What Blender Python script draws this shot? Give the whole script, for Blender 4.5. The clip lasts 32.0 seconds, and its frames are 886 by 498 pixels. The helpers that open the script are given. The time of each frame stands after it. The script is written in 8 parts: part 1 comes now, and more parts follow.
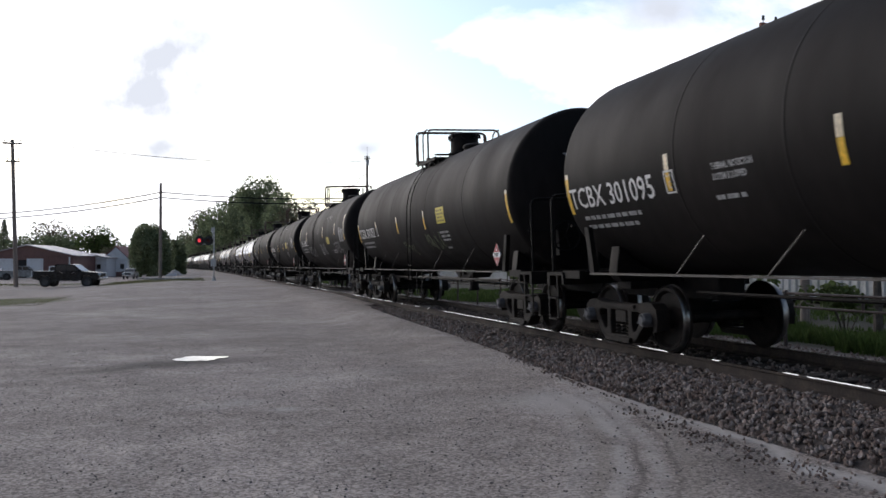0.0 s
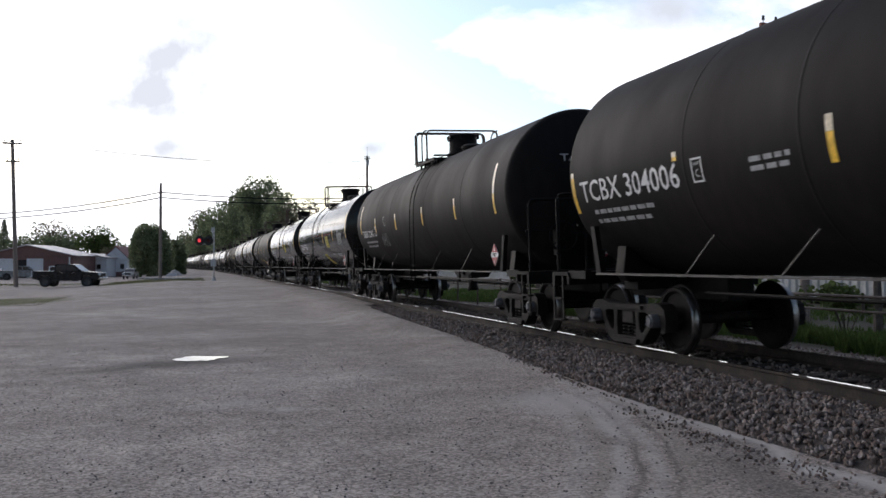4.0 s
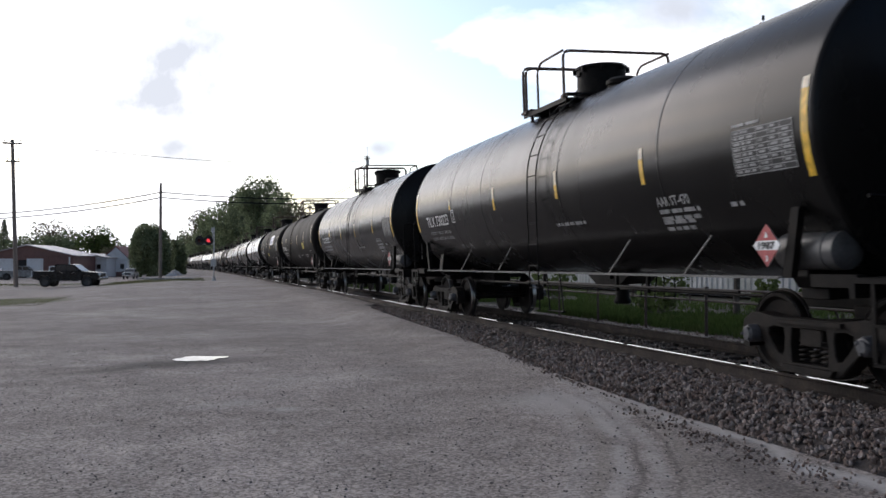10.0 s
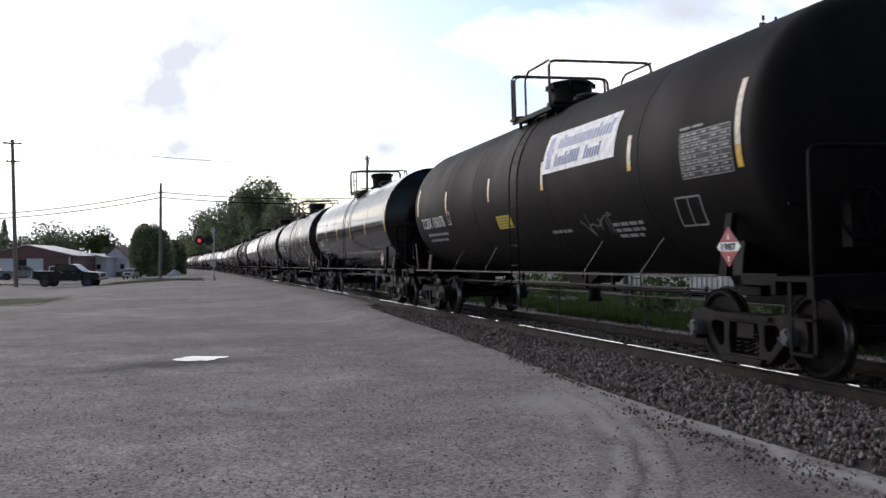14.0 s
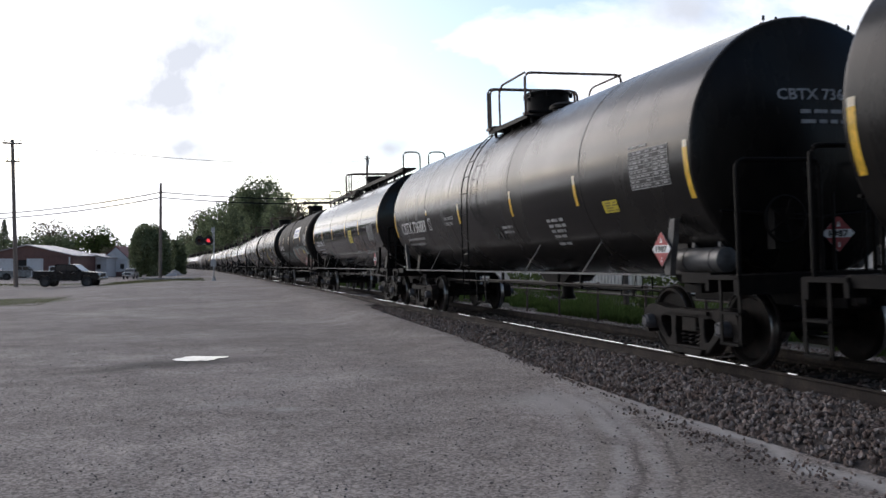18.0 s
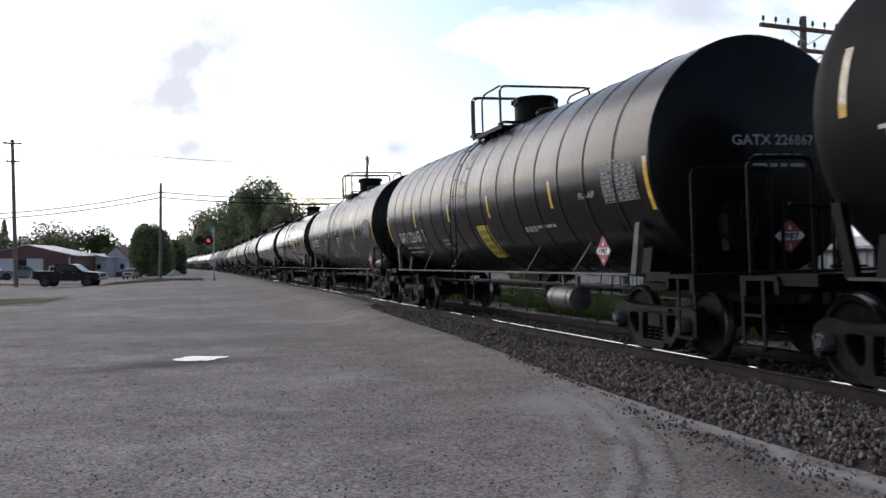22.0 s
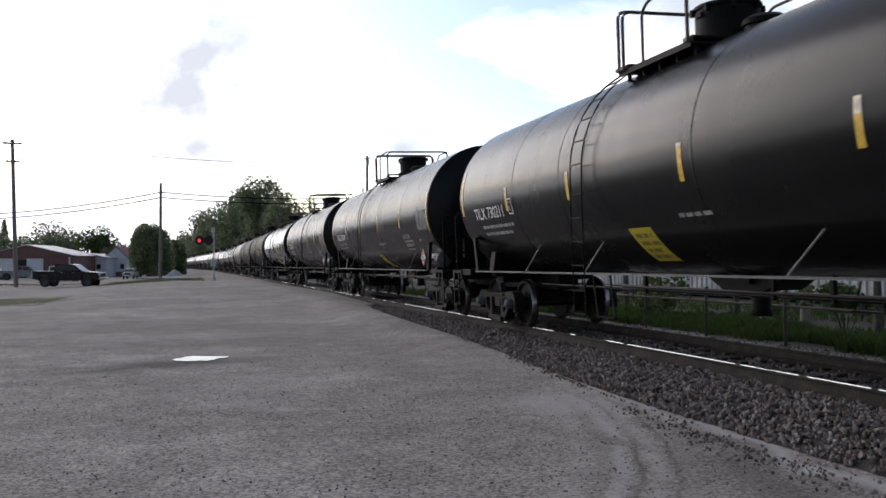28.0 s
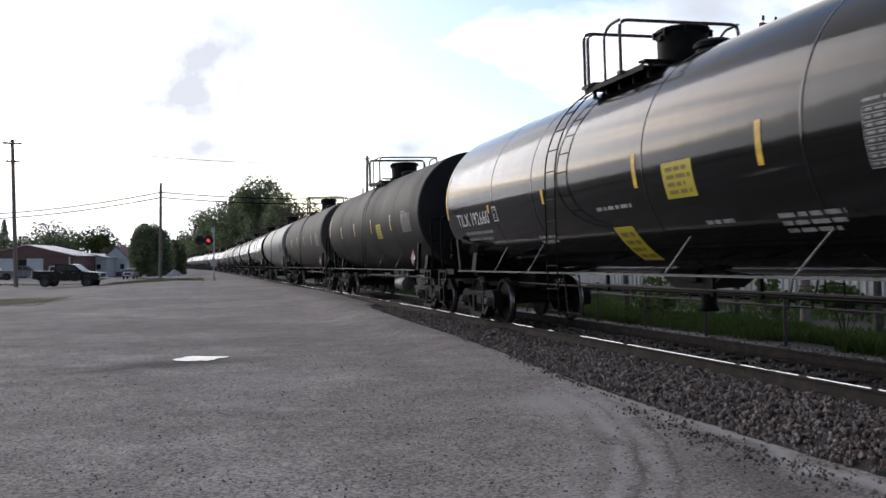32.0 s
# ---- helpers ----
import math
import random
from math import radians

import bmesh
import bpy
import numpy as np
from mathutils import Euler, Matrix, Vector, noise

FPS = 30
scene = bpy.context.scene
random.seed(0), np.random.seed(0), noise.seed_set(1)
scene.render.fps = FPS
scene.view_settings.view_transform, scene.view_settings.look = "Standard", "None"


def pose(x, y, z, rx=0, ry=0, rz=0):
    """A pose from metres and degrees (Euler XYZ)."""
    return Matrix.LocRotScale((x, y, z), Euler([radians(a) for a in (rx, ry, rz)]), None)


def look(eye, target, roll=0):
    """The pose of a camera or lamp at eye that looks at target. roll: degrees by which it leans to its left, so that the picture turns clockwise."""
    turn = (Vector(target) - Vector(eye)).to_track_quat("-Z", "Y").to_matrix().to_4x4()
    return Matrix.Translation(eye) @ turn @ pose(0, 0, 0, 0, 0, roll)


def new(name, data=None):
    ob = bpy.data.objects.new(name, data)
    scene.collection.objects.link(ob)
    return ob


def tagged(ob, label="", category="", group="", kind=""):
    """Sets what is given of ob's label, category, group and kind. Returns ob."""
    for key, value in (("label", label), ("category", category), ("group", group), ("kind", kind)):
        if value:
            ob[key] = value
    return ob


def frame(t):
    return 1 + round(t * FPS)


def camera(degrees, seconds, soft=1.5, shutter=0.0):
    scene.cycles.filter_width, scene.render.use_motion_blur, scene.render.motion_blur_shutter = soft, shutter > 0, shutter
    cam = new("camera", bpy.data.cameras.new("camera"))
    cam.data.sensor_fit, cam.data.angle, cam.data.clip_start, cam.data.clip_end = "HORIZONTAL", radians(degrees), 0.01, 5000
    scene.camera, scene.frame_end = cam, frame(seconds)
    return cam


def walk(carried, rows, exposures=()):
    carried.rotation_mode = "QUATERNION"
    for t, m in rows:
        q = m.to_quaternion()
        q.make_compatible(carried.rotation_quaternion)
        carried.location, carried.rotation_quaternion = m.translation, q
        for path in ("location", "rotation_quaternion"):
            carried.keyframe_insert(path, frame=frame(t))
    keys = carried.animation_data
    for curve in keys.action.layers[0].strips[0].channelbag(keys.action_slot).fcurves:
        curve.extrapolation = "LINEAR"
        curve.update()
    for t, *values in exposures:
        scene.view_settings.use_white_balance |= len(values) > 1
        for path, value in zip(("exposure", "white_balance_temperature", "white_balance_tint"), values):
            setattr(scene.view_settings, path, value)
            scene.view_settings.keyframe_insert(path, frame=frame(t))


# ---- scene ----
# ---- camera ----
PSI = 15.68
cam = camera(52.6, 32.0, soft=1.55, shutter=0.09)
EYE = (0.0, 0.0, 1.6)
AIM = (math.sin(radians(PSI)), math.cos(radians(PSI)), math.tan(radians(1.05)))
CAM_POSE = look(EYE, (EYE[0] + AIM[0], EYE[1] + AIM[1], EYE[2] + AIM[2]))
walk(cam, [(0.0, CAM_POSE), (32.0, CAM_POSE)], [(0.0, 0.28, 6450, 14), (32.0, 0.28, 6450, 14)])

# ---- world and sun ----
SUN_AZ, SUN_EL = -24.0, 24.0          # degrees from +Y towards +X, and above the horizon
SUN_DIR = Vector((math.sin(radians(SUN_AZ)) * math.cos(radians(SUN_EL)), math.cos(radians(SUN_AZ)) * math.cos(radians(SUN_EL)), math.sin(radians(SUN_EL))))


def make_world():
    w = bpy.data.worlds.new("overcast_sky")
    scene.world = w
    w.use_nodes = True
    nt = w.node_tree
    nt.nodes.clear()
    N, L = nt.nodes.new, nt.links.new
    out = N("ShaderNodeOutputWorld")
    sky = N("ShaderNodeTexSky")
    sky.sky_type = "NISHITA"
    sky.sun_disc = False
    sky.sun_elevation = radians(SUN_EL)
    sky.sun_rotation = radians(SUN_AZ)
    sky.air_density, sky.dust_density = 1.0, 1.0
    b1 = N("ShaderNodeBackground")
    b1.inputs[1].default_value = 0.15
    hue = N("ShaderNodeHueSaturation")
    hue.inputs["Saturation"].default_value = 1.25
    L(sky.outputs[0], hue.inputs["Color"])
    L(hue.outputs[0], b1.inputs[0])
    tc = N("ShaderNodeTexCoord")
    mp = N("ShaderNodeMapping")
    mp.inputs["Scale"].default_value = (1.0, 1.0, 2.6)
    L(tc.outputs["Generated"], mp.inputs[0])
    n1 = N("ShaderNodeTexNoise")
    n1.inputs["Scale"].default_value = 3.4
    n1.inputs["Detail"].default_value = 7
    n1.inputs["Roughness"].default_value = 0.55
    n1.inputs["Distortion"].default_value = 0.3
    L(mp.outputs[0], n1.inputs["Vector"])
    ramp = N("ShaderNodeMapRange")
    ramp.inputs["From Min"].default_value, ramp.inputs["From Max"].default_value = 0.40, 0.56
    ramp.inputs["To Min"].default_value, ramp.inputs["To Max"].default_value = 0.15, 1.0
    # a thinner stretch of cloud ahead lets pale blue through
    gap = N("ShaderNodeVectorMath")
    gap.operation = "DOT_PRODUCT"
    gap.inputs[1].default_value = (0.213, 0.950, 0.228)
    thin = N("ShaderNodeMapRange")
    thin.interpolation_type = "SMOOTHSTEP"
    thin.inputs["From Min"].default_value, thin.inputs["From Max"].default_value = 0.955, 0.998
    thin.inputs["To Min"].default_value, thin.inputs["To Max"].default_value = 0.0, 0.13
    L(gap.outputs["Value"], thin.inputs[0])
    cover = N("ShaderNodeMath")
    cover.operation = "SUBTRACT"
    low = N("ShaderNodeMapRange")
    low.inputs["From Min"].default_value, low.inputs["From Max"].default_value = 0.0, 0.14
    low.inputs["To Min"].default_value, low.inputs["To Max"].default_value = 0.2, 0.0
    thick = N("ShaderNodeMath")
    thick.operation = "ADD"
    L(n1.outputs[0], thick.inputs[0])
    L(low.outputs[0], thick.inputs[1])
    L(thick.outputs[0], cover.inputs[0])
    L(thin.outputs[0], cover.inputs[1])
    L(cover.outputs[0], ramp.inputs[0])
    # the cloud sheet is brighter towards the hidden sun
    dot = N("ShaderNodeVectorMath")
    dot.operation = "DOT_PRODUCT"
    nrm = N("ShaderNodeVectorMath")
    nrm.operation = "NORMALIZE"
    L(tc.outputs["Generated"], nrm.inputs[0])
    L(nrm.outputs[0], dot.inputs[0])
    L(nrm.outputs[0], gap.inputs[0])
    dot.inputs[1].default_value = SUN_DIR
    glow = N("ShaderNodeMapRange")
    glow.inputs["From Min"].default_value, glow.inputs["From Max"].default_value = -0.05, 1.0
    glow.inputs["To Min"].default_value, glow.inputs["To Max"].default_value = 0.26, 1.85
    L(dot.outputs["Value"], glow.inputs[0])
    b2 = N("ShaderNodeBackground")
    b2.inputs[0].default_value = (0.97, 0.985, 1.0, 1)
    # and darker, thicker overhead than near the horizon
    up = N("ShaderNodeSeparateXYZ")
    L(nrm.outputs[0], up.inputs[0])
    lid = N("ShaderNodeMapRange")
    lid.interpolation_type = "SMOOTHSTEP"
    lid.inputs["From Min"].default_value, lid.inputs["From Max"].default_value = 0.20, 0.62
    lid.inputs["To Min"].default_value, lid.inputs["To Max"].default_value = 1.0, 0.30
    L(up.outputs[2], lid.inputs[0])
    L(up.outputs[2], low.inputs[0])
    both = N("ShaderNodeMath")
    both.operation = "MULTIPLY"
    L(glow.outputs[0], both.inputs[0])
    L(lid.outputs[0], both.inputs[1])
    L(both.outputs[0], b2.inputs[1])
    mix = N("ShaderNodeMixShader")
    L(ramp.outputs[0], mix.inputs[0])
    L(b1.outputs[0], mix.inputs[1])
    L(b2.outputs[0], mix.inputs[2])
    L(mix.outputs[0], out.inputs[0])


make_world()
sun_data = bpy.data.lights.new("sun", "SUN")
sun_data.energy, sun_data.angle, sun_data.color = 0.55, radians(34), (1.0, 0.975, 0.95)
sun = new("sun", sun_data)
sun.matrix_world = look(SUN_DIR * 50, (0, 0, 0))


# ---- materials ----
def mat(name, base, rough=0.7, metal=0.0, vary=0.0, scale=8.0, bump=0.0, bump_scale=60.0, second=None, mix=0.5, spec=0.5,
        island=0.0, obj=0.0, coat=0.0, stretch=(1, 1, 1), rough_vary=0.0):
    """A procedural surface: base colour with two scales of variation, optional second colour, fine relief."""
    m = bpy.data.materials.new(name)
    m.use_nodes = True
    nt = m.node_tree
    N, L = nt.nodes.new, nt.links.new
    p = nt.nodes["Principled BSDF"]
    p.inputs["Base Color"].default_value = (*base, 1)
    p.inputs["Roughness"].default_value = rough
    p.inputs["Metallic"].default_value = metal
    p.inputs["Specular IOR Level"].default_value = spec
    p.inputs["Coat Weight"].default_value = coat
    p.inputs["Coat Roughness"].default_value = 0.12
    tc = N("ShaderNodeTexCoord")
    mp = N("ShaderNodeMapping")
    mp.inputs["Scale"].default_value = stretch
    L(tc.outputs["Object"], mp.inputs[0])
    col = None
    if vary or second:
        n1 = N("ShaderNodeTexNoise")
        n1.inputs["Scale"].default_value, n1.inputs["Detail"].default_value = scale, 6
        n1.inputs["Roughness"].default_value = 0.62
        L(mp.outputs[0], n1.inputs["Vector"])
        n2 = N("ShaderNodeTexNoise")
        n2.inputs["Scale"].default_value, n2.inputs["Detail"].default_value = scale * 7.3, 4
        L(mp.outputs[0], n2.inputs["Vector"])
        mixc = N("ShaderNodeMix")
        mixc.data_type = "RGBA"
        sec = second or tuple(min(1, c * 1.6 + 0.01) for c in base)
        mixc.inputs["A"].default_value, mixc.inputs["B"].default_value = (*base, 1), (*sec, 1)
        r = N("ShaderNodeMapRange")
        r.inputs["From Min"].default_value, r.inputs["From Max"].default_value = 0.62 - 0.35 * mix, 0.82 - 0.35 * mix
        L(n1.outputs[0], r.inputs[0])
        L(r.outputs[0], mixc.inputs["Factor"])
        hsv = N("ShaderNodeHueSaturation")
        L(mixc.outputs["Result"], hsv.inputs["Color"])
        val = N("ShaderNodeMapRange")
        val.inputs["To Min"].default_value, val.inputs["To Max"].default_value = 1 - vary, 1 + vary
        val.inputs["From Min"].default_value, val.inputs["From Max"].default_value = 0.3, 0.7
        L(n2.outputs[0], val.inputs[0])
        last = val.outputs[0]
        if island or obj:
            geo = N("ShaderNodeNewGeometry") if island else N("ShaderNodeObjectInfo")
            rr = N("ShaderNodeMapRange")
            a = island or obj
            rr.inputs["To Min"].default_value, rr.inputs["To Max"].default_value = 1 - a, 1 + a
            L(geo.outputs["Random Per Island" if island else "Random"], rr.inputs[0])
            mul = N("ShaderNodeMath")
            mul.operation = "MULTIPLY"
            L(last, mul.inputs[0])
            L(rr.outputs[0], mul.inputs[1])
            last = mul.outputs[0]
        L(last, hsv.inputs["Value"])
        L(hsv.outputs[0], p.inputs["Base Color"])
        if rough_vary:
            rv = N("ShaderNodeMapRange")
            rv.inputs["To Min"].default_value, rv.inputs["To Max"].default_value = max(0.03, rough - rough_vary), min(1, rough + rough_vary)
            rv.inputs["From Min"].default_value, rv.inputs["From Max"].default_value = 0.3, 0.7
            L(n1.outputs[0], rv.inputs[0])
            L(rv.outputs[0], p.inputs["Roughness"])
    if bump:
        n3 = N("ShaderNodeTexNoise")
        n3.inputs["Scale"].default_value, n3.inputs["Detail"].default_value = bump_scale, 5
        L(mp.outputs[0], n3.inputs["Vector"])
        bp = N("ShaderNodeBump")
        bp.inputs["Strength"].default_value, bp.inputs["Distance"].default_value = bump, 0.02
        L(n3.outputs[0], bp.inputs["Height"])
        L(bp.outputs[0], p.inputs["Normal"])
    return m


def glow_mat(name, color, strength):
    m = bpy.data.materials.new(name)
    m.use_nodes = True
    p = m.node_tree.nodes["Principled BSDF"]
    p.inputs["Base Color"].default_value = (*color, 1)
    p.inputs["Emission Color"].default_value = (*color, 1)
    p.inputs["Emission Strength"].default_value = strength
    return m


def leafy(m, share):
    """Lets light through thin leaves: part of the surface passes the light on, in the leaf's own colour."""
    nt = m.node_tree
    N, L = nt.nodes.new, nt.links.new
    p = nt.nodes["Principled BSDF"]
    tr = N("ShaderNodeBsdfTranslucent")
    L(p.inputs["Base Color"].links[0].from_socket, tr.inputs[0])
    mx = N("ShaderNodeMixShader")
    mx.inputs[0].default_value = share
    L(p.outputs[0], mx.inputs[1])
    L(tr.outputs[0], mx.inputs[2])
    L(mx.outputs[0], nt.nodes["Material Output"].inputs[0])


M_MATTE = mat("matte_black_tank", (0.0098, 0.0087, 0.0086), 0.62, spec=0.075, vary=0.18, scale=0.7, second=(0.016, 0.0135, 0.013), mix=0.5, bump=0.06, bump_scale=25, stretch=(1, 1, 0.35), rough_vary=0.1)
M_DUST = mat("dusty_black_tank", (0.015, 0.0145, 0.0145), 0.58, spec=0.16, vary=0.16, scale=0.6, second=(0.024, 0.022, 0.021), mix=0.5, bump=0.06, bump_scale=25, stretch=(1, 1, 0.35), rough_vary=0.08)
M_SATIN = mat("satin_black_tank", (0.006, 0.0058, 0.006), 0.26, spec=0.16, vary=0.15, scale=0.8, second=(0.009, 0.0085, 0.008), mix=0.4, bump=0.05, bump_scale=9, stretch=(1, 1, 0.4), rough_vary=0.05)
M_SEMI = mat("worn_black_tank", (0.006, 0.0058, 0.0058), 0.25, spec=0.175, vary=0.2, scale=0.9, second=(0.013, 0.0115, 0.010), mix=0.45, bump=0.05, bump_scale=7, stretch=(1, 1, 0.4), rough_vary=0.08)
M_GLOSS = mat("glossy_black_tank", (0.004, 0.004, 0.0043), 0.11, spec=0.27, vary=0.15, scale=1.1, second=(0.007, 0.0066, 0.006), mix=0.4, bump=0.14, bump_scale=2.6, stretch=(1, 1, 0.5), rough_vary=0.04)
M_BROWN = mat("brownish_black_tank", (0.030, 0.024, 0.021), 0.66, vary=0.2, scale=0.7, second=(0.06, 0.046, 0.038), mix=0.5, bump=0.06, bump_scale=25, stretch=(1, 1, 0.35))
M_PALE = mat("pale_grey_tank", (0.20, 0.20, 0.20), 0.45, vary=0.12, scale=0.7, second=(0.13, 0.12, 0.12), mix=0.4)
M_FRAME = mat("dark_frame_steel", (0.0062, 0.0056, 0.0055), 0.55, spec=0.09, vary=0.25, scale=5, second=(0.0125, 0.010, 0.009), mix=0.4, bump=0.15, bump_scale=50)
M_BAR = mat("sill_bar_steel", (0.12, 0.116, 0.112), 0.35, vary=0.2, scale=4, second=(0.05, 0.06, 0.055), mix=0.4)
M_BARDARK = mat("brown_sill_bar", (0.040, 0.034, 0.031), 0.5, vary=0.25, scale=4, second=(0.065, 0.05, 0.042), mix=0.4)
M_TANKGREY = mat("grey_reservoir_paint", (0.075, 0.075, 0.077), 0.4, vary=0.2, scale=4, second=(0.05, 0.048, 0.046), mix=0.4)
M_ENDTXT = mat("dim_stencil_paint", (0.36, 0.36, 0.36), 0.65, vary=0.2, scale=9, second=(0.22, 0.22, 0.22), mix=0.4)
M_TABLE = mat("thin_grey_panel_paint", (0.024, 0.024, 0.025), 0.6, vary=0.3, scale=6, second=(0.038, 0.038, 0.038), mix=0.4)
M_GUSSET = mat("worn_grey_gusset", (0.07, 0.068, 0.066), 0.6, vary=0.2, scale=5)
M_TRUCK = mat("rusty_cast_steel", (0.0105, 0.0088, 0.0082), 0.62, spec=0.15, vary=0.3, scale=6, second=(0.020, 0.0155, 0.013), mix=0.5, bump=0.3, bump_scale=45)
M_WHEEL = mat("wheel_steel", (0.008, 0.007, 0.0066), 0.6, 0.0, spec=0.1, vary=0.25, scale=6, second=(0.020, 0.015, 0.013), mix=0.5)
M_TREAD = mat("polished_steel", (0.30, 0.29, 0.28), 0.3, 1.0, vary=0.1, scale=10)
M_CAP = mat("bearing_cap_steel", (0.05, 0.052, 0.06), 0.5, 0.1, vary=0.2, scale=12)
M_WHITE = mat("white_stencil_paint", (0.68, 0.67, 0.66), 0.6, vary=0.18, scale=9, second=(0.42, 0.41, 0.40), mix=0.35)
M_GREYTXT = mat("faded_stencil_paint", (0.33, 0.33, 0.33), 0.6, vary=0.25, scale=9, second=(0.16, 0.16, 0.16), mix=0.45)
M_YELLOW = mat("yellow_reflective_tape", (0.60, 0.36, 0.025), 0.4, vary=0.1, scale=12)
M_TAPEW = mat("white_reflective_tape", (0.56, 0.48, 0.34), 0.4, vary=0.1, scale=12)
M_YSIGN = mat("yellow_decal", (0.52, 0.42, 0.02), 0.5, vary=0.12, scale=10, second=(0.40, 0.33, 0.05), mix=0.3)
M_YTXT = mat("dark_decal_print", (0.20, 0.16, 0.03), 0.6)
M_RED = mat("red_placard", (0.30, 0.030, 0.034), 0.45, vary=0.12, scale=14)
M_PAPER = mat("white_placard", (0.74, 0.74, 0.74), 0.5, vary=0.06, scale=10)
M_BLACKINK = mat("black_ink", (0.02, 0.02, 0.02), 0.6)
M_BLUE = mat("blue_print", (0.08, 0.13, 0.30), 0.5, vary=0.1, scale=8)
M_LBLUE = mat("pale_blue_print", (0.26, 0.30, 0.46), 0.5, vary=0.1, scale=8)
M_SPRAY = mat("white_spray_paint", (0.50, 0.49, 0.49), 0.7, vary=0.25, scale=8, second=(0.22, 0.22, 0.22), mix=0.4)
M_SPRAYG = mat("grey_spray_paint", (0.15, 0.15, 0.15), 0.7, vary=0.25, scale=8, second=(0.08, 0.08, 0.08), mix=0.5)
M_SPRAYD = mat("thin_grey_spray_paint", (0.055, 0.055, 0.056), 0.7, vary=0.3, scale=6, second=(0.02, 0.02, 0.02), mix=0.5)
M_SPRAYGREEN = mat("olive_spray_paint", (0.10, 0.12, 0.06), 0.7, vary=0.25, scale=8)
M_SPRAYPINK = mat("pink_spray_paint", (0.25, 0.175, 0.155), 0.7, vary=0.25, scale=2.2, second=(0.14, 0.105, 0.085), mix=0.5)
M_SPRAYTEAL = mat("teal_spray_paint", (0.075, 0.115, 0.112), 0.7, vary=0.3, scale=4, second=(0.04, 0.065, 0.065), mix=0.5)
M_SPRAYMINT = mat("pale_mint_spray_paint", (0.27, 0.33, 0.315), 0.75, vary=0.3, scale=3, second=(0.13, 0.21, 0.20), mix=0.5)
M_RUSTRAIL = mat("rusty_handrail", (0.06, 0.04, 0.032), 0.6, vary=0.3, scale=10, second=(0.14, 0.07, 0.045), mix=0.45)
M_RAIL = mat("rusty_rail_side", (0.034, 0.027, 0.0245), 0.8, spec=0.2, vary=0.25, scale=4, second=(0.062, 0.048, 0.040), mix=0.5, bump=0.2, bump_scale=40)
M_HEAD = mat("polished_rail_head", (0.85, 0.84, 0.82), 0.05, 1.0, vary=0.05, scale=3)
M_TIE = mat("weathered_sleeper_wood", (0.05, 0.042, 0.037), 0.88, spec=0.2, vary=0.3, scale=3, second=(0.085, 0.07, 0.062), mix=0.5, bump=0.5, bump_scale=14, stretch=(0.3, 3, 3), obj=0.25)
# Darker than the stones: shade in the gaps between them is painted in.
M_BALLAST = mat("ballast_fines", (0.070, 0.060, 0.055), 0.92, spec=0.15, vary=0.35, scale=9, second=(0.115, 0.100, 0.092), mix=0.5, bump=0.8, bump_scale=22)
M_STONE = mat("ballast_stone", (0.165, 0.122, 0.105), 0.9, spec=0.12, vary=0.25, scale=9, second=(0.275, 0.245, 0.23), mix=0.55, bump=0.2, bump_scale=50, island=0.42)
M_PEBBLE = mat("lot_pebble", (0.19, 0.172, 0.165), 0.9, spec=0.15, vary=0.2, scale=14, second=(0.27, 0.25, 0.24), mix=0.4, island=0.4)
M_CHAIN = mat("fence_pipe_brown", (0.05, 0.035, 0.03), 0.6, vary=0.2, scale=8)
# Lightened base: haze before the backlit poles is put into the wood's colour.
M_WOODPOLE = mat("weathered_pole_wood", (0.25, 0.205, 0.18), 0.85, vary=0.25, scale=2, second=(0.17, 0.14, 0.12), mix=0.5, bump=0.4, bump_scale=12, stretch=(4, 4, 0.3))
M_ARM = mat("reddish_crossarm_wood", (0.20, 0.085, 0.065), 0.8, vary=0.2, scale=6)
M_GLASSINS = mat("insulator_glass", (0.06, 0.07, 0.07), 0.2, vary=0.1, scale=10)
M_WIRE = mat("wire_cable", (0.03, 0.03, 0.034), 0.8, spec=0.1)
M_LEAF = mat("spring_leaves", (0.085, 0.118, 0.040), 0.7, spec=0.2, vary=0.25, scale=0.5, second=(0.105, 0.14, 0.05), mix=0.5, island=0.3)
# Leaf colour raised to carry the haze that lies before the far trees.
M_LEAF2 = mat("hazed_leaves", (0.165, 0.20, 0.112), 0.7, spec=0.2, vary=0.25, scale=0.5, second=(0.22, 0.255, 0.15), mix=0.5, island=0.3)
M_LEAF3 = mat("olive_budding_leaves", (0.115, 0.105, 0.062), 0.65, vary=0.25, scale=0.5, second=(0.15, 0.145, 0.085), mix=0.5, island=0.3)
M_BARK = mat("tree_bark", (0.07, 0.058, 0.048), 0.9, vary=0.25, scale=6, bump=0.5, bump_scale=20)
M_LAWN = mat("pale_short_grass", (0.125, 0.135, 0.062), 0.85, spec=0.1, vary=0.2, scale=0.8, second=(0.165, 0.160, 0.09), mix=0.5, island=0.25)
M_GRASS = mat("grass_blades", (0.066, 0.105, 0.030), 0.85, spec=0.08, vary=0.25, scale=1.2, second=(0.098, 0.128, 0.045), mix=0.4, island=0.3)
M_PAINTW = mat("white_metal_siding", (0.62, 0.63, 0.66), 0.5, vary=0.08, scale=1, second=(0.5, 0.5, 0.52), mix=0.35)
# Copy of the white siding, darkened because the hall's wall stands in shade.
M_HALL = mat("shaded_white_siding", (0.40, 0.41, 0.42), 0.6, vary=0.1, scale=0.8, second=(0.26, 0.28, 0.26), mix=0.5)
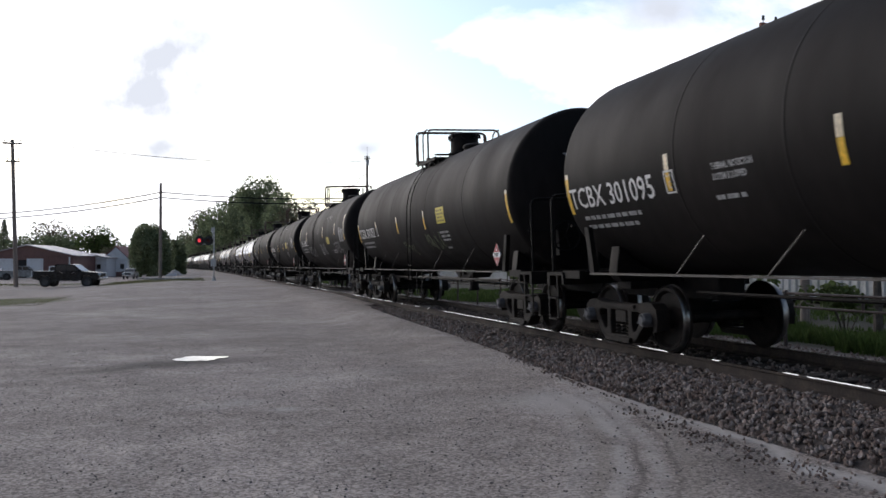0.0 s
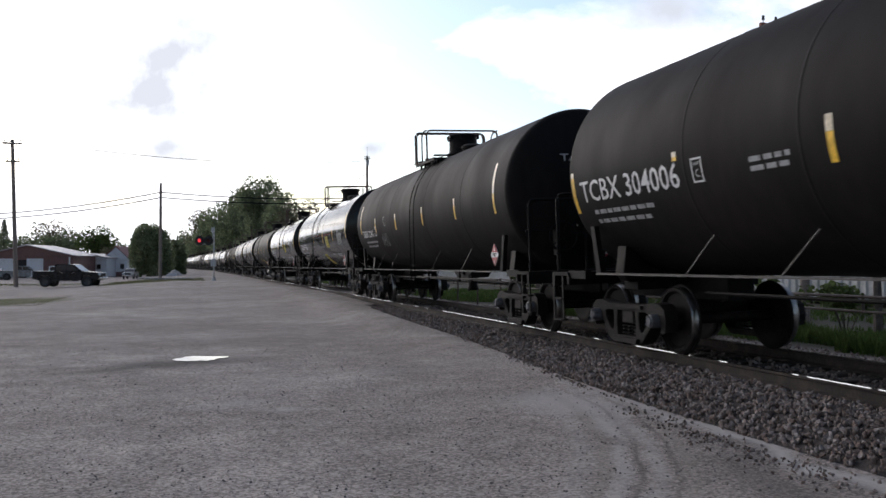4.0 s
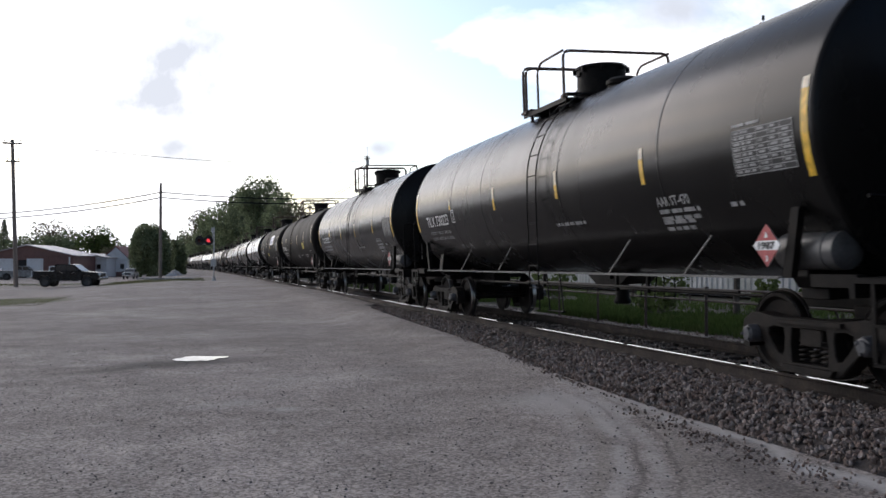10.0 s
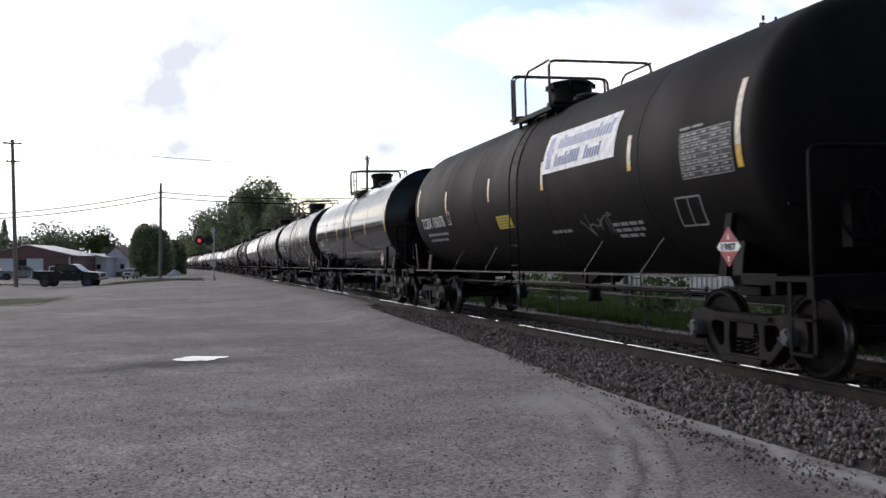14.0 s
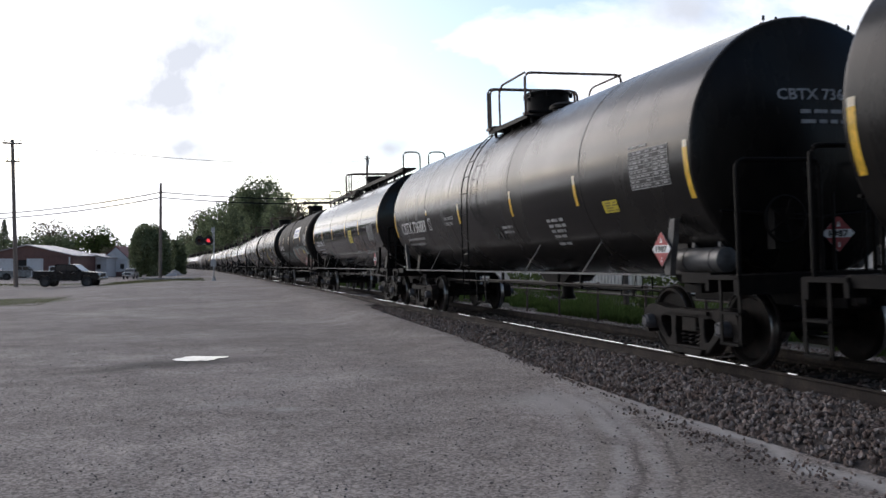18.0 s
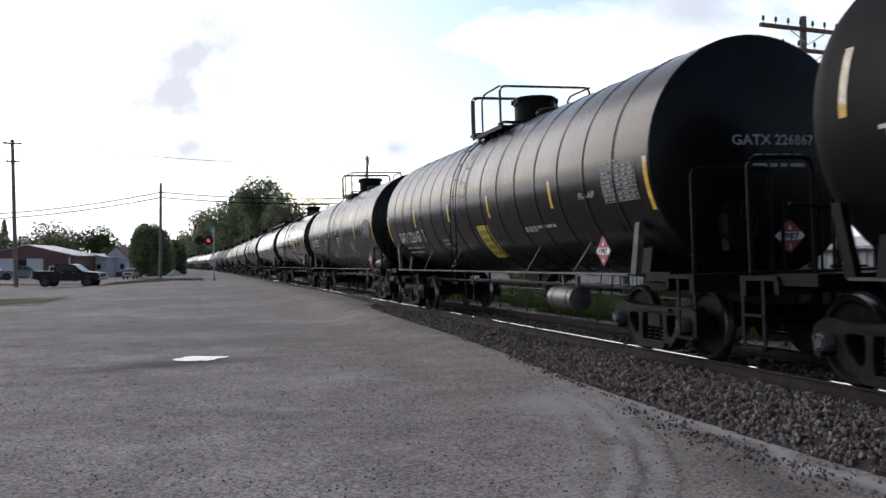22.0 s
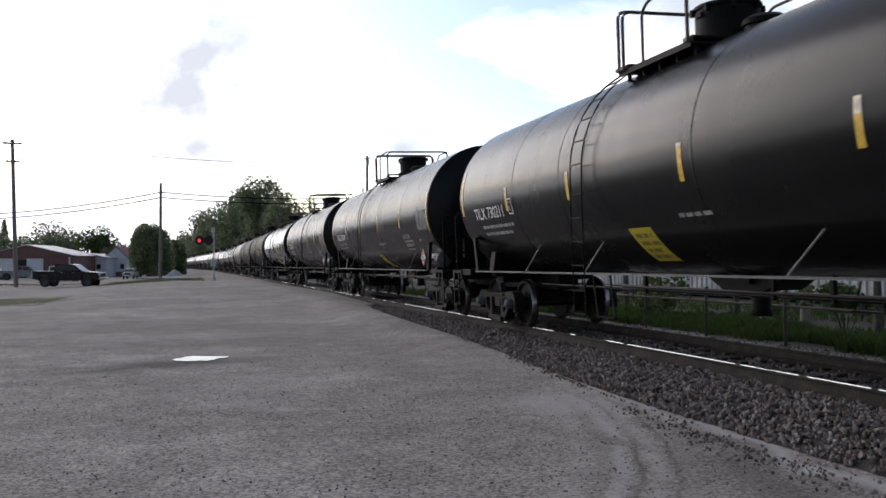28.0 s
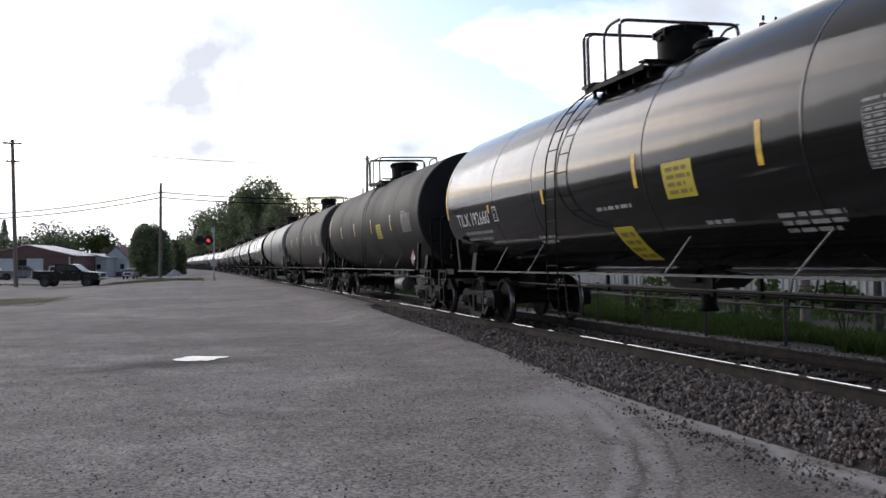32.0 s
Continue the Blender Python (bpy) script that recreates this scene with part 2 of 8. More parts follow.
M_BARNRED = mat("brown_red_siding", (0.17, 0.085, 0.075), 0.6, vary=0.15, scale=1.2, second=(0.12, 0.065, 0.06), mix=0.4)
M_ROOFRED = mat("dark_red_roof", (0.14, 0.05, 0.05), 0.7, vary=0.2, scale=3)
M_ROOFG = mat("grey_metal_roof", (0.34, 0.32, 0.33), 0.4, 0.3, vary=0.1, scale=1)
M_DARK = mat("painted_interior_shade", (0.012, 0.011, 0.012), 0.8)
M_CARBLK = mat("black_car_paint", (0.006, 0.006, 0.007), 0.22, vary=0.1, scale=3, spec=0.3)
M_CARWHT = mat("white_car_paint", (0.55, 0.56, 0.58), 0.25, vary=0.05, scale=3)
M_CARGRY = mat("silver_car_paint", (0.17, 0.18, 0.19), 0.3, 0.3, vary=0.05, scale=3)
M_TYRE = mat("tyre_rubber", (0.018, 0.017, 0.017), 0.85, vary=0.2, scale=12)
M_CHROME = mat("chrome", (0.55, 0.55, 0.56), 0.15, 1.0)
M_CARGLASS = mat("tinted_glass", (0.015, 0.017, 0.02), 0.06, spec=0.8)
M_GALV = mat("galvanised_steel", (0.34, 0.35, 0.36), 0.5, 0.5, vary=0.15, scale=8)
M_SIGBLK = mat("signal_black", (0.015, 0.014, 0.015), 0.6)
M_LENS = mat("dark_red_lens", (0.06, 0.006, 0.006), 0.3)
M_LIT = glow_mat("lit_red_lamp", (0.9, 0.06, 0.08), 0.8)
M_RIM = mat("dark_alloy_rim", (0.05, 0.05, 0.052), 0.4, 0.4, vary=0.1, scale=6)
M_CONC = mat("grey_concrete", (0.30, 0.29, 0.28), 0.85, vary=0.15, scale=2, bump=0.3, bump_scale=18)
M_PIT = mat("puddle_water", (0.04, 0.037, 0.035), 0.03, spec=0.6)


for m_, s_ in ((M_LEAF, 0.45), (M_LEAF2, 0.45), (M_LEAF3, 0.45), (M_GRASS, 0.35), (M_LAWN, 0.35)):
    leafy(m_, s_)


# ---- mesh helpers ----
def box(bm, c, s, r=None):
    m = Matrix.Translation(c)
    if r is not None:
        m = m @ r
    geo = bmesh.ops.create_cube(bm, size=1.0, matrix=m @ Matrix.Diagonal((s[0], s[1], s[2], 1)))
    return geo["verts"]


def cyl(bm, p0, p1, r0, r1=None, n=10, caps=True):
    p0, p1 = Vector(p0), Vector(p1)
    d = p1 - p0
    q = d.to_track_quat("Z", "Y").to_matrix().to_4x4()
    m = Matrix.Translation((p0 + p1) / 2) @ q
    return bmesh.ops.create_cone(bm, cap_ends=caps, segments=n, radius1=r0, radius2=r0 if r1 is None else r1, depth=d.length, matrix=m)["verts"]


def pipe(bm, pts, r, n=7):
    """A tube that follows a run of points."""
    pts = [Vector(p) for p in pts]
    rings = []
    for i, p in enumerate(pts):
        a = pts[max(i - 1, 0)]
        b = pts[min(i + 1, len(pts) - 1)]
        d = (b - a).normalized()
        up = Vector((0, 0, 1)) if abs(d.z) < 0.9 else Vector((1, 0, 0))
        s = d.cross(up).normalized()
        u = s.cross(d).normalized()
        rings.append([bm.verts.new(p + r * (math.cos(t) * s + math.sin(t) * u)) for t in [2 * math.pi * k / n for k in range(n)]])
    for a, b in zip(rings, rings[1:]):
        for k in range(n):
            bm.faces.new((a[k], a[(k + 1) % n], b[(k + 1) % n], b[k]))
    bm.faces.new(rings[0][::-1])
    bm.faces.new(rings[-1])


def rounded(pts, r, n=4):
    """A run of points with its inner corners rounded."""
    pts = [Vector(p) for p in pts]
    out = [pts[0]]
    for a, b, c in zip(pts, pts[1:], pts[2:]):
        da, dc = (a - b), (c - b)
        rr = min(r, da.length * 0.45, dc.length * 0.45)
        p, q = b + da.normalized() * rr, b + dc.normalized() * rr
        for i in range(n + 1):
            t = i / n
            out.append((1 - t) ** 2 * p + 2 * t * (1 - t) * b + t * t * q)
    out.append(pts[-1])
    return out


def lathe(bm, prof, n, axis="y", c=(0, 0, 0)):
    """Turns a profile of (radius, along) round an axis through c."""
    c = Vector(c)
    rings = []
    for r, a in prof:
        if r < 1e-5:
            v = Vector((0, a, 0)) if axis == "y" else (Vector((0, 0, a)) if axis == "z" else Vector((a, 0, 0)))
            rings.append([bm.verts.new(c + v)])
            continue
        ring = []
        for k in range(n):
            t = 2 * math.pi * k / n
            x, y = r * math.cos(t), r * math.sin(t)
            v = Vector((x, a, y)) if axis == "y" else (Vector((x, y, a)) if axis == "z" else Vector((a, x, y)))
            ring.append(bm.verts.new(c + v))
        rings.append(ring)
    for a, b in zip(rings, rings[1:]):
        if len(a) == 1 and len(b) == 1:
            continue
        for k in range(n):
            j = (k + 1) % n
            if len(a) == 1:
                bm.faces.new((a[0], b[k], b[j]))
            elif len(b) == 1:
                bm.faces.new((a[k], a[j], b[0]))
            else:
                bm.faces.new((a[k], a[j], b[j], b[k]))


def extrude_poly(bm, poly, axis, a, b):
    """A prism: a polygon of 2D points pushed from a to b along an axis ('x': points are y,z; 'y': x,z; 'z': x,y)."""
    def v3(p, t):
        return {"x": (t, p[0], p[1]), "y": (p[0], t, p[1]), "z": (p[0], p[1], t)}[axis]
    va = [bm.verts.new(v3(p, a)) for p in poly]
    vb = [bm.verts.new(v3(p, b)) for p in poly]
    bm.faces.new(va)
    bm.faces.new(vb[::-1])
    n = len(poly)
    for i in range(n):
        bm.faces.new((va[i], vb[i], vb[(i + 1) % n], va[(i + 1) % n]))


def finish(bm, name, material, smooth=False, bevel=0.0):
    if bevel:
        bmesh.ops.bevel(bm, geom=[e for e in bm.edges if e.calc_face_angle(0) > 0.6], offset=bevel, segments=1, affect="EDGES", clamp_overlap=True)
    bmesh.ops.recalc_face_normals(bm, faces=bm.faces)
    me = bpy.data.meshes.new(name)
    bm.to_mesh(me)
    bm.free()
    me.materials.append(material)
    if smooth:
        me.shade_smooth()
        me.set_sharp_from_angle(angle=radians(38))
    return me


def put(name, me, parent=None, m=None, label=""):
    ob = new(name, me)
    if parent is not None:
        ob.parent = parent
    if m is not None:
        ob.matrix_basis = m
    if label:
        ob["label"] = label
    return ob


def part(name, bm, material, parent, label="", smooth=False, bevel=0.0, m=None):
    return put(name, finish(bm, name, material, smooth, bevel), parent, m, label)


def thing(name, label, category, m=None, group="", kind=""):
    ob = new(name)
    ob.empty_display_size = 0.2
    if m is not None:
        ob.matrix_basis = m
    return tagged(ob, label, category, group, kind)


B = bmesh.new

# ---- the lie of the land and the line of the track ----
NEAR_RAIL, GAUGE, RAIL_Z, CANT = 6.45, 1.51, 0.40, 0.05
TRACK_X = NEAR_RAIL + GAUGE / 2
TRACK_Z = RAIL_Z + CANT / 2
LEAN = -math.degrees(math.asin(CANT / GAUGE))
BEND_A, BEND_B, BEND = 140.0, 205.0, 0.044


def heading(s):
    """How far the track has turned to the left after s metres."""
    if s < BEND_A:
        return 0.0
    if s > BEND_B:
        return BEND
    return BEND * (s - BEND_A) / (BEND_B - BEND_A)


def track(s):
    """The place of the track's middle, s metres along, and its turn in degrees."""
    if s <= BEND_A:
        x, y = TRACK_X, s
    elif s <= BEND_B:
        u = s - BEND_A
        k = BEND / (BEND_B - BEND_A)
        x, y = TRACK_X - k * u * u / 2, s - k * k * u ** 3 / 6
    else:
        u = BEND_B - BEND_A
        x0, y0 = TRACK_X - BEND * u / 2, BEND_B - BEND * BEND * u / 6
        x, y = x0 - (s - BEND_B) * math.sin(BEND), y0 + (s - BEND_B) * math.cos(BEND)
    return x, y, math.degrees(heading(s))


def smooth01(a, b, x):
    t = min(1, max(0, (x - a) / (b - a)))
    return t * t * (3 - 2 * t)


def ground_z(x, y):
    far = smooth01(18, 72, y)
    side = smooth01(-12, 0, x)
    z = far * (-0.20 + 0.60 * side)
    if x > 5:
        z = far * 0.25 * (1 - smooth01(8, 12, x))
    z -= 0.12 * smooth01(9.4, 11, x)
    z += 0.12 * smooth01(8.5, 20, y) * (1 - smooth01(26, 44, y)) * smooth01(3.6, 5.0, x) * (1 - smooth01(5.3, 5.8, x))
    z += 0.20 * smooth01(14, 34, y) * (1 - smooth01(40, 72, y)) * smooth01(3.2, 5.7, x) * (1 - smooth01(8, 12, x))
    return z


# ---- ground ----
def make_ground():
    m = mat("gravel_lot", (0.306, 0.269, 0.246), 0.95, spec=0.12, vary=0.10, scale=0.22, second=(0.400, 0.355, 0.327), mix=0.55, bump=0.35, bump_scale=75)
    nt = m.node_tree
    N, L = nt.nodes.new, nt.links.new
    p = nt.nodes["Principled BSDF"]
    tc = N("ShaderNodeTexCoord")
    src = p.inputs["Base Color"].links[0].from_socket
    # fine speckle of single pebbles
    vor = N("ShaderNodeTexVoronoi")
    vor.inputs["Scale"].default_value = 46
    L(tc.outputs["Object"], vor.inputs["Vector"])
    sp = N("ShaderNodeMapRange")
    sp.inputs["To Min"].default_value, sp.inputs["To Max"].default_value = 0.48, 1.50
    sep = N("ShaderNodeSeparateColor")
    L(vor.outputs["Color"], sep.inputs[0])
    L(sep.outputs[0], sp.inputs[0])
    big = N("ShaderNodeTexNoise")
    big.inputs["Scale"].default_value, big.inputs["Detail"].default_value = 1.1, 8
    big.inputs["Roughness"].default_value = 0.7
    L(tc.outputs["Object"], big.inputs["Vector"])
    bg = N("ShaderNodeMapRange")
    bg.inputs["From Min"].default_value, bg.inputs["From Max"].default_value = 0.3, 0.7
    bg.inputs["To Min"].default_value, bg.inputs["To Max"].default_value = 0.80, 1.18
    L(big.outputs[0], bg.inputs[0])
    mul = N("ShaderNodeMath")
    mul.operation = "MULTIPLY"
    L(sp.outputs[0], mul.inputs[0])
    L(bg.outputs[0], mul.inputs[1])
    hs = N("ShaderNodeHueSaturation")
    L(src, hs.inputs["Color"])
    L(mul.outputs[0], hs.inputs["Value"])
    warp = N("ShaderNodeTexNoise")
    warp.inputs["Scale"].default_value, warp.inputs["Detail"].default_value = 0.9, 6
    L(tc.outputs["Object"], warp.inputs["Vector"])
    off = N("ShaderNodeVectorMath")
    off.operation = "MULTIPLY_ADD"
    off.inputs[1].default_value, off.inputs[2].default_value = (1.1, 1.1, 0), (-0.55, -0.55, 0)
    L(warp.outputs["Color"], off.inputs[0])
    put_ = N("ShaderNodeVectorMath")
    put_.operation = "ADD"
    L(tc.outputs["Object"], put_.inputs[0])
    L(off.outputs[0], put_.inputs[1])

    def patch(sock, cx, cy, rx, ry, turn, color, amount, soft=0.5, raw=False):
        """Tints an oval of ground: a worn, wet or grown patch with a ragged edge."""
        mp = N("ShaderNodeMapping")
        mp.vector_type = "TEXTURE"
        mp.inputs["Location"].default_value = (cx, cy, 0)
        mp.inputs["Rotation"].default_value = (0, 0, radians(turn))
        mp.inputs["Scale"].default_value = (rx, ry, 1e4)
        L(put_.outputs[0], mp.inputs[0])
        ln = N("ShaderNodeVectorMath")
        ln.operation = "LENGTH"
        L(mp.outputs[0], ln.inputs[0])
        mr = N("ShaderNodeMapRange")
        mr.inputs["From Min"].default_value, mr.inputs["From Max"].default_value = 1 + soft, 1 - soft
        mr.inputs["To Max"].default_value = amount
        L(ln.outputs["Value"], mr.inputs[0])
        mx = N("ShaderNodeMix")
        mx.data_type = "RGBA"
        mx.inputs["B"].default_value = (*color, 1)
        L(mr.outputs[0], mx.inputs["Factor"])
        L(sock, mx.inputs["A"])
        return mx.outputs["Result"]

    def ring(sock, cx, cy, radius, width, color, amount):
        """A flat tint for a rut that bends round a point and fades out with distance."""
        sub_ = N("ShaderNodeVectorMath")
        sub_.operation = "SUBTRACT"
        sub_.inputs[1].default_value = (cx, cy, 0)
        small = N("ShaderNodeVectorMath")
        small.operation = "MULTIPLY_ADD"
        small.inputs[1].default_value = (0.16, 0.16, 0)
        L(off.outputs[0], small.inputs[0])
        L(tc.outputs["Object"], small.inputs[2])
        L(small.outputs[0], sub_.inputs[0])
        flat = N("ShaderNodeVectorMath")
        flat.operation = "MULTIPLY"
        flat.inputs[1].default_value = (1, 1, 0)
        L(sub_.outputs[0], flat.inputs[0])
        ln = N("ShaderNodeVectorMath")
        ln.operation = "LENGTH"
        L(flat.outputs[0], ln.inputs[0])
        d = N("ShaderNodeMath")
        d.operation = "SUBTRACT"
        d.inputs[1].default_value = radius
        L(ln.outputs["Value"], d.inputs[0])
        a = N("ShaderNodeMath")
        a.operation = "ABSOLUTE"
        L(d.outputs[0], a.inputs[0])
        mr = N("ShaderNodeMapRange")
        mr.inputs["From Min"].default_value, mr.inputs["From Max"].default_value = width, width * 0.2
        mr.inputs["To Max"].default_value = amount
        L(a.outputs[0], mr.inputs[0])
        xyz = N("ShaderNodeSeparateXYZ")
        L(tc.outputs["Object"], xyz.inputs[0])
        fade = N("ShaderNodeMapRange")
        fade.interpolation_type = "SMOOTHSTEP"
        fade.inputs["From Min"].default_value, fade.inputs["From Max"].default_value = 11.6, 9.0
        L(xyz.outputs[1], fade.inputs[0])
        worn = N("ShaderNodeMapRange")
        worn.inputs["From Min"].default_value, worn.inputs["From Max"].default_value = 0.30, 0.52
        L(big.outputs[0], worn.inputs[0])
        k1 = N("ShaderNodeMath")
        k1.operation = "MULTIPLY"
        L(mr.outputs[0], k1.inputs[0])
        L(fade.outputs[0], k1.inputs[1])
        k2 = N("ShaderNodeMath")
        k2.operation = "MULTIPLY"
        L(k1.outputs[0], k2.inputs[0])
        L(worn.outputs[0], k2.inputs[1])
        mx = N("ShaderNodeMix")
        mx.data_type = "RGBA"
        mx.inputs["B"].default_value = (*color, 1)
        L(k2.outputs[0], mx.inputs["Factor"])
        L(sock, mx.inputs["A"])
        return mx.outputs["Result"]

    pale, rut, wet, green, tan = (0.47, 0.44, 0.42), (0.13, 0.115, 0.105), (0.085, 0.078, 0.072), (0.13, 0.135, 0.07), (0.30, 0.27, 0.235)
    c = hs.outputs[0]
    c = patch(c, 4.86, 6.2, 0.10, 3.9, -2, (0.52, 0.495, 0.475), 0.95, 0.9)
    c = patch(c, 4.25, 10.0, 0.42, 0.75, -20, pale, 0.6, 0.8)
    # tyre tracks of a turning vehicle: parts of rings round one point
    # No relief is modelled: dark rings carry the ruts' shade as colour.
    for rr, ww, color, amount in ((10.40, 0.16, pale, 0.30), (10.60, 0.10, tan, 0.55), (10.74, 0.10, pale, 0.65), (10.88, 0.04, rut, 0.6), (11.02, 0.10, pale, 0.5), (11.17, 0.04, rut, 0.5), (11.27, 0.08, tan, 0.5)):
        c = ring(c, -6.2, 11.5, rr, ww, color, amount)
    c = patch(c, 4.1, 9.8, 0.5, 0.6, -20, pale, 0.45, 0.8)
    c = patch(c, 4.2, 8.3, 0.16, 0.7, -22, pale, 0.6, 0.8)
    c = patch(c, 4.25, 5.9, 0.28, 1.2, -14, (0.10, 0.09, 0.088), 0.45, 0.7)
    c = patch(c, 0.50, 10.8, 0.34, 0.22, 0, pale, 0.4, 0.8)
    c = patch(c, 1.0, 10.1, 0.20, 0.16, 0, pale, 0.6, 0.7)
    c = patch(c, 2.2, 13.0, 2.4, 0.5, 25, pale, 0.18, 0.8)
    c = patch(c, -0.15, 15.5, 1.15, 0.42, 14, wet, 0.65, 0.45)
    c = patch(c, -0.95, 14.9, 0.9, 0.28, 30, wet, 0.5, 0.7)
    c = patch(c, 1.5, 19.5, 5.0, 1.0, 12, wet, 0.20, 0.8)
    c = patch(c, -3.0, 24.0, 6.0, 1.2, -6, wet, 0.20, 0.8)
    c = patch(c, -20.0, 43.8, 14.6, 7.2, 0, green, 0.95, 0.06)
    c = patch(c, -3.0, 82.0, 4.6, 9.0, 0, green, 0.6, 0.35)
    c = patch(c, -30.0, 90.0, 22.0, 4.0, 10, green, 0.7, 0.3)
    # green verge where the ground is not driven on
    sx = N("ShaderNodeSeparateXYZ")
    L(put_.outputs[0], sx.inputs[0])
    lim = N("ShaderNodeMapRange")
    lim.inputs["From Min"].default_value, lim.inputs["From Max"].default_value = 11.9, 13.0
    L(sx.outputs[0], lim.inputs[0])
    gr = N("ShaderNodeMix")
    gr.data_type = "RGBA"
    gr.inputs["B"].default_value = (0.070, 0.068, 0.055, 1)
    L(lim.outputs[0], gr.inputs["Factor"])
    L(c, gr.inputs["A"])
    L(gr.outputs["Result"], p.inputs["Base Color"])
    xs = [-900, -500, -300, -200, -140] + [-100 + 4 * i for i in range(20)] + [-20 + 0.8 * i for i in range(27)] + [1.6 + 0.2 * i for i in range(38)] + [9.2 + 0.8 * i for i in range(14)] + [20 + 4 * i for i in range(20)] + [110, 140, 200, 300, 500, 900]
    ys = [-900, -500, -300, -150, -80, -40, -20] + [-10 + 1.0 * i for i in range(50)] + [40 + 2.5 * i for i in range(24)] + [100 + 10 * i for i in range(20)] + [320, 400, 600, 1000, 1600, 2600]
    verts = [(x, y, ground_z(x, y) + 0.012 * noise.noise((x * 0.7, y * 0.7, 0)) - 0.02) for y in ys for x in xs]
    n = len(xs)
    faces = [(j * n + i, j * n + i + 1, (j + 1) * n + i + 1, (j + 1) * n + i) for j in range(len(ys) - 1) for i in range(n - 1)]
    me = bpy.data.meshes.new("ground")
    me.from_pydata(verts, [], faces)
    me.materials.append(m)
    me.shade_smooth()
    tagged(put("ground", me), "grey gravel lot with faint tyre tracks and worn pale patches", "ground", kind="structure")


make_ground()

STATIONS = [-480 + 30 * i for i in range(15)] + [-30 + 3 * i for i in range(55)] + [136 + 8 * i for i in range(70)]


def along_track(bm, poly, stations, closed=True):
    """Sweeps a cross-section (sideways, up from the rail's level) along the track."""
    rings = []
    for s in stations:
        x, y, a = track(s)
        m = pose(x, y, TRACK_Z, 0, LEAN, a)
        rings.append([bm.verts.new(m @ Vector((u, 0, w))) for u, w in poly])
    n = len(poly)
    for a, b in zip(rings, rings[1:]):
        for k in range(n if closed else n - 1):
            bm.faces.new((a[k], a[(k + 1) % n], b[(k + 1) % n], b[k]))


def make_track():
    bm = B()
    along_track(bm, [(-2.75, -0.50), (-2.35, -0.44), (-1.95, -0.33), (-1.6, -0.20), (-0.82, -0.185), (-0.7, -0.215), (0.7, -0.215), (0.82, -0.19), (1.6, -0.20), (2.0, -0.37), (3.2, -0.60)], STATIONS, False)
    tagged(put("trackbed", finish(bm, "trackbed", M_BALLAST, True)), "grey stone ballast bed under the railway track", "trackbed", kind="structure")
    for side, name in ((-1, "near"), (1, "far")):
        rail = thing("rail", "worn steel running rail with polished head", "rail", group="rails of the track", kind="structure")
        c = side * GAUGE / 2
        bm = B()
        along_track(bm, [(c - 0.075, -0.172), (c - 0.075, -0.160), (c - 0.012, -0.135), (c - 0.012, -0.05), (c - 0.036, -0.036), (c - 0.036, -0.012),
                         (c + 0.036, -0.012), (c + 0.036, -0.036), (c + 0.012, -0.05), (c + 0.012, -0.135), (c + 0.075, -0.160), (c + 0.075, -0.172)], STATIONS)
        part("rail_web", bm, M_RAIL, rail)
        bm = B()
        worn = 0.0042 if side < 0 else 0.0085      # added tilt of the head's top, so that it throws back bright sky
        along_track(bm, [(c - 0.033, -0.0119), (c - 0.033, -0.0122 + worn), (c + 0.033, -0.0122), (c + 0.033, -0.0126)], STATIONS)
        part("rail_head", bm, M_HEAD, rail, "polished running surface")
    bm = B()
    box(bm, (0, 0, -0.09), (2.6, 0.23, 0.18))
    tie_me = finish(bm, "sleeper", M_TIE, bevel=0.012)
    ties = thing("sleepers", "weathered timber sleepers half sunk in ballast", "sleeper", kind="structure")
    rnd = random.Random(5)
    for i in range(190):
        x, y, a = track(2 + 0.53 * i)
        put("sleeper", tie_me, ties, pose(x + rnd.uniform(-0.03, 0.03), y, TRACK_Z - 0.172, 0, LEAN, a + rnd.uniform(-1, 1)))


make_track()


# ---- tank cars ----
TZ = 2.60          # height of the tank's middle above the rail
V_TRAIN = 13.3     # metres a second, about


def head_curve(r, knuckle, dish):
    """A shallow dished head behind a rolled knuckle: (radius, along) from its middle to the shell's edge."""
    a0 = math.atan(2 * dish / (r - knuckle))
    rim, y0 = r - knuckle + knuckle * math.sin(a0), knuckle * math.cos(a0)
    prof = [(rim * i / 9, y0 + dish * (1 - (i / 9) ** 2)) for i in range(10)]
    for i in range(1, 8):
        a = a0 + (math.pi / 2 - a0) * i / 7
        prof.append((r - knuckle + knuckle * math.sin(a), knuckle * math.cos(a)))
    return prof


def tank_profile(r, half, knuckle, dish, ribs=()):
    """Dished heads, plain shell, and thin raised bands where plates meet or ribs run."""
    head = head_curve(r, knuckle, dish)
    prof = [(q, -half - a) for q, a in head]
    e = 0.02
    ys = [(-half + e, r)]
    for y, w, h in sorted(ribs):
        ys += [(y - w - e, r), (y - w, r), (y - w * 0.5, r + h), (y + w * 0.5, r + h), (y + w, r), (y + w + e, r)]
    ys += [(half - e, r)]
    prof += [(rr, y) for y, rr in ys]
    return prof + [(q, half + a) for q, a in head[::-1]]


SEAMS = [(-4.75, 0.012, 0.004), (-1.6, 0.012, 0.004), (2.3, 0.012, 0.004), (4.4, 0.012, 0.004)]
RIBS = [(-6.79 + 0.97 * i, 0.05, 0.013) for i in range(15)]
LIB = {}


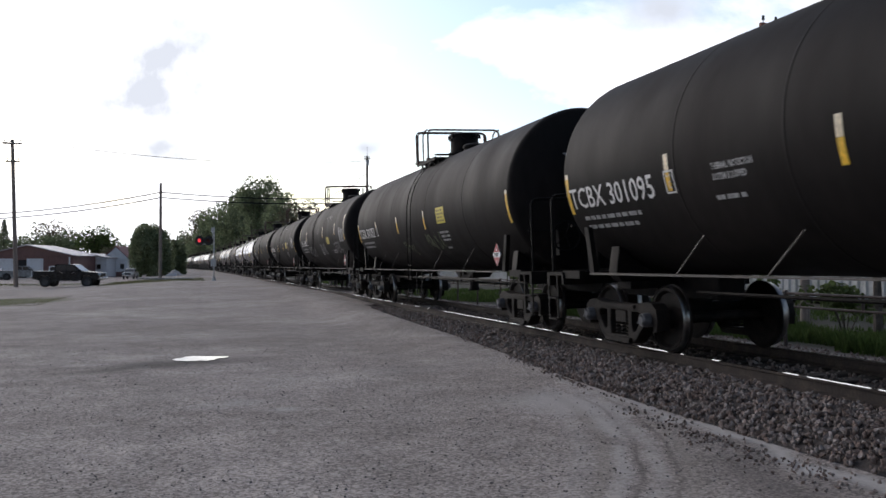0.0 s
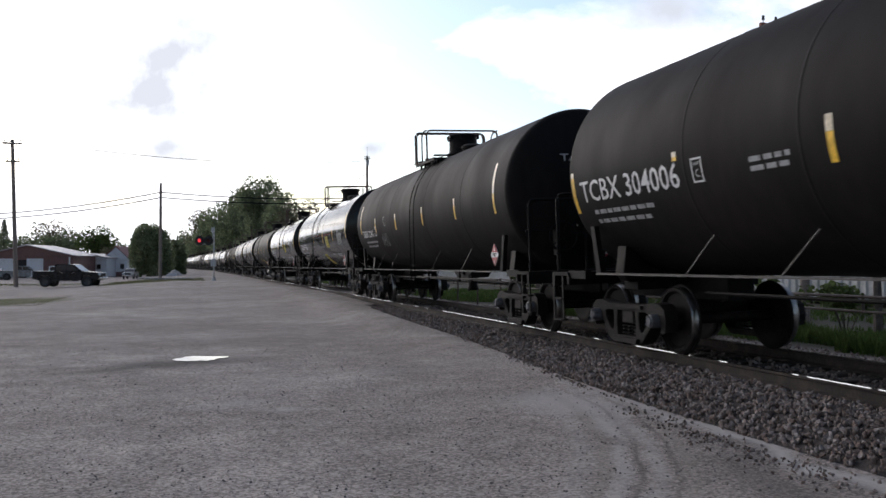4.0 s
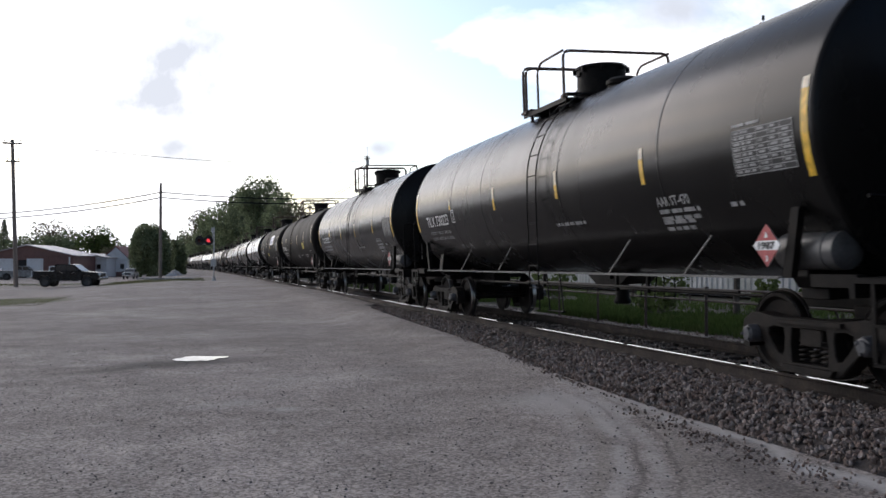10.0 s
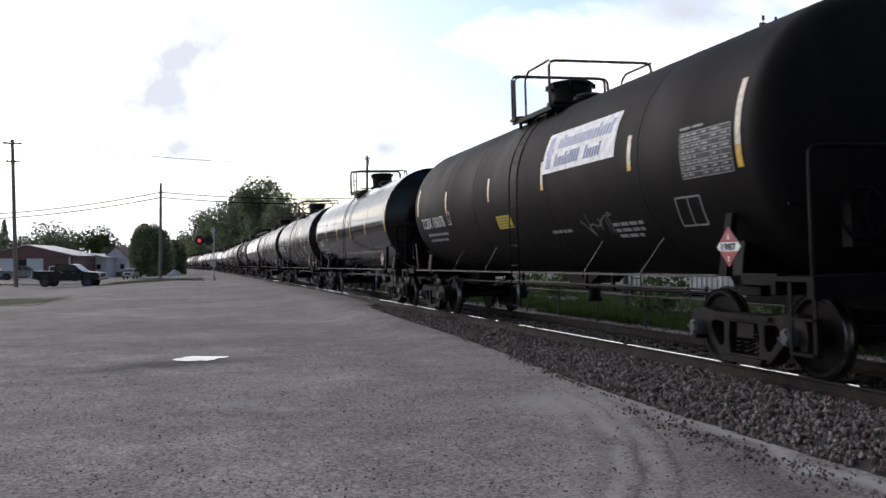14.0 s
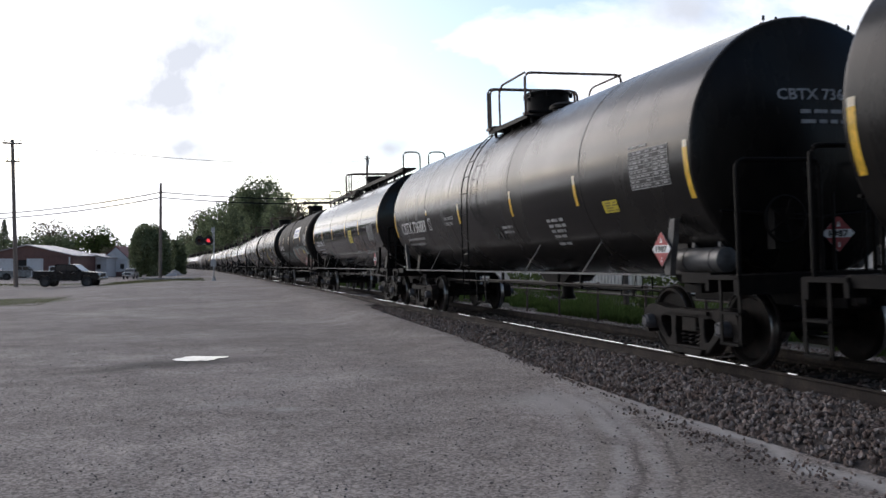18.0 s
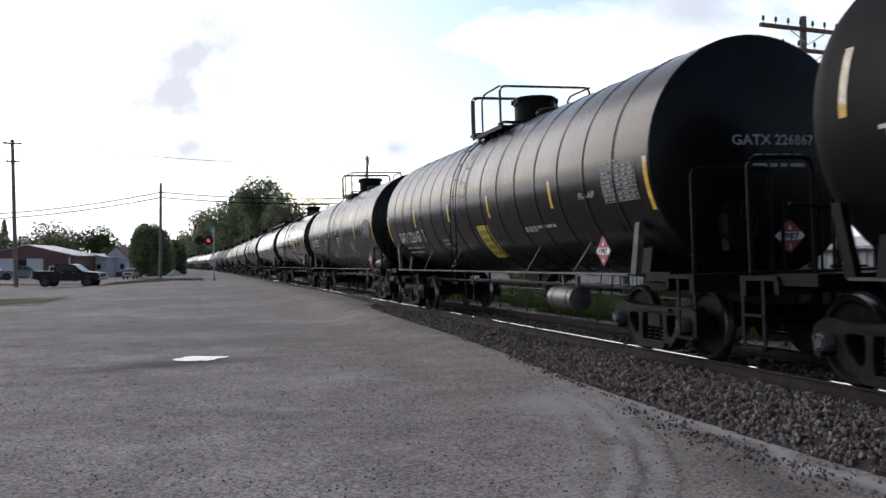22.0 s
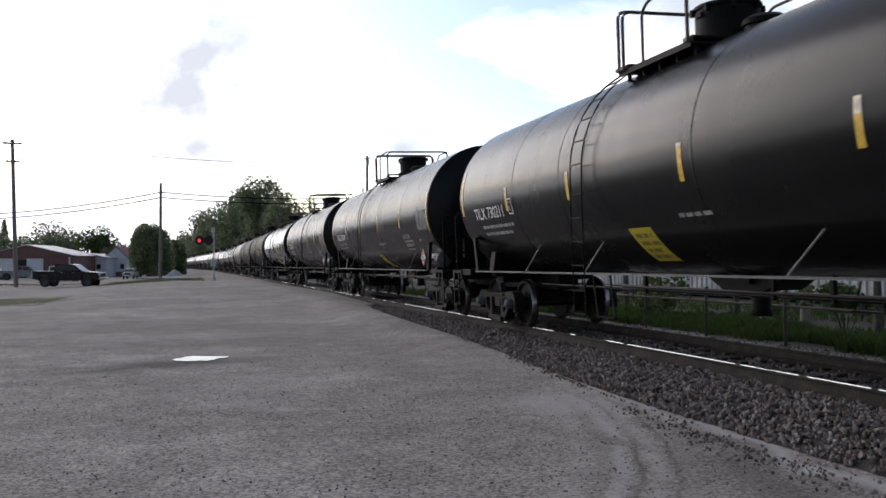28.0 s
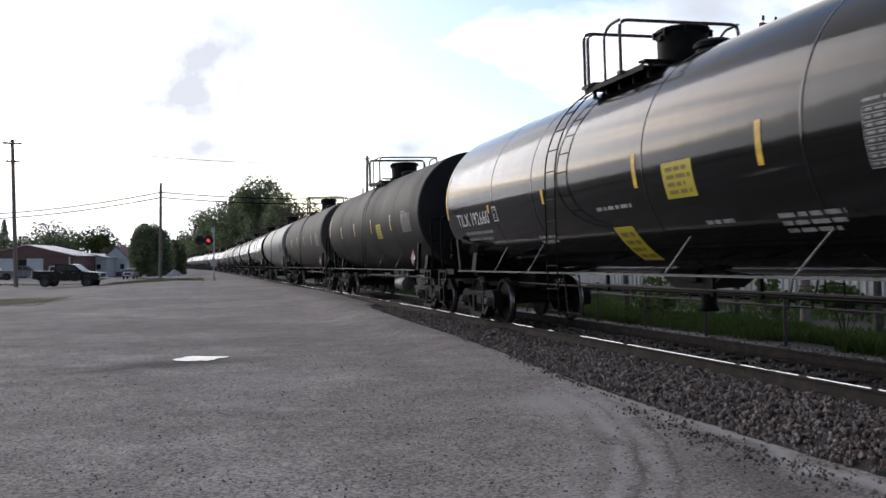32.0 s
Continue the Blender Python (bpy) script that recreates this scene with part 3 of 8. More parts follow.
# material, radius, half the shell's length, knuckle radius, depth of the dish, bands
TANKS = {
    "matte": (M_MATTE, 1.55, 7.62, 0.14, 0.26, SEAMS), "plain": (M_MATTE, 1.55, 7.16, 0.34, 0.30, SEAMS), "dust": (M_DUST, 1.55, 7.62, 0.10, 0.26, SEAMS),
    "satin": (M_SATIN, 1.58, 7.60, 0.07, 0.24, SEAMS), "semi": (M_SEMI, 1.58, 7.82, 0.07, 0.24, SEAMS), "gloss": (M_GLOSS, 1.55, 7.58, 0.06, 0.24, SEAMS),
    "ribbed": (M_SATIN, 1.60, 7.78, 0.05, 0.24, RIBS), "brown": (M_BROWN, 1.55, 7.5, 0.14, 0.26, SEAMS), "pale": (M_PALE, 1.55, 7.5, 0.14, 0.26, SEAMS)}


def tank_mesh(style):
    material, r, half, knuckle, dish, ribs = TANKS[style]
    key = "tank_" + style
    if key not in LIB:
        bm = B()
        lathe(bm, tank_profile(r, half, knuckle, dish, ribs), 96, "y", (0, 0, TZ))
        LIB[key] = finish(bm, key, material, True)
    return LIB[key], r


def shared(key, build):
    if key not in LIB:
        LIB[key] = build()
    return LIB[key]


WHEEL_R, WHEELBASE, TRUCK_Y = 0.457, 1.78, 6.85


def side_frame_mesh():
    """A cast truck side frame: arched top chord, sloping arms round rounded windows, spring opening and journal jaws."""
    half = [(0.50, 0.655), (0.66, 0.675), (0.82, 0.70), (0.98, 0.68), (1.09, 0.60), (1.12, 0.46), (1.10, 0.31), (1.02, 0.30), (1.00, 0.40), (0.78, 0.40), (0.72, 0.34), (0.60, 0.24), (0.48, 0.13), (0.38, 0.085)]
    outer = half + [(-y, z) for y, z in reversed(half)]
    win = [(0.40, 0.545), (0.56, 0.555), (0.645, 0.53), (0.655, 0.46), (0.58, 0.36), (0.49, 0.27), (0.43, 0.26), (0.395, 0.32), (0.385, 0.46)]
    mid = [(-0.27, 0.19), (0.27, 0.19), (0.29, 0.40), (0.26, 0.555), (-0.26, 0.555), (-0.29, 0.40)]
    loops = [outer, win, [(-y, z) for y, z in reversed(win)], mid]
    bm = B()
    x0, x1 = -0.10, 0.10
    rims, edges = [], []
    for loop in loops:
        vs = [bm.verts.new((x0, y, z)) for y, z in loop]
        edges += [bm.edges.new((vs[i], vs[(i + 1) % len(vs)])) for i in range(len(vs))]
        rims.append(vs)
    bmesh.ops.triangle_fill(bm, use_beauty=True, use_dissolve=False, edges=edges)
    front = [tuple(v for v in f.verts) for f in bm.faces]
    twin = {v: bm.verts.new((x1, v.co.y, v.co.z)) for vs in rims for v in vs}
    for f in front:
        bm.faces.new([twin[v] for v in reversed(f)])
    for vs in rims:
        for i in range(len(vs)):
            a, b = vs[i], vs[(i + 1) % len(vs)]
            bm.faces.new((a, b, twin[b], twin[a]))
    # ribs that stand proud along the top chord and under the spring seat
    for s in (-1, 1):
        extrude_poly(bm, [(-0.52, 0.60), (0.52, 0.60), (0.52, 0.645), (-0.52, 0.645)], "x", s * 0.10, s * 0.14)
        extrude_poly(bm, [(-0.36, 0.10), (0.36, 0.10), (0.40, 0.17), (-0.40, 0.17)], "x", s * 0.10, s * 0.15)
    return finish(bm, "side_frame", M_TRUCK, False, 0.010)


def spring_mesh():
    """One coil spring of the nest."""
    bm = B()
    pts = [(0.056 * math.cos(0.9 * i), 0.056 * math.sin(0.9 * i), 0.20 + 0.245 * i / 34) for i in range(35)]
    pipe(bm, pts, 0.014, 5)
    return finish(bm, "coil_spring", M_TRUCK, True)


def wheelset_mesh():
    bm = B()
    cyl(bm, (-1.1, 0, 0), (1.1, 0, 0), 0.075, n=12)
    for s in (-1, 1):
        prof = [(0.10, 0.68), (0.12, 0.685), (0.36, 0.71), (0.40, 0.690), (0.44, 0.690), (0.486, 0.700), (0.482, 0.722), (0.462, 0.730), (0.44, 0.82), (0.40, 0.82), (0.36, 0.775), (0.14, 0.765), (0.12, 0.83), (0.10, 0.83)]
        lathe(bm, [(r, s * a) for r, a in prof], 40, "x")
    return finish(bm, "wheelset", M_WHEEL, True)


def tread_mesh():
    bm = B()
    lathe(bm, [(0.463, 0.728), (0.4655, 0.734), (0.4575, 0.815), (0.452, 0.822)], 44, "x")
    return finish(bm, "tread", M_TREAD, True)


def cap_mesh():
    bm = B()
    lathe(bm, [(0.0, 1.225), (0.06, 1.225), (0.07, 1.21), (0.088, 1.205), (0.094, 1.18), (0.100, 1.17), (0.100, 1.0), (0.0, 1.0)], 18, "x")
    for a in (90, 210, 330):
        y, z = 0.065 * math.cos(radians(a)), 0.065 * math.sin(radians(a))
        cyl(bm, (1.2, y, z), (1.238, y, z), 0.018, n=6)
    return finish(bm, "bearing_cap", M_CAP, True)


def coupler_mesh():
    bm = B()
    box(bm, (0, 0.30, 0), (0.16, 0.62, 0.19))
    box(bm, (0.02, 0.66, 0), (0.30, 0.16, 0.27))
    box(bm, (-0.13, 0.78, 0), (0.09, 0.20, 0.26), Matrix.Rotation(-0.25, 4, "Z"))
    box(bm, (0.15, 0.76, 0), (0.10, 0.14, 0.22), Matrix.Rotation(0.5, 4, "Z"))
    return finish(bm, "coupler", M_TRUCK, False, 0.02)


def stub_sill_mesh():
    """Box sill under the tank end with its saddle."""
    bm = B()
    box(bm, (0, 7.15, 0.88), (0.42, 3.1, 0.36))
    for s in (-1, 1):
        extrude_poly(bm, [(s * 0.20, 0.95), (s * 1.05, 1.45), (s * 1.15, 1.62), (s * 0.55, 1.30), (s * 0.18, 1.15)], "y", 6.5, 7.2)
    return finish(bm, "stub_sill", M_FRAME, False, 0.012)


def platform_mesh():
    """End platform with its cross beam, corner steps and pull-rod bracket."""
    bm = B()
    box(bm, (0, 8.28, 1.09), (3.0, 0.62, 0.05))
    box(bm, (0, 8.55, 1.00), (3.0, 0.10, 0.20))
    box(bm, (0, 7.98, 1.00), (3.0, 0.07, 0.14))
    for s in (-1, 1):
        for z in (0.36, 0.70):
            box(bm, (s * 1.46, 8.4, z), (0.10, 0.36, 0.03))
        for y in (8.22, 8.58):
            box(bm, (s * 1.48, y, 0.70), (0.02, 0.05, 0.72))
        box(bm, (s * 1.42, 7.7, 1.08), (0.10, 0.62, 0.12))
    return finish(bm, "end_platform", M_FRAME)


def end_bracket_mesh(s, material):
    bm = B()
    if s:
        extrude_poly(bm, [(6.92, 1.10), (7.06, 1.10), (7.22, 1.80), (7.10, 1.80)], "x", s * 1.36, s * 1.44)
    return finish(bm, "end_bracket", material)


def end_rail_mesh():
    bm = B()
    for x0, x1, h in ((-1.42, -0.62, 2.38), (0.35, 1.42, 2.38)):
        pipe(bm, rounded([(x0, 8.5, 1.1), (x0, 8.5, h), (x1, 8.5, h), (x1, 8.5, 1.1)], 0.12), 0.027, 7)
    for x in (-0.35, -0.22, 0.2):
        pipe(bm, [(x, 8.52, 1.1), (x, 8.52, 2.0)], 0.022, 6)
    pipe(bm, [(-1.3, 8.0, 1.85), (0, 8.15, 1.75), (1.3, 8.0, 1.85)], 0.02, 6)
    return finish(bm, "end_handrail", M_FRAME, True)


def bar_mesh(material):
    """Side running bar, a rolled angle, of one side."""
    bm = B()
    box(bm, (-1.50, 0, 1.098), (0.012, 13.9, 0.016))
    box(bm, (-1.455, 0, 1.112), (0.08, 13.9, 0.008))
    return finish(bm, "side_sill", material)


def strut_mesh(material):
    bm = B()
    pipe(bm, [(-1.49, 0.0, 1.12), (-1.36, -0.42, 1.55 + 0.02)], 0.009, 6)
    return finish(bm, "strut", material, True)


def saddle_mesh():
    """Full-width body bolster under the tank's end, with a web that follows the shell."""
    bm = B()
    extrude_poly(bm, [(-1.10, 0.98), (1.10, 0.98), (1.18, 1.10), (1.12, 1.50), (0.80, 1.24), (0.50, 1.08), (-0.50, 1.08), (-0.80, 1.24), (-1.12, 1.50), (-1.18, 1.10)], "y", 6.72, 6.98)
    box(bm, (0, 6.85, 0.92), (2.0, 0.42, 0.12))
    return finish(bm, "body_bolster", M_FRAME, False, 0.01)


def ladder_runs(r):
    """Side ladder: the run of each stile, from the walkway down to the step, and of each rung."""
    R = r + 0.10
    stiles, rungs = [], []
    for dy in (-0.20, 0.20):
        pts = [(-R * math.cos(radians(a)), dy, TZ + R * math.sin(radians(a))) for a in (62 - 6.2 * i for i in range(11))]
        stiles.append(pts + [(-R - 0.01, dy, TZ - 0.4), (-R - 0.005, dy, 1.12), (-R, dy * 1.02, 0.50)])
    for a in (52, 40, 28, 16, 4):
        x, z = -R * math.cos(radians(a)), TZ + R * math.sin(radians(a))
        rungs.append([(x, -0.20, z), (x, 0.20, z)])
    for z in (2.28, 1.93, 1.58, 1.23, 0.86, 0.52):
        rungs.append([(-R - 0.005, -0.20, z), (-R - 0.005, 0.20, z)])
    return stiles, rungs


def run_mesh(name, runs, radius):
    bm = B()
    for pts in runs:
        pipe(bm, pts, radius, 5)
    return finish(bm, name, M_FRAME, True)


def ladder(car, r, m, single):
    stiles, rungs = ladder_runs(r)
    if not single:
        put("ladder", shared(("ladder", r), lambda: run_mesh("ladder", stiles + rungs, 0.012)), car, m)
        return
    for i, pts in enumerate(stiles):
        put("ladder_stile", shared(("stile", r, i), lambda: run_mesh("ladder_stile", [pts], 0.013)), car, m)
    for i, pts in enumerate(rungs):
        put("ladder_rung", shared(("rung", r, i), lambda: run_mesh("ladder_rung", [pts], 0.011)), car, m)


def step_legs_mesh(r):
    """Slanted braces below the ladder."""
    bm = B()
    for dy in (-0.45, 0.10):
        pipe(bm, [(-1.50, dy + 0.3, 1.08), (-1.58, dy, 0.50)], 0.014, 6)
    box(bm, (-1.58, -0.17, 0.50), (0.08, 0.58, 0.015))
    return finish(bm, "ladder_step", M_FRAME, True)


def dome_mesh(r, w):
    bm = B()
    z = TZ + r
    lathe(bm, [(0.0, z + 0.55), (w - 0.03, z + 0.55), (w, z + 0.53), (w, z + 0.49), (w - 0.025, z + 0.48), (w - 0.025, z + 0.06), (w + 0.04, z + 0.05), (w + 0.04, z - 0.10)], 32, "z")
    for i in range(8):
        a = radians(22 + 45 * i)
        box(bm, ((w + 0.01) * math.cos(a), (w + 0.01) * math.sin(a), z + 0.47), (0.05, 0.05, 0.10))
    box(bm, (-w * 0.9, 0, z + 0.40), (0.10, 0.14, 0.06))
    return finish(bm, "valve_housing", M_FRAME, True)


def manway_mesh(r):
    bm = B()
    z = TZ + r
    lathe(bm, [(0.0, z + 0.20), (0.22, z + 0.19), (0.29, z + 0.14), (0.29, z + 0.08), (0.26, z + 0.06), (0.26, z - 0.06)], 20, "z", (0, -0.95, 0))
    return finish(bm, "manway", M_FRAME, True)


def relief_mesh(r):
    bm = B()
    z = TZ + r
    lathe(bm, [(0.0, z + 0.26), (0.09, z + 0.25), (0.10, z + 0.1), (0.13, z - 0.06)], 12, "z", (-0.1, 0.56, 0))
    return finish(bm, "relief_valve", M_FRAME, True)


def walkway_mesh(r, yb, yf):
    """Grating round the housing, on short legs."""
    bm = B()
    z = TZ + r + 0.02
    yf = min(yf, -0.7)
    m, n = (yb + yf) / 2, yb - yf + 0.06
    for s in (-1, 1):
        box(bm, (s * 0.80, m, z - 0.16), (0.36, n, 0.025))
        box(bm, (s * 0.62, m, z - 0.17), (0.02, n, 0.07))
        box(bm, (s * 0.99, m, z - 0.17), (0.02, n, 0.08))
        for i in range(5):
            box(bm, (s * 0.86, yf + 0.05 + (n - 0.16) * i / 4, z - 0.28), (0.05, 0.05, 0.22))
        for i in range(int(n / 0.09)):
            box(bm, (s * 0.80, yf + 0.04 + 0.09 * i, z - 0.145), (0.35, 0.018, 0.02))
    for y in (yf + 0.1, yb - 0.1):
        box(bm, (0, y, z - 0.07), (1.9, 0.2, 0.03))
    return finish(bm, "walkway", M_FRAME)


def end_loop_mesh(r, y, h):
    bm = B()
    z = TZ + r - 0.12
    pipe(bm, rounded([(-1.0, y, z), (-1.0, y, z + h), (1.0, y, z + h), (1.0, y, z)], 0.14), 0.026, 7)
    for s in (-1, 1):
        box(bm, (s * 1.0, y, z + 0.02), (0.09, 0.10, 0.05))
    return finish(bm, "railing", M_RUSTRAIL, True)


def corner_loop_mesh(r, y0, y1, h):
    bm = B()
    z = TZ + r - 0.12
    pipe(bm, rounded([(-1.0, y0, z), (-1.0, y0, z + h * 0.86), (-1.0, y0 - 0.18, z + h), (-1.0, y1, z + h)], 0.14), 0.022, 7)
    return finish(bm, "railing", M_RUSTRAIL, True)


def long_walk_mesh(r):
    """Full-length running board along the crown."""
    bm = B()
    z = TZ + r + 0.10
    box(bm, (-0.45, 0, z), (0.42, 15.2, 0.05))
    box(bm, (-0.67, 0, z - 0.03), (0.03, 15.2, 0.12))
    for i in range(12):
        box(bm, (-0.55, -7.2 + 1.31 * i, z - 0.14), (0.06, 0.08, 0.26))
    return finish(bm, "running_board", M_FRAME)


def outlet_mesh():
    """Bottom outlet with its skid."""
    bm = B()
    box(bm, (0, 0, 1.02), (0.7, 0.5, 0.12))
    extrude_poly(bm, [(-0.95, 1.10), (0.95, 1.10), (0.45, 0.86), (-0.45, 0.86)], "x", -0.28, 0.28)
    lathe(bm, [(0.0, 0.52), (0.14, 0.52), (0.15, 0.56), (0.12, 0.62), (0.12, 0.95)], 16, "z")
    return finish(bm, "outlet_valve", M_FRAME, True)


def brake_mesh():
    """Air reservoir, brake cylinder and rods slung under the tank's leading end."""
    bm = B()
    pipe(bm, [(-0.6, -6.0, 0.83), (-0.6, 5.5, 0.83)], 0.025, 6)
    pipe(bm, [(-1.05, -5.6, 0.90), (-1.05, 1.2, 0.90)], 0.02, 6)
    for y in (-2.9, -1.9, 1.1):
        box(bm, (-0.75, y, 0.95), (0.05, 0.05, 0.30))
    return finish(bm, "brake_gear", M_FRAME, True)


def reservoir_mesh(x, y, z, r, n):
    """Air reservoir with domed ends and two straps."""
    bm = B()
    lathe(bm, [(0.0, -n / 2 - 0.05), (r * 0.6, -n / 2 - 0.035), (r, -n / 2), (r, n / 2), (r * 0.6, n / 2 + 0.035), (0.0, n / 2 + 0.05)], 20, "y", (x, y, z))
    for s in (-0.3, 0.3):
        lathe(bm, [(r + 0.008, s * n - 0.02), (r + 0.008, s * n + 0.02), (r, s * n + 0.02), (r, s * n - 0.02), (r + 0.008, s * n - 0.02)], 20, "y", (x, y, z))
        box(bm, (x + 0.05, y + s * n, z + r + 0.06), (0.06, 0.06, 0.22))
    return finish(bm, "air_reservoir", M_TANKGREY, True)


def brake_wheel_mesh():
    bm = B()
    lathe(bm, [(0.26, -0.015), (0.28, 0.0), (0.26, 0.015), (0.24, 0.0), (0.26, -0.015)], 24, "y", (-0.75, -8.42, 1.72))
    for a in range(5):
        t = 2 * math.pi * a / 5
        pipe(bm, [(-0.75, -8.42, 1.72), (-0.75 + 0.26 * math.cos(t), -8.42, 1.72 + 0.26 * math.sin(t))], 0.012, 5)
    box(bm, (-0.75, -8.33, 1.62), (0.26, 0.14, 0.46))
    return finish(bm, "hand_brake", M_FRAME, True)


# ---- markings that lie on the tank's side ----
def onto_tank(bm, r, y0, v0, lift=0.006, slope=0.0):
    """Bends a flat drawing (u to the right, w up, in metres) on to the tank's side at y0 along and v0 round from its mid-height."""
    for v in bm.verts:
        u, w = v.co.x, v.co.y + slope * v.co.x
        ph = (v0 + w) / r
        R = r + lift
        v.co = Vector((-R * math.cos(ph), y0 - u, TZ + R * math.sin(ph)))


def slice_rows(bm, step=0.09):
    ys = [v.co.y for v in bm.verts]
    if not ys:
        return
    y = math.floor(min(ys) / step) * step + step
    while y < max(ys):
        geom = bm.verts[:] + bm.edges[:] + bm.faces[:]
        bmesh.ops.bisect_plane(bm, geom=geom, plane_co=(0, y, 0), plane_no=(0, 1, 0))
        y += step


def flat_rect(bm, u0, w0, u1, w1, n=6):
    for i in range(n):
        a, b = w0 + (w1 - w0) * i / n, w0 + (w1 - w0) * (i + 1) / n
        bm.faces.new([bm.verts.new(p) for p in ((u0, a, 0), (u1, a, 0), (u1, b, 0), (u0, b, 0))])


def text_bm(body, height, width=None, bold=0.0):
    """Flat letters in the built-in font as a bmesh, lower left at the origin."""
    cu = bpy.data.curves.new("letters", "FONT")
    cu.body, cu.size, cu.offset = body, height / 0.70, bold
    cu.resolution_u = 2
    ob = bpy.data.objects.new("letters", cu)
    scene.collection.objects.link(ob)
    dg = bpy.context.evaluated_depsgraph_get()
    me = ob.evaluated_get(dg).to_mesh()
    bm = B()
    bm.from_mesh(me)
    ob.evaluated_get(dg).to_mesh_clear()
    bpy.data.objects.remove(ob)
    bpy.data.curves.remove(cu)
    xs = [v.co.x for v in bm.verts] or [0]
    lo, hi = min(xs), max(xs)
    k = (width / (hi - lo)) if width and hi > lo else 0.86
    for v in bm.verts:
        v.co.x = (v.co.x - lo) * k
    return bm


def mark(car, name, bm, r, y, v, material, label="", lift=0.006, slope=0.0, cut=True):
    if cut:
        slice_rows(bm)
    onto_tank(bm, r, y, v, lift, slope)
    return part(name, bm, material, car, label)


def bars(rows, height, gap, rnd):
    """Small print that cannot be read: plain bars, word by word."""
    bm = B()
    w = 0.0
    for length in rows:
        u = 0.0
        while u < length - 0.02:
            n = min(rnd.uniform(0.10, 0.26), length - u)
            flat_rect(bm, u, w - height, u + n, w, 1)
            u += n + 0.045
        w -= height + gap
    return bm


def stripe(car, r, y, top, h, white=0.5):
    """Upright reflective tape, white above and yellow below."""
    if white > 0:
        bm = B()
        flat_rect(bm, -0.05, -h * white, 0.05, 0, 4)
        mark(car, "reflector", bm, r, y, top, M_TAPEW, "cream-white reflective tape", cut=False)
    if white < 1:
        bm = B()
        flat_rect(bm, -0.05, -h, 0.05, -h * white - 0.002, 4)
        mark(car, "reflector", bm, r, y, top, M_YELLOW, "yellow reflective tape", cut=False)


def data_table(car, r, y, v, w, h, rnd):
    """Stencilled test table: a dim panel with fine rules and rows of small print."""
    w = max(w, 1.0)
    bm = B()
    flat_rect(bm, 0, -h, w, 0, 6)
    table = mark(car, "test_table", bm, r, y, v, M_TABLE, "grey stencilled test table", lift=0.004, cut=False)
    bm = B()
    lw = 0.010
    for i in range(9):
        z = -h * i / 8
        flat_rect(bm, 0, z - lw, w, z, 1)
    for u in (0.0, 0.42, 0.62, 0.81, 1.0):
        flat_rect(bm, u * w - lw / 2, -h, u * w + lw / 2, 0, 6)
    for i in range(8):
        z = -h * (i + 0.5) / 8
        u = 0.03
        end = w * rnd.uniform(0.22, 0.38)
        while u < end:
            n = rnd.uniform(0.05, 0.13)
            flat_rect(bm, u, z - 0.014, u + n, z + 0.012, 1)
            u += n + 0.03
        for u in (0.45, 0.65, 0.84):
            if rnd.random() < 0.85:
                flat_rect(bm, u * w, z - 0.014, (u + rnd.uniform(0.07, 0.13)) * w, z + 0.012, 1)
    flat_rect(bm, 0, 0.035, w * 0.22, 0.065, 1)
    flat_rect(bm, w * 0.25, 0.035, w * 0.48, 0.065, 1)
    onto_tank(bm, r, y, v, 0.008)
    part("table_print", bm, M_GREYTXT, table, "pale stencilled rules and print")["kind"] = "stuff"


def plate_c(car, r, y, v, s=1.0):
    bm = B()
    w, h, t = 0.34 * s, 0.44 * s, 0.022
    flat_rect(bm, 0, 0, w, t, 1)
    flat_rect(bm, 0, h - t, w, h, 1)
    flat_rect(bm, 0, 0, t, h, 4)
    flat_rect(bm, w - t, 0, w, h, 4)
    tb = text_bm("PLATE", 0.055 * s, 0.2 * s)
    tc_ = text_bm("C", 0.14 * s, 0.1 * s)
    for src, du, dw in ((tb, 0.07 * s, 0.31 * s), (tc_, 0.12 * s, 0.10 * s)):
        for v_ in src.verts:
            v_.co.x += du
            v_.co.y += dw
        me = bpy.data.meshes.new("tmp")
        src.to_mesh(me)
        src.free()
        bm.from_mesh(me)
        bpy.data.meshes.remove(me)
    mark(car, "plate_mark", bm, r, y, v, M_WHITE, "boxed clearance plate mark")


def placard(car, x, y, z, turn, size=0.36):
    """Diamond hazard placard on its holder."""
    h = put("placard_holder", shared("placard_holder", holder_mesh), car, pose(x, y, z, 0, 0, turn))
    d = put("placard", shared("placard", diamond_mesh), h, None, "red diamond hazard placard")
    return d


def holder_mesh():
    bm = B()
    box(bm, (0, 0.012, 0), (0.30, 0.012, 0.30), Matrix.Rotation(math.pi / 4, 4, "Y"))
    return finish(bm, "placard_holder", M_GALV)


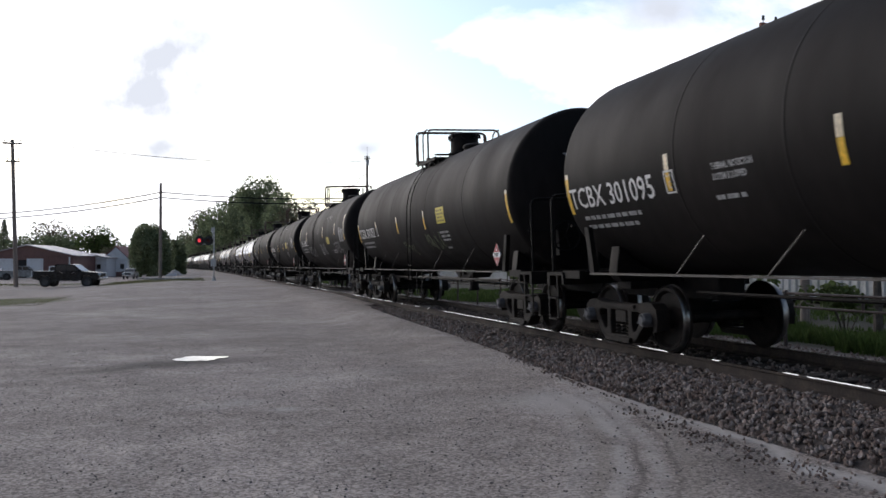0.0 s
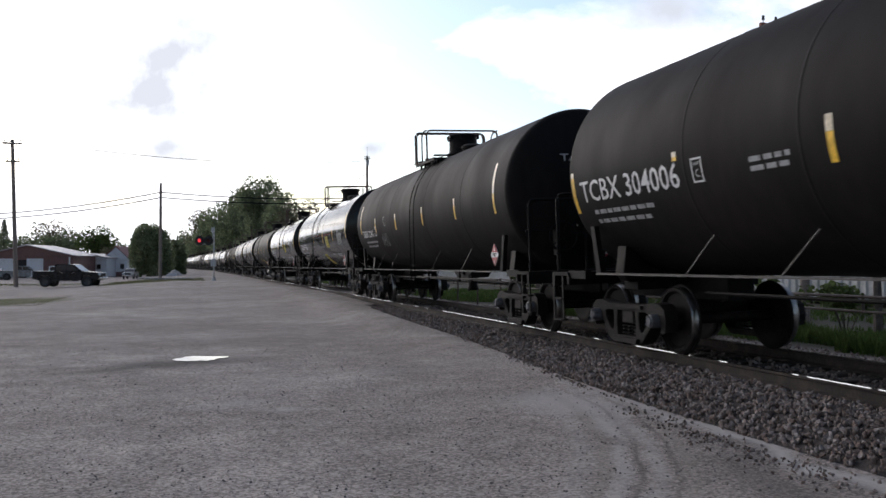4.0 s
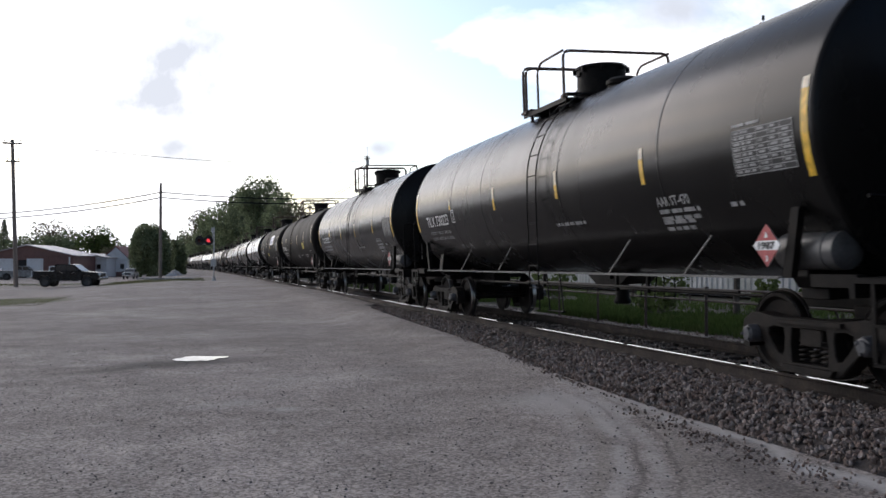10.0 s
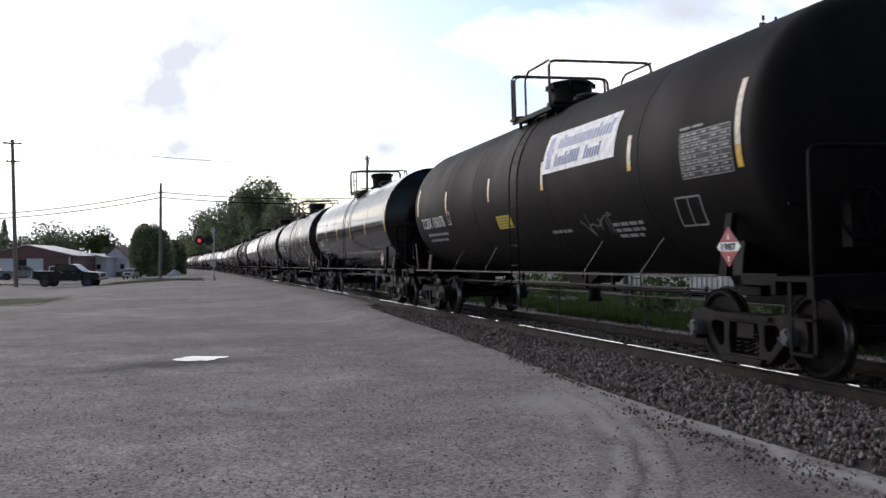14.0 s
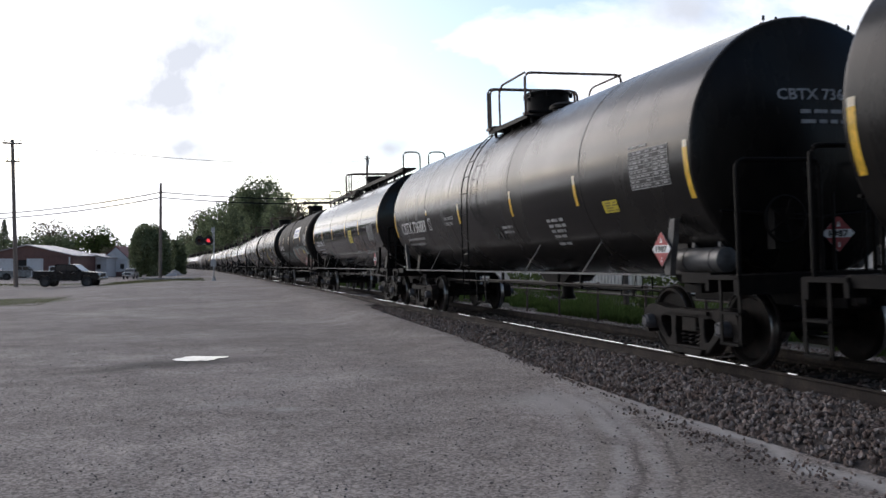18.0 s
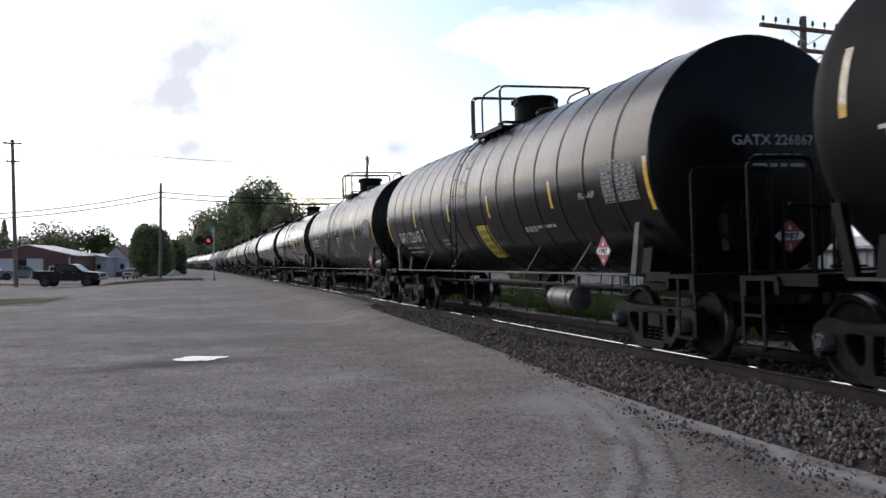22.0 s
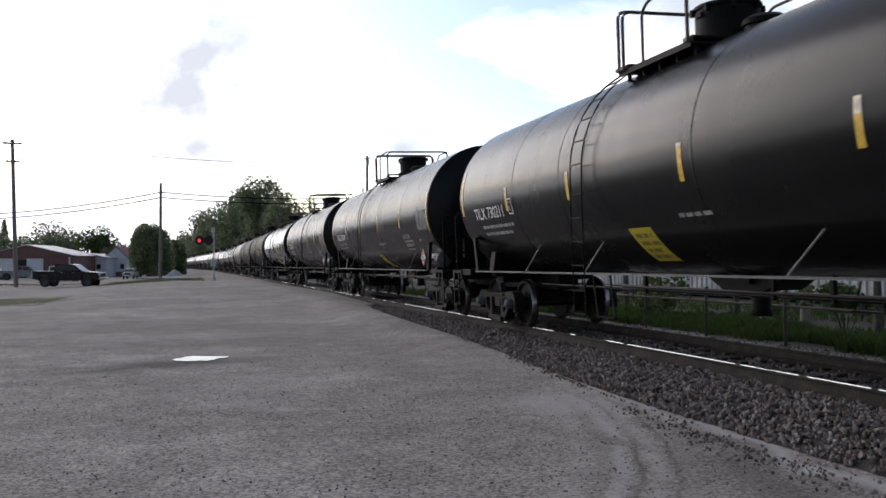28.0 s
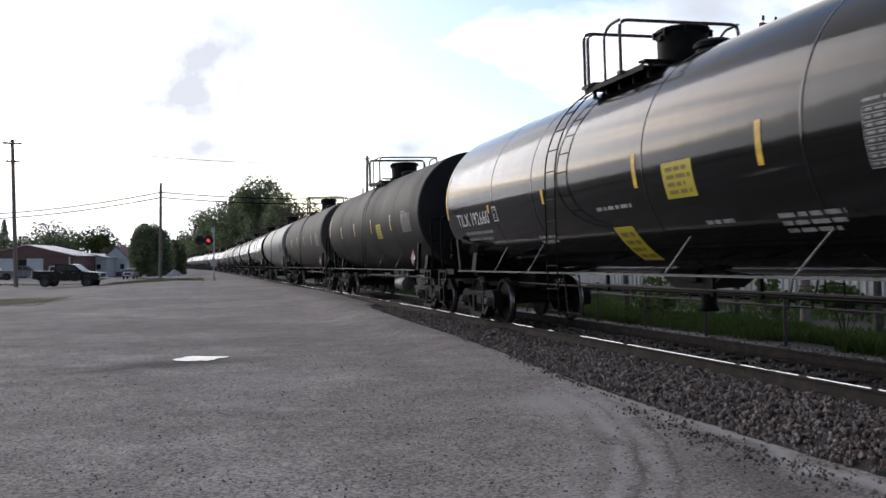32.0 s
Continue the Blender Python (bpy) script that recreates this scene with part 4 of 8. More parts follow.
def diamond_mesh():
    bm = B()
    s = 0.30
    for a, b in ((0.5, 0.10), (-0.10, -0.5)):
        pts = [(0, 0, 0.5), (0.5 - 0.11, 0, 0.11), (-(0.5 - 0.11), 0, 0.11)] if a > 0 else [(0, 0, -0.5), (0.5 - 0.11, 0, -0.11), (-(0.5 - 0.11), 0, -0.11)]
        bm.faces.new([bm.verts.new(Vector(p) * 0.62 * 0.72 + Vector((0, -0.003, 0))) for p in pts])
    me = finish(bm, "placard", M_RED)
    bm = B()
    bm.from_mesh(me)
    k = 0.62 * 0.72
    q = [(-0.39, -0.11), (0.39, -0.11), (0.5, 0.0), (0.39, 0.11), (-0.39, 0.11), (-0.5, 0.0)]
    f = bm.faces.new([bm.verts.new((x * k, -0.003, z * k)) for x, z in q])
    f.material_index = 1
    tx = text_bm("1987", 0.16 * k, 0.62 * k, 0.004)
    t2 = text_bm("3", 0.12 * k, 0.07 * k, 0.004)
    flame = B()
    flame.faces.new([flame.verts.new(p) for p in ((-0.06 * k, 0, 0), (0.06 * k, 0, 0), (0.0, 0.15 * k, 0))])
    for src, du, dw, mi in ((tx, -0.31 * k, -0.08 * k, 2), (t2, -0.035 * k, -0.36 * k, 1), (flame, 0, 0.18 * k, 1)):
        for v in src.verts:
            v.co = Vector((v.co.x + du, -0.007, v.co.y + dw))
        for f in src.faces:
            f.material_index = mi
        m2 = bpy.data.meshes.new("tmp")
        src.to_mesh(m2)
        src.free()
        bm.from_mesh(m2)
        bpy.data.meshes.remove(m2)
    bm.to_mesh(me)
    bm.free()
    me.materials.append(M_PAPER)
    me.materials.append(M_BLACKINK)
    return me


CROWN = {"wide": (0.72, -1.17, 0.17, 0.44), "satin": (1.22, -0.67, -0.06, 0.46), "ribbed": (1.22, -0.67, -0.06, 0.46), "dust": (1.28, -0.49, 0.15, 0.46), "semi": (0.99, -1.2, 0.1, 0.46)}


def crown_parts(car, r, variant, style):
    """Housing, walkway and safety rails on the tank's crown; the older jacketed cars have a wider housing."""
    yb, yf, yd, w = CROWN.get(variant, CROWN.get("matte" if style == "plain" else style, (1.17, -0.07, -0.13, 0.40)))
    style = style + variant
    put("valve_housing", shared(("dome", r, w), lambda: dome_mesh(r, w)), car, pose(0, yd, 0))
    put("manway", shared(("manway", r), lambda: manway_mesh(r)), car, pose(0, yd + 0.13, 0))
    put("relief_valve", shared(("relief", r), lambda: relief_mesh(r)), car, pose(0, yd + 0.13, 0))
    put("walkway", shared(("walk", r, style), lambda: walkway_mesh(r, yb, yf)), car)
    if variant == "long":
        put("running_board", shared(("long", r), lambda: long_walk_mesh(r)), car)
        for y in (7.72, -7.72):
            put("grab_rail", shared(("grab", r, y), lambda: grab_mesh(r, y)), car)
    for key, build in (("back", lambda: end_loop_mesh(r, yb, 0.90)), ("inner", lambda: end_loop_mesh(r, yb - 0.14, 0.86)), ("front", lambda: end_loop_mesh(r, yf, 0.80)),
                       ("near", lambda: corner_loop_mesh(r, yb - 0.72, yf, 0.80))):
        put("railing", shared(("loop", key, r, style), build), car)
    put("railing", shared(("loop", "near", r, style), lambda: None), car, pose(2.0, 0, 0))


def grab_mesh(r, y):
    bm = B()
    z = TZ + r + 0.05
    for s in (-1, 1):
        pipe(bm, rounded([(s * 0.68, y, z - 0.35), (s * 0.68, y, z + 0.55), (s * 0.14, y, z + 0.55), (s * 0.14, y, z - 0.2)], 0.16), 0.024, 7)
    return finish(bm, "grab_rail", M_FRAME, True)


TRUCKS = []
CARS = []


def build_car(k, spec):
    style = spec["style"]
    me, r = tank_mesh(style)
    rnd = random.Random(100 + k)
    car = thing("tank_car", spec["label"], "tank car", group="cars of the train")
    put("tank", me, car, pose(0, spec.get("shift", 0.0), 0))
    for s in (1, -1):
        rot = pose(0, 0, 0, 0, 0, 0 if s > 0 else 180)
        put("stub_sill", shared("stub_sill", stub_sill_mesh), car, rot)
        put("end_platform", shared("platform", platform_mesh), car, rot)
        for b in (-1, 1):
            put("end_bracket", shared(("bracket", b, style in ("semi", "ribbed")), lambda: end_bracket_mesh(b, M_GUSSET if style in ("semi", "ribbed") else M_FRAME)), car, rot)
        put("end_handrail", shared("end_rail", end_rail_mesh), car, rot)
        put("coupler", shared("coupler", coupler_mesh), car, pose(0, s * 8.12, 0.86, 0, 0, 0 if s > 0 else 180))
        dark = style in ("matte", "plain", "brown")
        put("side_sill", shared(("bar", dark), lambda: bar_mesh(M_BARDARK if dark else M_BAR)), car, rot)
        put("body_bolster", shared("saddle", saddle_mesh), car, rot)
        lad = spec.get("ladder", -0.75)
        if lad is not None:
            ladder(car, r, pose(0, lad, 0) if s > 0 else pose(0, -lad, 0, 0, 0, 180), k < 24)
        if spec.get("step") and lad is not None:
            put("ladder_step", shared("step", lambda: step_legs_mesh(r)), car, pose(0, lad - 0.5, 0) if s > 0 else pose(0, 0.5 - lad, 0, 0, 0, 180))
        for y in spec.get("struts", (4.5, 2.7, -2.0, -4.5)):
            put("strut", shared(("strut", dark), lambda: strut_mesh(M_BARDARK if dark else M_BAR)), car, pose(0, y, 0) if s > 0 else pose(0, -y, 0, 0, 0, 180))
        ty = s * TRUCK_Y
        for side in (1, -1):
            put("side_frame", shared("frame", side_frame_mesh), car, pose(side * 1.0, ty, 0.0))
            if k < 24:
                for dy in (-0.17, 0.0, 0.17):
                    put("coil_spring", shared("springs", spring_mesh), car, pose(side * 1.0, ty + dy, 0.0))
        bm_key = "bolster"
        put("bolster", shared(bm_key, bolster_mesh), car, pose(0, ty, 0))
        for a in (1, -1):
            w = put("wheelset", shared("wheelset", wheelset_mesh), car, pose(0, ty + a * WHEELBASE / 2, WHEEL_R))
            for side in (1, -1):
                rot2 = pose(0, 0, 0, 0, 0, 0 if side > 0 else 180)
                put("tread", shared("tread", tread_mesh), w, rot2, "polished running surface")
                put("bearing_cap", shared("cap", cap_mesh), w, rot2)
            TRUCKS.append((w, k, ty + a * WHEELBASE / 2))
    crown_parts(car, r, spec.get("crown", ""), style)
    put("outlet_valve", shared("outlet", outlet_mesh), car, pose(0, spec.get("outlet", -0.6), 0))
    put("brake_gear", shared("brake", brake_mesh), car)
    if style in ("ribbed", "dust"):
        put("air_reservoir", shared("reservoir_low", lambda: reservoir_mesh(-1.1, -4.05, 0.67, 0.20, 0.95)), car)
    if style == "semi":
        put("air_reservoir", shared("reservoir_semi", lambda: reservoir_mesh(-1.15, -7.40, 1.28, 0.15, 0.95)), car)
    if style == "satin":
        put("air_reservoir", shared("reservoir_end", lambda: reservoir_mesh(-1.15, -7.1, 1.36, 0.19, 0.85)), car)
    put("hand_brake", shared("brake_wheel", brake_wheel_mesh), car)
    # markings
    if spec.get("num"):
        y, v, w, h = spec.get("num_at", (6.7, -0.45, 1.9, 0.27))
        mark(car, "reporting_mark", text_bm(spec["num"], h * 0.9, w, 0.003), r, y, v, spec.get("num_mat", M_WHITE), "white stencilled car number")
        for j_, line in enumerate(spec.get("load", ())):
            mark(car, "load_stencil", text_bm(line, 0.075, w * 0.93, 0.0), r, y - 0.10, v - 0.20 - 0.15 * j_, M_GREYTXT, "white stencilled load line")
        if "load" not in spec:
            mark(car, "load_stencil", bars((1.75, 1.55), 0.062, 0.085, rnd), r, y - 0.28, v - 0.14, M_GREYTXT, "small white stencil lines", cut=False)["kind"] = "stuff"
        plate_c(car, r, y - w - 0.30, v + 0.02, 0.66)
        # end of the tank: the number again, small, on the leading head
        put("end_mark", shared(("endmark", spec["num"]), lambda: end_mark_mesh(spec["num"], style)), car, None, "white stencilled car number on the tank end")["kind"] = "stuff"
    for st in spec.get("stripes", ()):
        stripe(car, r, *st)
    if "table" in spec:
        data_table(car, r, *spec["table"], rnd)
    for y, v, rows, h in spec.get("lines", ()):
        mark(car, "small_stencil", bars(rows, h, h * 0.8, rnd), r, y, v, M_GREYTXT, "small white stencil lines", cut=False)["kind"] = "stuff"
    for body, y, v, h, w in spec.get("words", ()):
        mark(car, "stencil_line", text_bm(body, h, w, 0.004), r, y, v, M_GREYTXT, "white stencilled words")
    for y, v, w, h, sl in spec.get("yellow", ()):
        bm = B()
        flat_rect(bm, 0, -h, w, 0, 8)
        yel = mark(car, "yellow_decal", bm, r, y, v, M_YSIGN, "yellow notice decal", spec.get("decal_lift", 0.006), sl, False)
        bm = bars([w * q for q in (0.7, 0.8, 0.6, 0.75)], h * 0.11, h * 0.10, rnd)
        onto_tank(bm, r, y - 0.06 * 1.5, v - h * 0.14, spec.get("decal_lift", 0.006) + 0.004, sl)
        part("notice_print", bm, M_YTXT, yel)["kind"] = "stuff"
    for fn in spec.get("extra", ()):
        fn(car, r, rnd)
    for x, y, z, turn in spec.get("placards", ((-1.48, spec.get("placard", -6.75), 1.43, -90), (0.25, -8.05, 1.55, 0))):
        placard(car, x, y, z, turn)
    CARS.append((car, k))
    return car


def end_mark_mesh(num, style):
    """Number and small lines on the leading head, as flat plates just proud of it."""
    r, half, knuckle, dish = TANKS[style][1:5]
    bm = text_bm(num, 0.13, 1.22, 0.003)
    b2 = bars((0.75, 0.80), 0.045, 0.075, random.Random(3))
    for v in b2.verts:
        v.co.y -= 0.12
        v.co.x += 0.28
    m2 = bpy.data.meshes.new("tmp")
    b2.to_mesh(m2)
    b2.free()
    bm.from_mesh(m2)
    bpy.data.meshes.remove(m2)
    slice_rows(bm, 0.06)
    a0 = math.atan(2 * dish / (r - knuckle))
    rim, y0 = r - knuckle + knuckle * math.sin(a0), knuckle * math.cos(a0)
    up = 0.12 if style == "ribbed" else 0.53
    for v in bm.verts:
        x, z = v.co.x - 0.55, v.co.y + up
        q = (x * x + z * z) / (rim * rim)
        v.co = Vector((x, -half - y0 - dish * (1 - q) - 0.012, TZ + z))
    return finish(bm, "end_mark", M_ENDTXT)


def bolster_mesh():
    bm = B()
    box(bm, (0, 0, 0.50), (2.15, 0.34, 0.26))
    box(bm, (0, 0, 0.68), (0.7, 0.45, 0.16))
    for s in (-1, 1):
        box(bm, (0, s * 0.36, 0.42), (1.9, 0.08, 0.10))
    return finish(bm, "bolster", M_TRUCK, False, 0.015)



# ---- spray-painted letters and signs on the tanks ----
STROKES = {
    "A": [[(0, 0), (0.45, 1), (0.9, 0)], [(0.15, 0.38), (0.75, 0.4)]],
    "B": [[(0.05, 0), (0.1, 1), (0.6, 0.95), (0.68, 0.7), (0.1, 0.52), (0.7, 0.4), (0.68, 0.05), (0.05, 0)]],
    "C": [[(0.75, 0.85), (0.4, 1), (0.08, 0.6), (0.15, 0.15), (0.5, 0), (0.8, 0.2)]],
    "E": [[(0.7, 1), (0.1, 0.95), (0.08, 0.05), (0.75, 0)], [(0.1, 0.5), (0.6, 0.52)]],
    "F": [[(0.7, 1), (0.1, 0.95), (0.08, 0)], [(0.1, 0.5), (0.6, 0.52)]],
    "H": [[(0.08, 1), (0.1, 0)], [(0.7, 1), (0.68, 0)], [(0.1, 0.48), (0.7, 0.52)]],
    "K": [[(0.08, 1), (0.1, 0)], [(0.75, 1), (0.12, 0.45), (0.8, 0)]],
    "L": [[(0.1, 1), (0.08, 0.05), (0.7, 0)]],
    "M": [[(0, 0), (0.12, 1), (0.45, 0.35), (0.8, 1), (0.92, 0)]],
    "N": [[(0.05, 0), (0.1, 1), (0.7, 0.02), (0.75, 1)]],
    "O": [[(0.4, 1), (0.08, 0.7), (0.1, 0.2), (0.45, 0), (0.78, 0.3), (0.75, 0.8), (0.4, 1)]],
    "P": [[(0.08, 0), (0.12, 1), (0.65, 0.95), (0.7, 0.6), (0.12, 0.45)]],
    "R": [[(0.08, 0), (0.12, 1), (0.65, 0.95), (0.68, 0.6), (0.12, 0.48), (0.75, 0)]],
    "S": [[(0.7, 0.85), (0.35, 1), (0.1, 0.78), (0.65, 0.42), (0.55, 0.05), (0.05, 0.12)]],
    "T": [[(0, 0.95), (0.8, 1)], [(0.42, 1), (0.38, 0)]],
    "U": [[(0.08, 1), (0.1, 0.2), (0.4, 0), (0.72, 0.25), (0.75, 1)]],
    "Y": [[(0.05, 1), (0.4, 0.5), (0.75, 1)], [(0.4, 0.5), (0.36, 0)]],
    "c": [[(0.72, 0.62), (0.42, 0.72), (0.1, 0.4), (0.3, 0.05), (0.72, 0.12)]],
    "e": [[(0.12, 0.36), (0.7, 0.46), (0.5, 0.74), (0.15, 0.55), (0.15, 0.15), (0.45, 0), (0.75, 0.14)]],
    "h": [[(0.1, 1), (0.12, 0)], [(0.12, 0.45), (0.45, 0.66), (0.7, 0.45), (0.7, 0)]],
    "o": [[(0.4, 0.7), (0.1, 0.45), (0.2, 0.08), (0.55, 0.02), (0.72, 0.4), (0.4, 0.7)]],
    "k": [[(0.1, 1), (0.12, 0)], [(0.65, 0.65), (0.14, 0.3), (0.7, 0)]],
}


def ribbon(bm, pts, w, taper=0.75):
    """A flat painted stroke along a run of points, rounded at its bends."""
    p = rounded([(a, b, 0) for a, b in pts], 0.35, 5) if len(pts) > 2 else [Vector((a, b, 0)) for a, b in pts]
    fine = [p[0]]
    for a, b in zip(p, p[1:]):
        n = max(1, int((b - a).length / 0.08))
        fine += [a.lerp(b, i / n) for i in range(1, n + 1)]
    left, right = [], []
    for i, q in enumerate(fine):
        d = (fine[min(i + 1, len(fine) - 1)] - fine[max(i - 1, 0)])
        if d.length < 1e-6:
            d = Vector((1, 0, 0))
        d.normalize()
        n = Vector((-d.y, d.x, 0))
        k = w / 2 * (1 - (1 - taper) * abs(2 * i / max(1, len(fine) - 1) - 1))
        z = Vector((0, 0, 0.0004 * i))
        left.append(bm.verts.new(q + n * k))
        right.append(bm.verts.new(q - n * k))
    for i in range(len(fine) - 1):
        bm.faces.new((left[i], right[i], right[i + 1], left[i + 1]))


def sprayed(word, y, v, w, h, stroke, material, label="spray-painted lettering", lean=0.0, lift=0.006, name="graffiti"):
    """Sprayed letters: lower left at y along and v round, w wide and h high."""
    def build(car, r, rnd):
        n = len(word)
        for i, ch in enumerate(word):
            for j, line in enumerate(STROKES[ch]):
                bm = B()
                step = w / n
                pts = [((i + a * 0.92) * step + lean * b * h, b * h + rnd.uniform(-0.02, 0.02) * h) for a, b in line]
                ribbon(bm, pts, stroke)
                onto_tank(bm, r, y, v, lift + 0.0012 * (j + 2 * (i % 3)))
                part(name, bm, material, car, label)
    return build


def tag(y, v, lines, stroke, material, label):
    """A hand-drawn tag: runs of points along and up from its lower left."""
    def build(car, r, rnd):
        for j, line in enumerate(lines):
            bm = B()
            p = rounded([(a, b, 0) for a, b in line], 0.09, 5) if len(line) > 2 else line
            ribbon(bm, [(q[0], q[1]) for q in p], stroke, 0.7)
            onto_tank(bm, r, y, v, 0.006 + 0.0012 * j)
            part("graffiti", bm, material, car, label)
    return build


BUBBLES = (
    # each letter: fat strokes (points, width), then small dark marks; along from the word's left end and up from the tank's middle
    ((((1.48, -0.74), (1.24, -1.26)), 0.74),), (((1.42, -0.90), (1.38, -1.08), (1.62, -1.02)),),
    ((((2.27, -0.60), (1.80, -1.40)), 0.36), (((2.10, -1.02), (2.46, -1.04), (2.26, -1.40)), 0.30)), (((2.28, -0.62), (2.12, -0.90)),),
    ((((3.34, -0.78), (2.94, -1.34)), 0.72),), (((3.16, -0.88), (3.24, -0.90)), ((3.02, -1.10), (3.44, -1.04))),
    ((((4.14, -0.78), (3.92, -1.34)), 0.74),), (((3.96, -0.86), (4.04, -0.88)), ((3.84, -1.09), (4.28, -1.02))),
    ((((4.84, -0.66), (4.68, -1.30)), 0.42), (((5.24, -0.92), (5.12, -1.26)), 0.50)), (((4.82, -0.64), (4.80, -0.92)), ((5.34, -0.90), (5.70, -0.88)), ((5.32, -0.98), (5.68, -0.96)), ((5.32, -1.05), (5.66, -1.02))),
    ((((5.78, -0.66), (5.88, -1.05)), 0.36), (((5.50, -1.28), (6.22, -1.08)), 0.44)), (((5.95, -1.16), (6.20, -1.10)),))


def fat_stroke(bm, pts, w):
    """A thick stroke with round ends, in rows fine enough to bend round the tank."""
    p = [Vector((a, b, 0)) for a, b in pts]
    fine = []
    for a, b in zip(p, p[1:]):
        fine += [a.lerp(b, i / 6) for i in range(6)]
    fine.append(p[-1])
    d0, d1 = (fine[0] - fine[1]).normalized(), (fine[-1] - fine[-2]).normalized()
    k = w / 2
    rows = [(fine[0] + d0 * k * math.sin(a), k * math.cos(a)) for a in (1.5, 1.25, 0.95, 0.6, 0.3)]
    rows += [(q, k) for q in fine] + [(fine[-1] + d1 * k * math.sin(a), k * math.cos(a)) for a in (0.3, 0.6, 0.95, 1.25, 1.5)]
    strip = []
    for i, (q, h) in enumerate(rows):
        d = (rows[min(i + 1, len(rows) - 1)][0] - rows[max(i - 1, 0)][0]).normalized()
        n = Vector((-d.y, d.x, 0))
        strip.append([bm.verts.new(q + n * h * j / 4) for j in range(-4, 5)])
    for a, b in zip(strip, strip[1:]):
        for j in range(8):
            bm.faces.new((a[j], a[j + 1], b[j + 1], b[j]))


def bubbles():
    """A word in fat rounded letters: dark outlines, pink bodies and small dark inner marks."""
    def build(car, r, rnd):
        for i in range(0, len(BUBBLES), 2):
            n = 0.001 * (i % 4)
            for j, (pts, w) in enumerate(BUBBLES[i]):
                for grow, m, lift, label in ((0.15, M_BLACKINK, 0.010, "dark sprayed outline"), (0.0, M_SPRAYPINK, 0.018, "pink sprayed bubble letter")):
                    bm = B()
                    fat_stroke(bm, pts, w + grow)
                    onto_tank(bm, r, 0.0, 0.0, lift + n + 0.0005 * j)
                    part("graffiti", bm, m, car, label)
            for j, pts in enumerate(BUBBLES[i + 1]):
                bm = B()
                fat_stroke(bm, pts, 0.065)
                onto_tank(bm, r, 0.0, 0.0, 0.025 + n + 0.0005 * j)
                part("graffiti", bm, M_BLACKINK, car, "dark sprayed inner mark")
    return build


def scribble(y, v, w, h, stroke, material, loops=6, label="illegible sprayed scrawl", lift=0.006):
    def build(car, r, rnd):
        for j in range(loops):
            bm = B()
            x = w * (j + rnd.uniform(0.1, 0.6)) / loops
            pts = [(x, h * rnd.uniform(0, 1))]
            for _ in range(4):
                pts.append((x + rnd.uniform(-0.5, 0.8) * w / loops * 1.4, h * rnd.uniform(0, 1)))
            ribbon(bm, pts, stroke, 0.4)
            onto_tank(bm, r, y, v, lift + 0.0012 * j)
            part("graffiti", bm, material, car, label)
    return build


def cloud_patch(y, v, w, h, material, label, seed, lift=0.004):
    """A sprayed background field with a ragged edge."""
    def build(car, r, rnd):
        bm = B()
        n = 300
        cols = []
        for i in range(n + 1):
            u = w * i / n
            top = h * (0.86 + 0.16 * noise.noise((u * 1.7, seed, 0)) + 0.06 * noise.noise((u * 7, seed, 3)) + 0.07 * noise.noise((u * 23, seed, 5)) + rnd.uniform(-0.035, 0.035))
            bot = h * (0.06 + 0.10 * noise.noise((u * 1.9, seed, 7)) + 0.05 * noise.noise((u * 8, seed, 9)) + 0.06 * noise.noise((u * 23, seed, 11)) + rnd.uniform(-0.03, 0.03))
            e = min(1.0, min(i, n - i) / 25 + 0.12)
            mid = (top + bot) / 2
            top, bot = mid + (top - mid) * e, mid + (bot - mid) * e
            cols.append([bm.verts.new((u, bot + (top - bot) * j / 10, 0)) for j in range(11)])
        for a, b in zip(cols, cols[1:]):
            for j in range(10):
                bm.faces.new((a[j], b[j], b[j + 1], a[j + 1]))
        onto_tank(bm, r, y, v, lift)
        part("graffiti", bm, material, car, label)
    return build


def boxed(y, v, w, h, skew=0.25):
    """An empty stencilled frame with a bar in it."""
    def build(car, r, rnd):
        bm = B()
        c = [(0, 0), (w, 0), (w, h), (0, h), (0, 0)]
        for a, b in zip(c, c[1:]):
            ribbon(bm, [(a[0] - skew * a[1], a[1]), (b[0] - skew * b[1], b[1])], 0.025, 1.0)
        ribbon(bm, [(w * 0.5 - skew * 0, 0), (w * 0.5 - skew * h, h)], 0.02, 1.0)
        onto_tank(bm, r, y, v, 0.006)
        part("stencil_frame", bm, M_GREYTXT, car, "white stencilled frame")
    return build


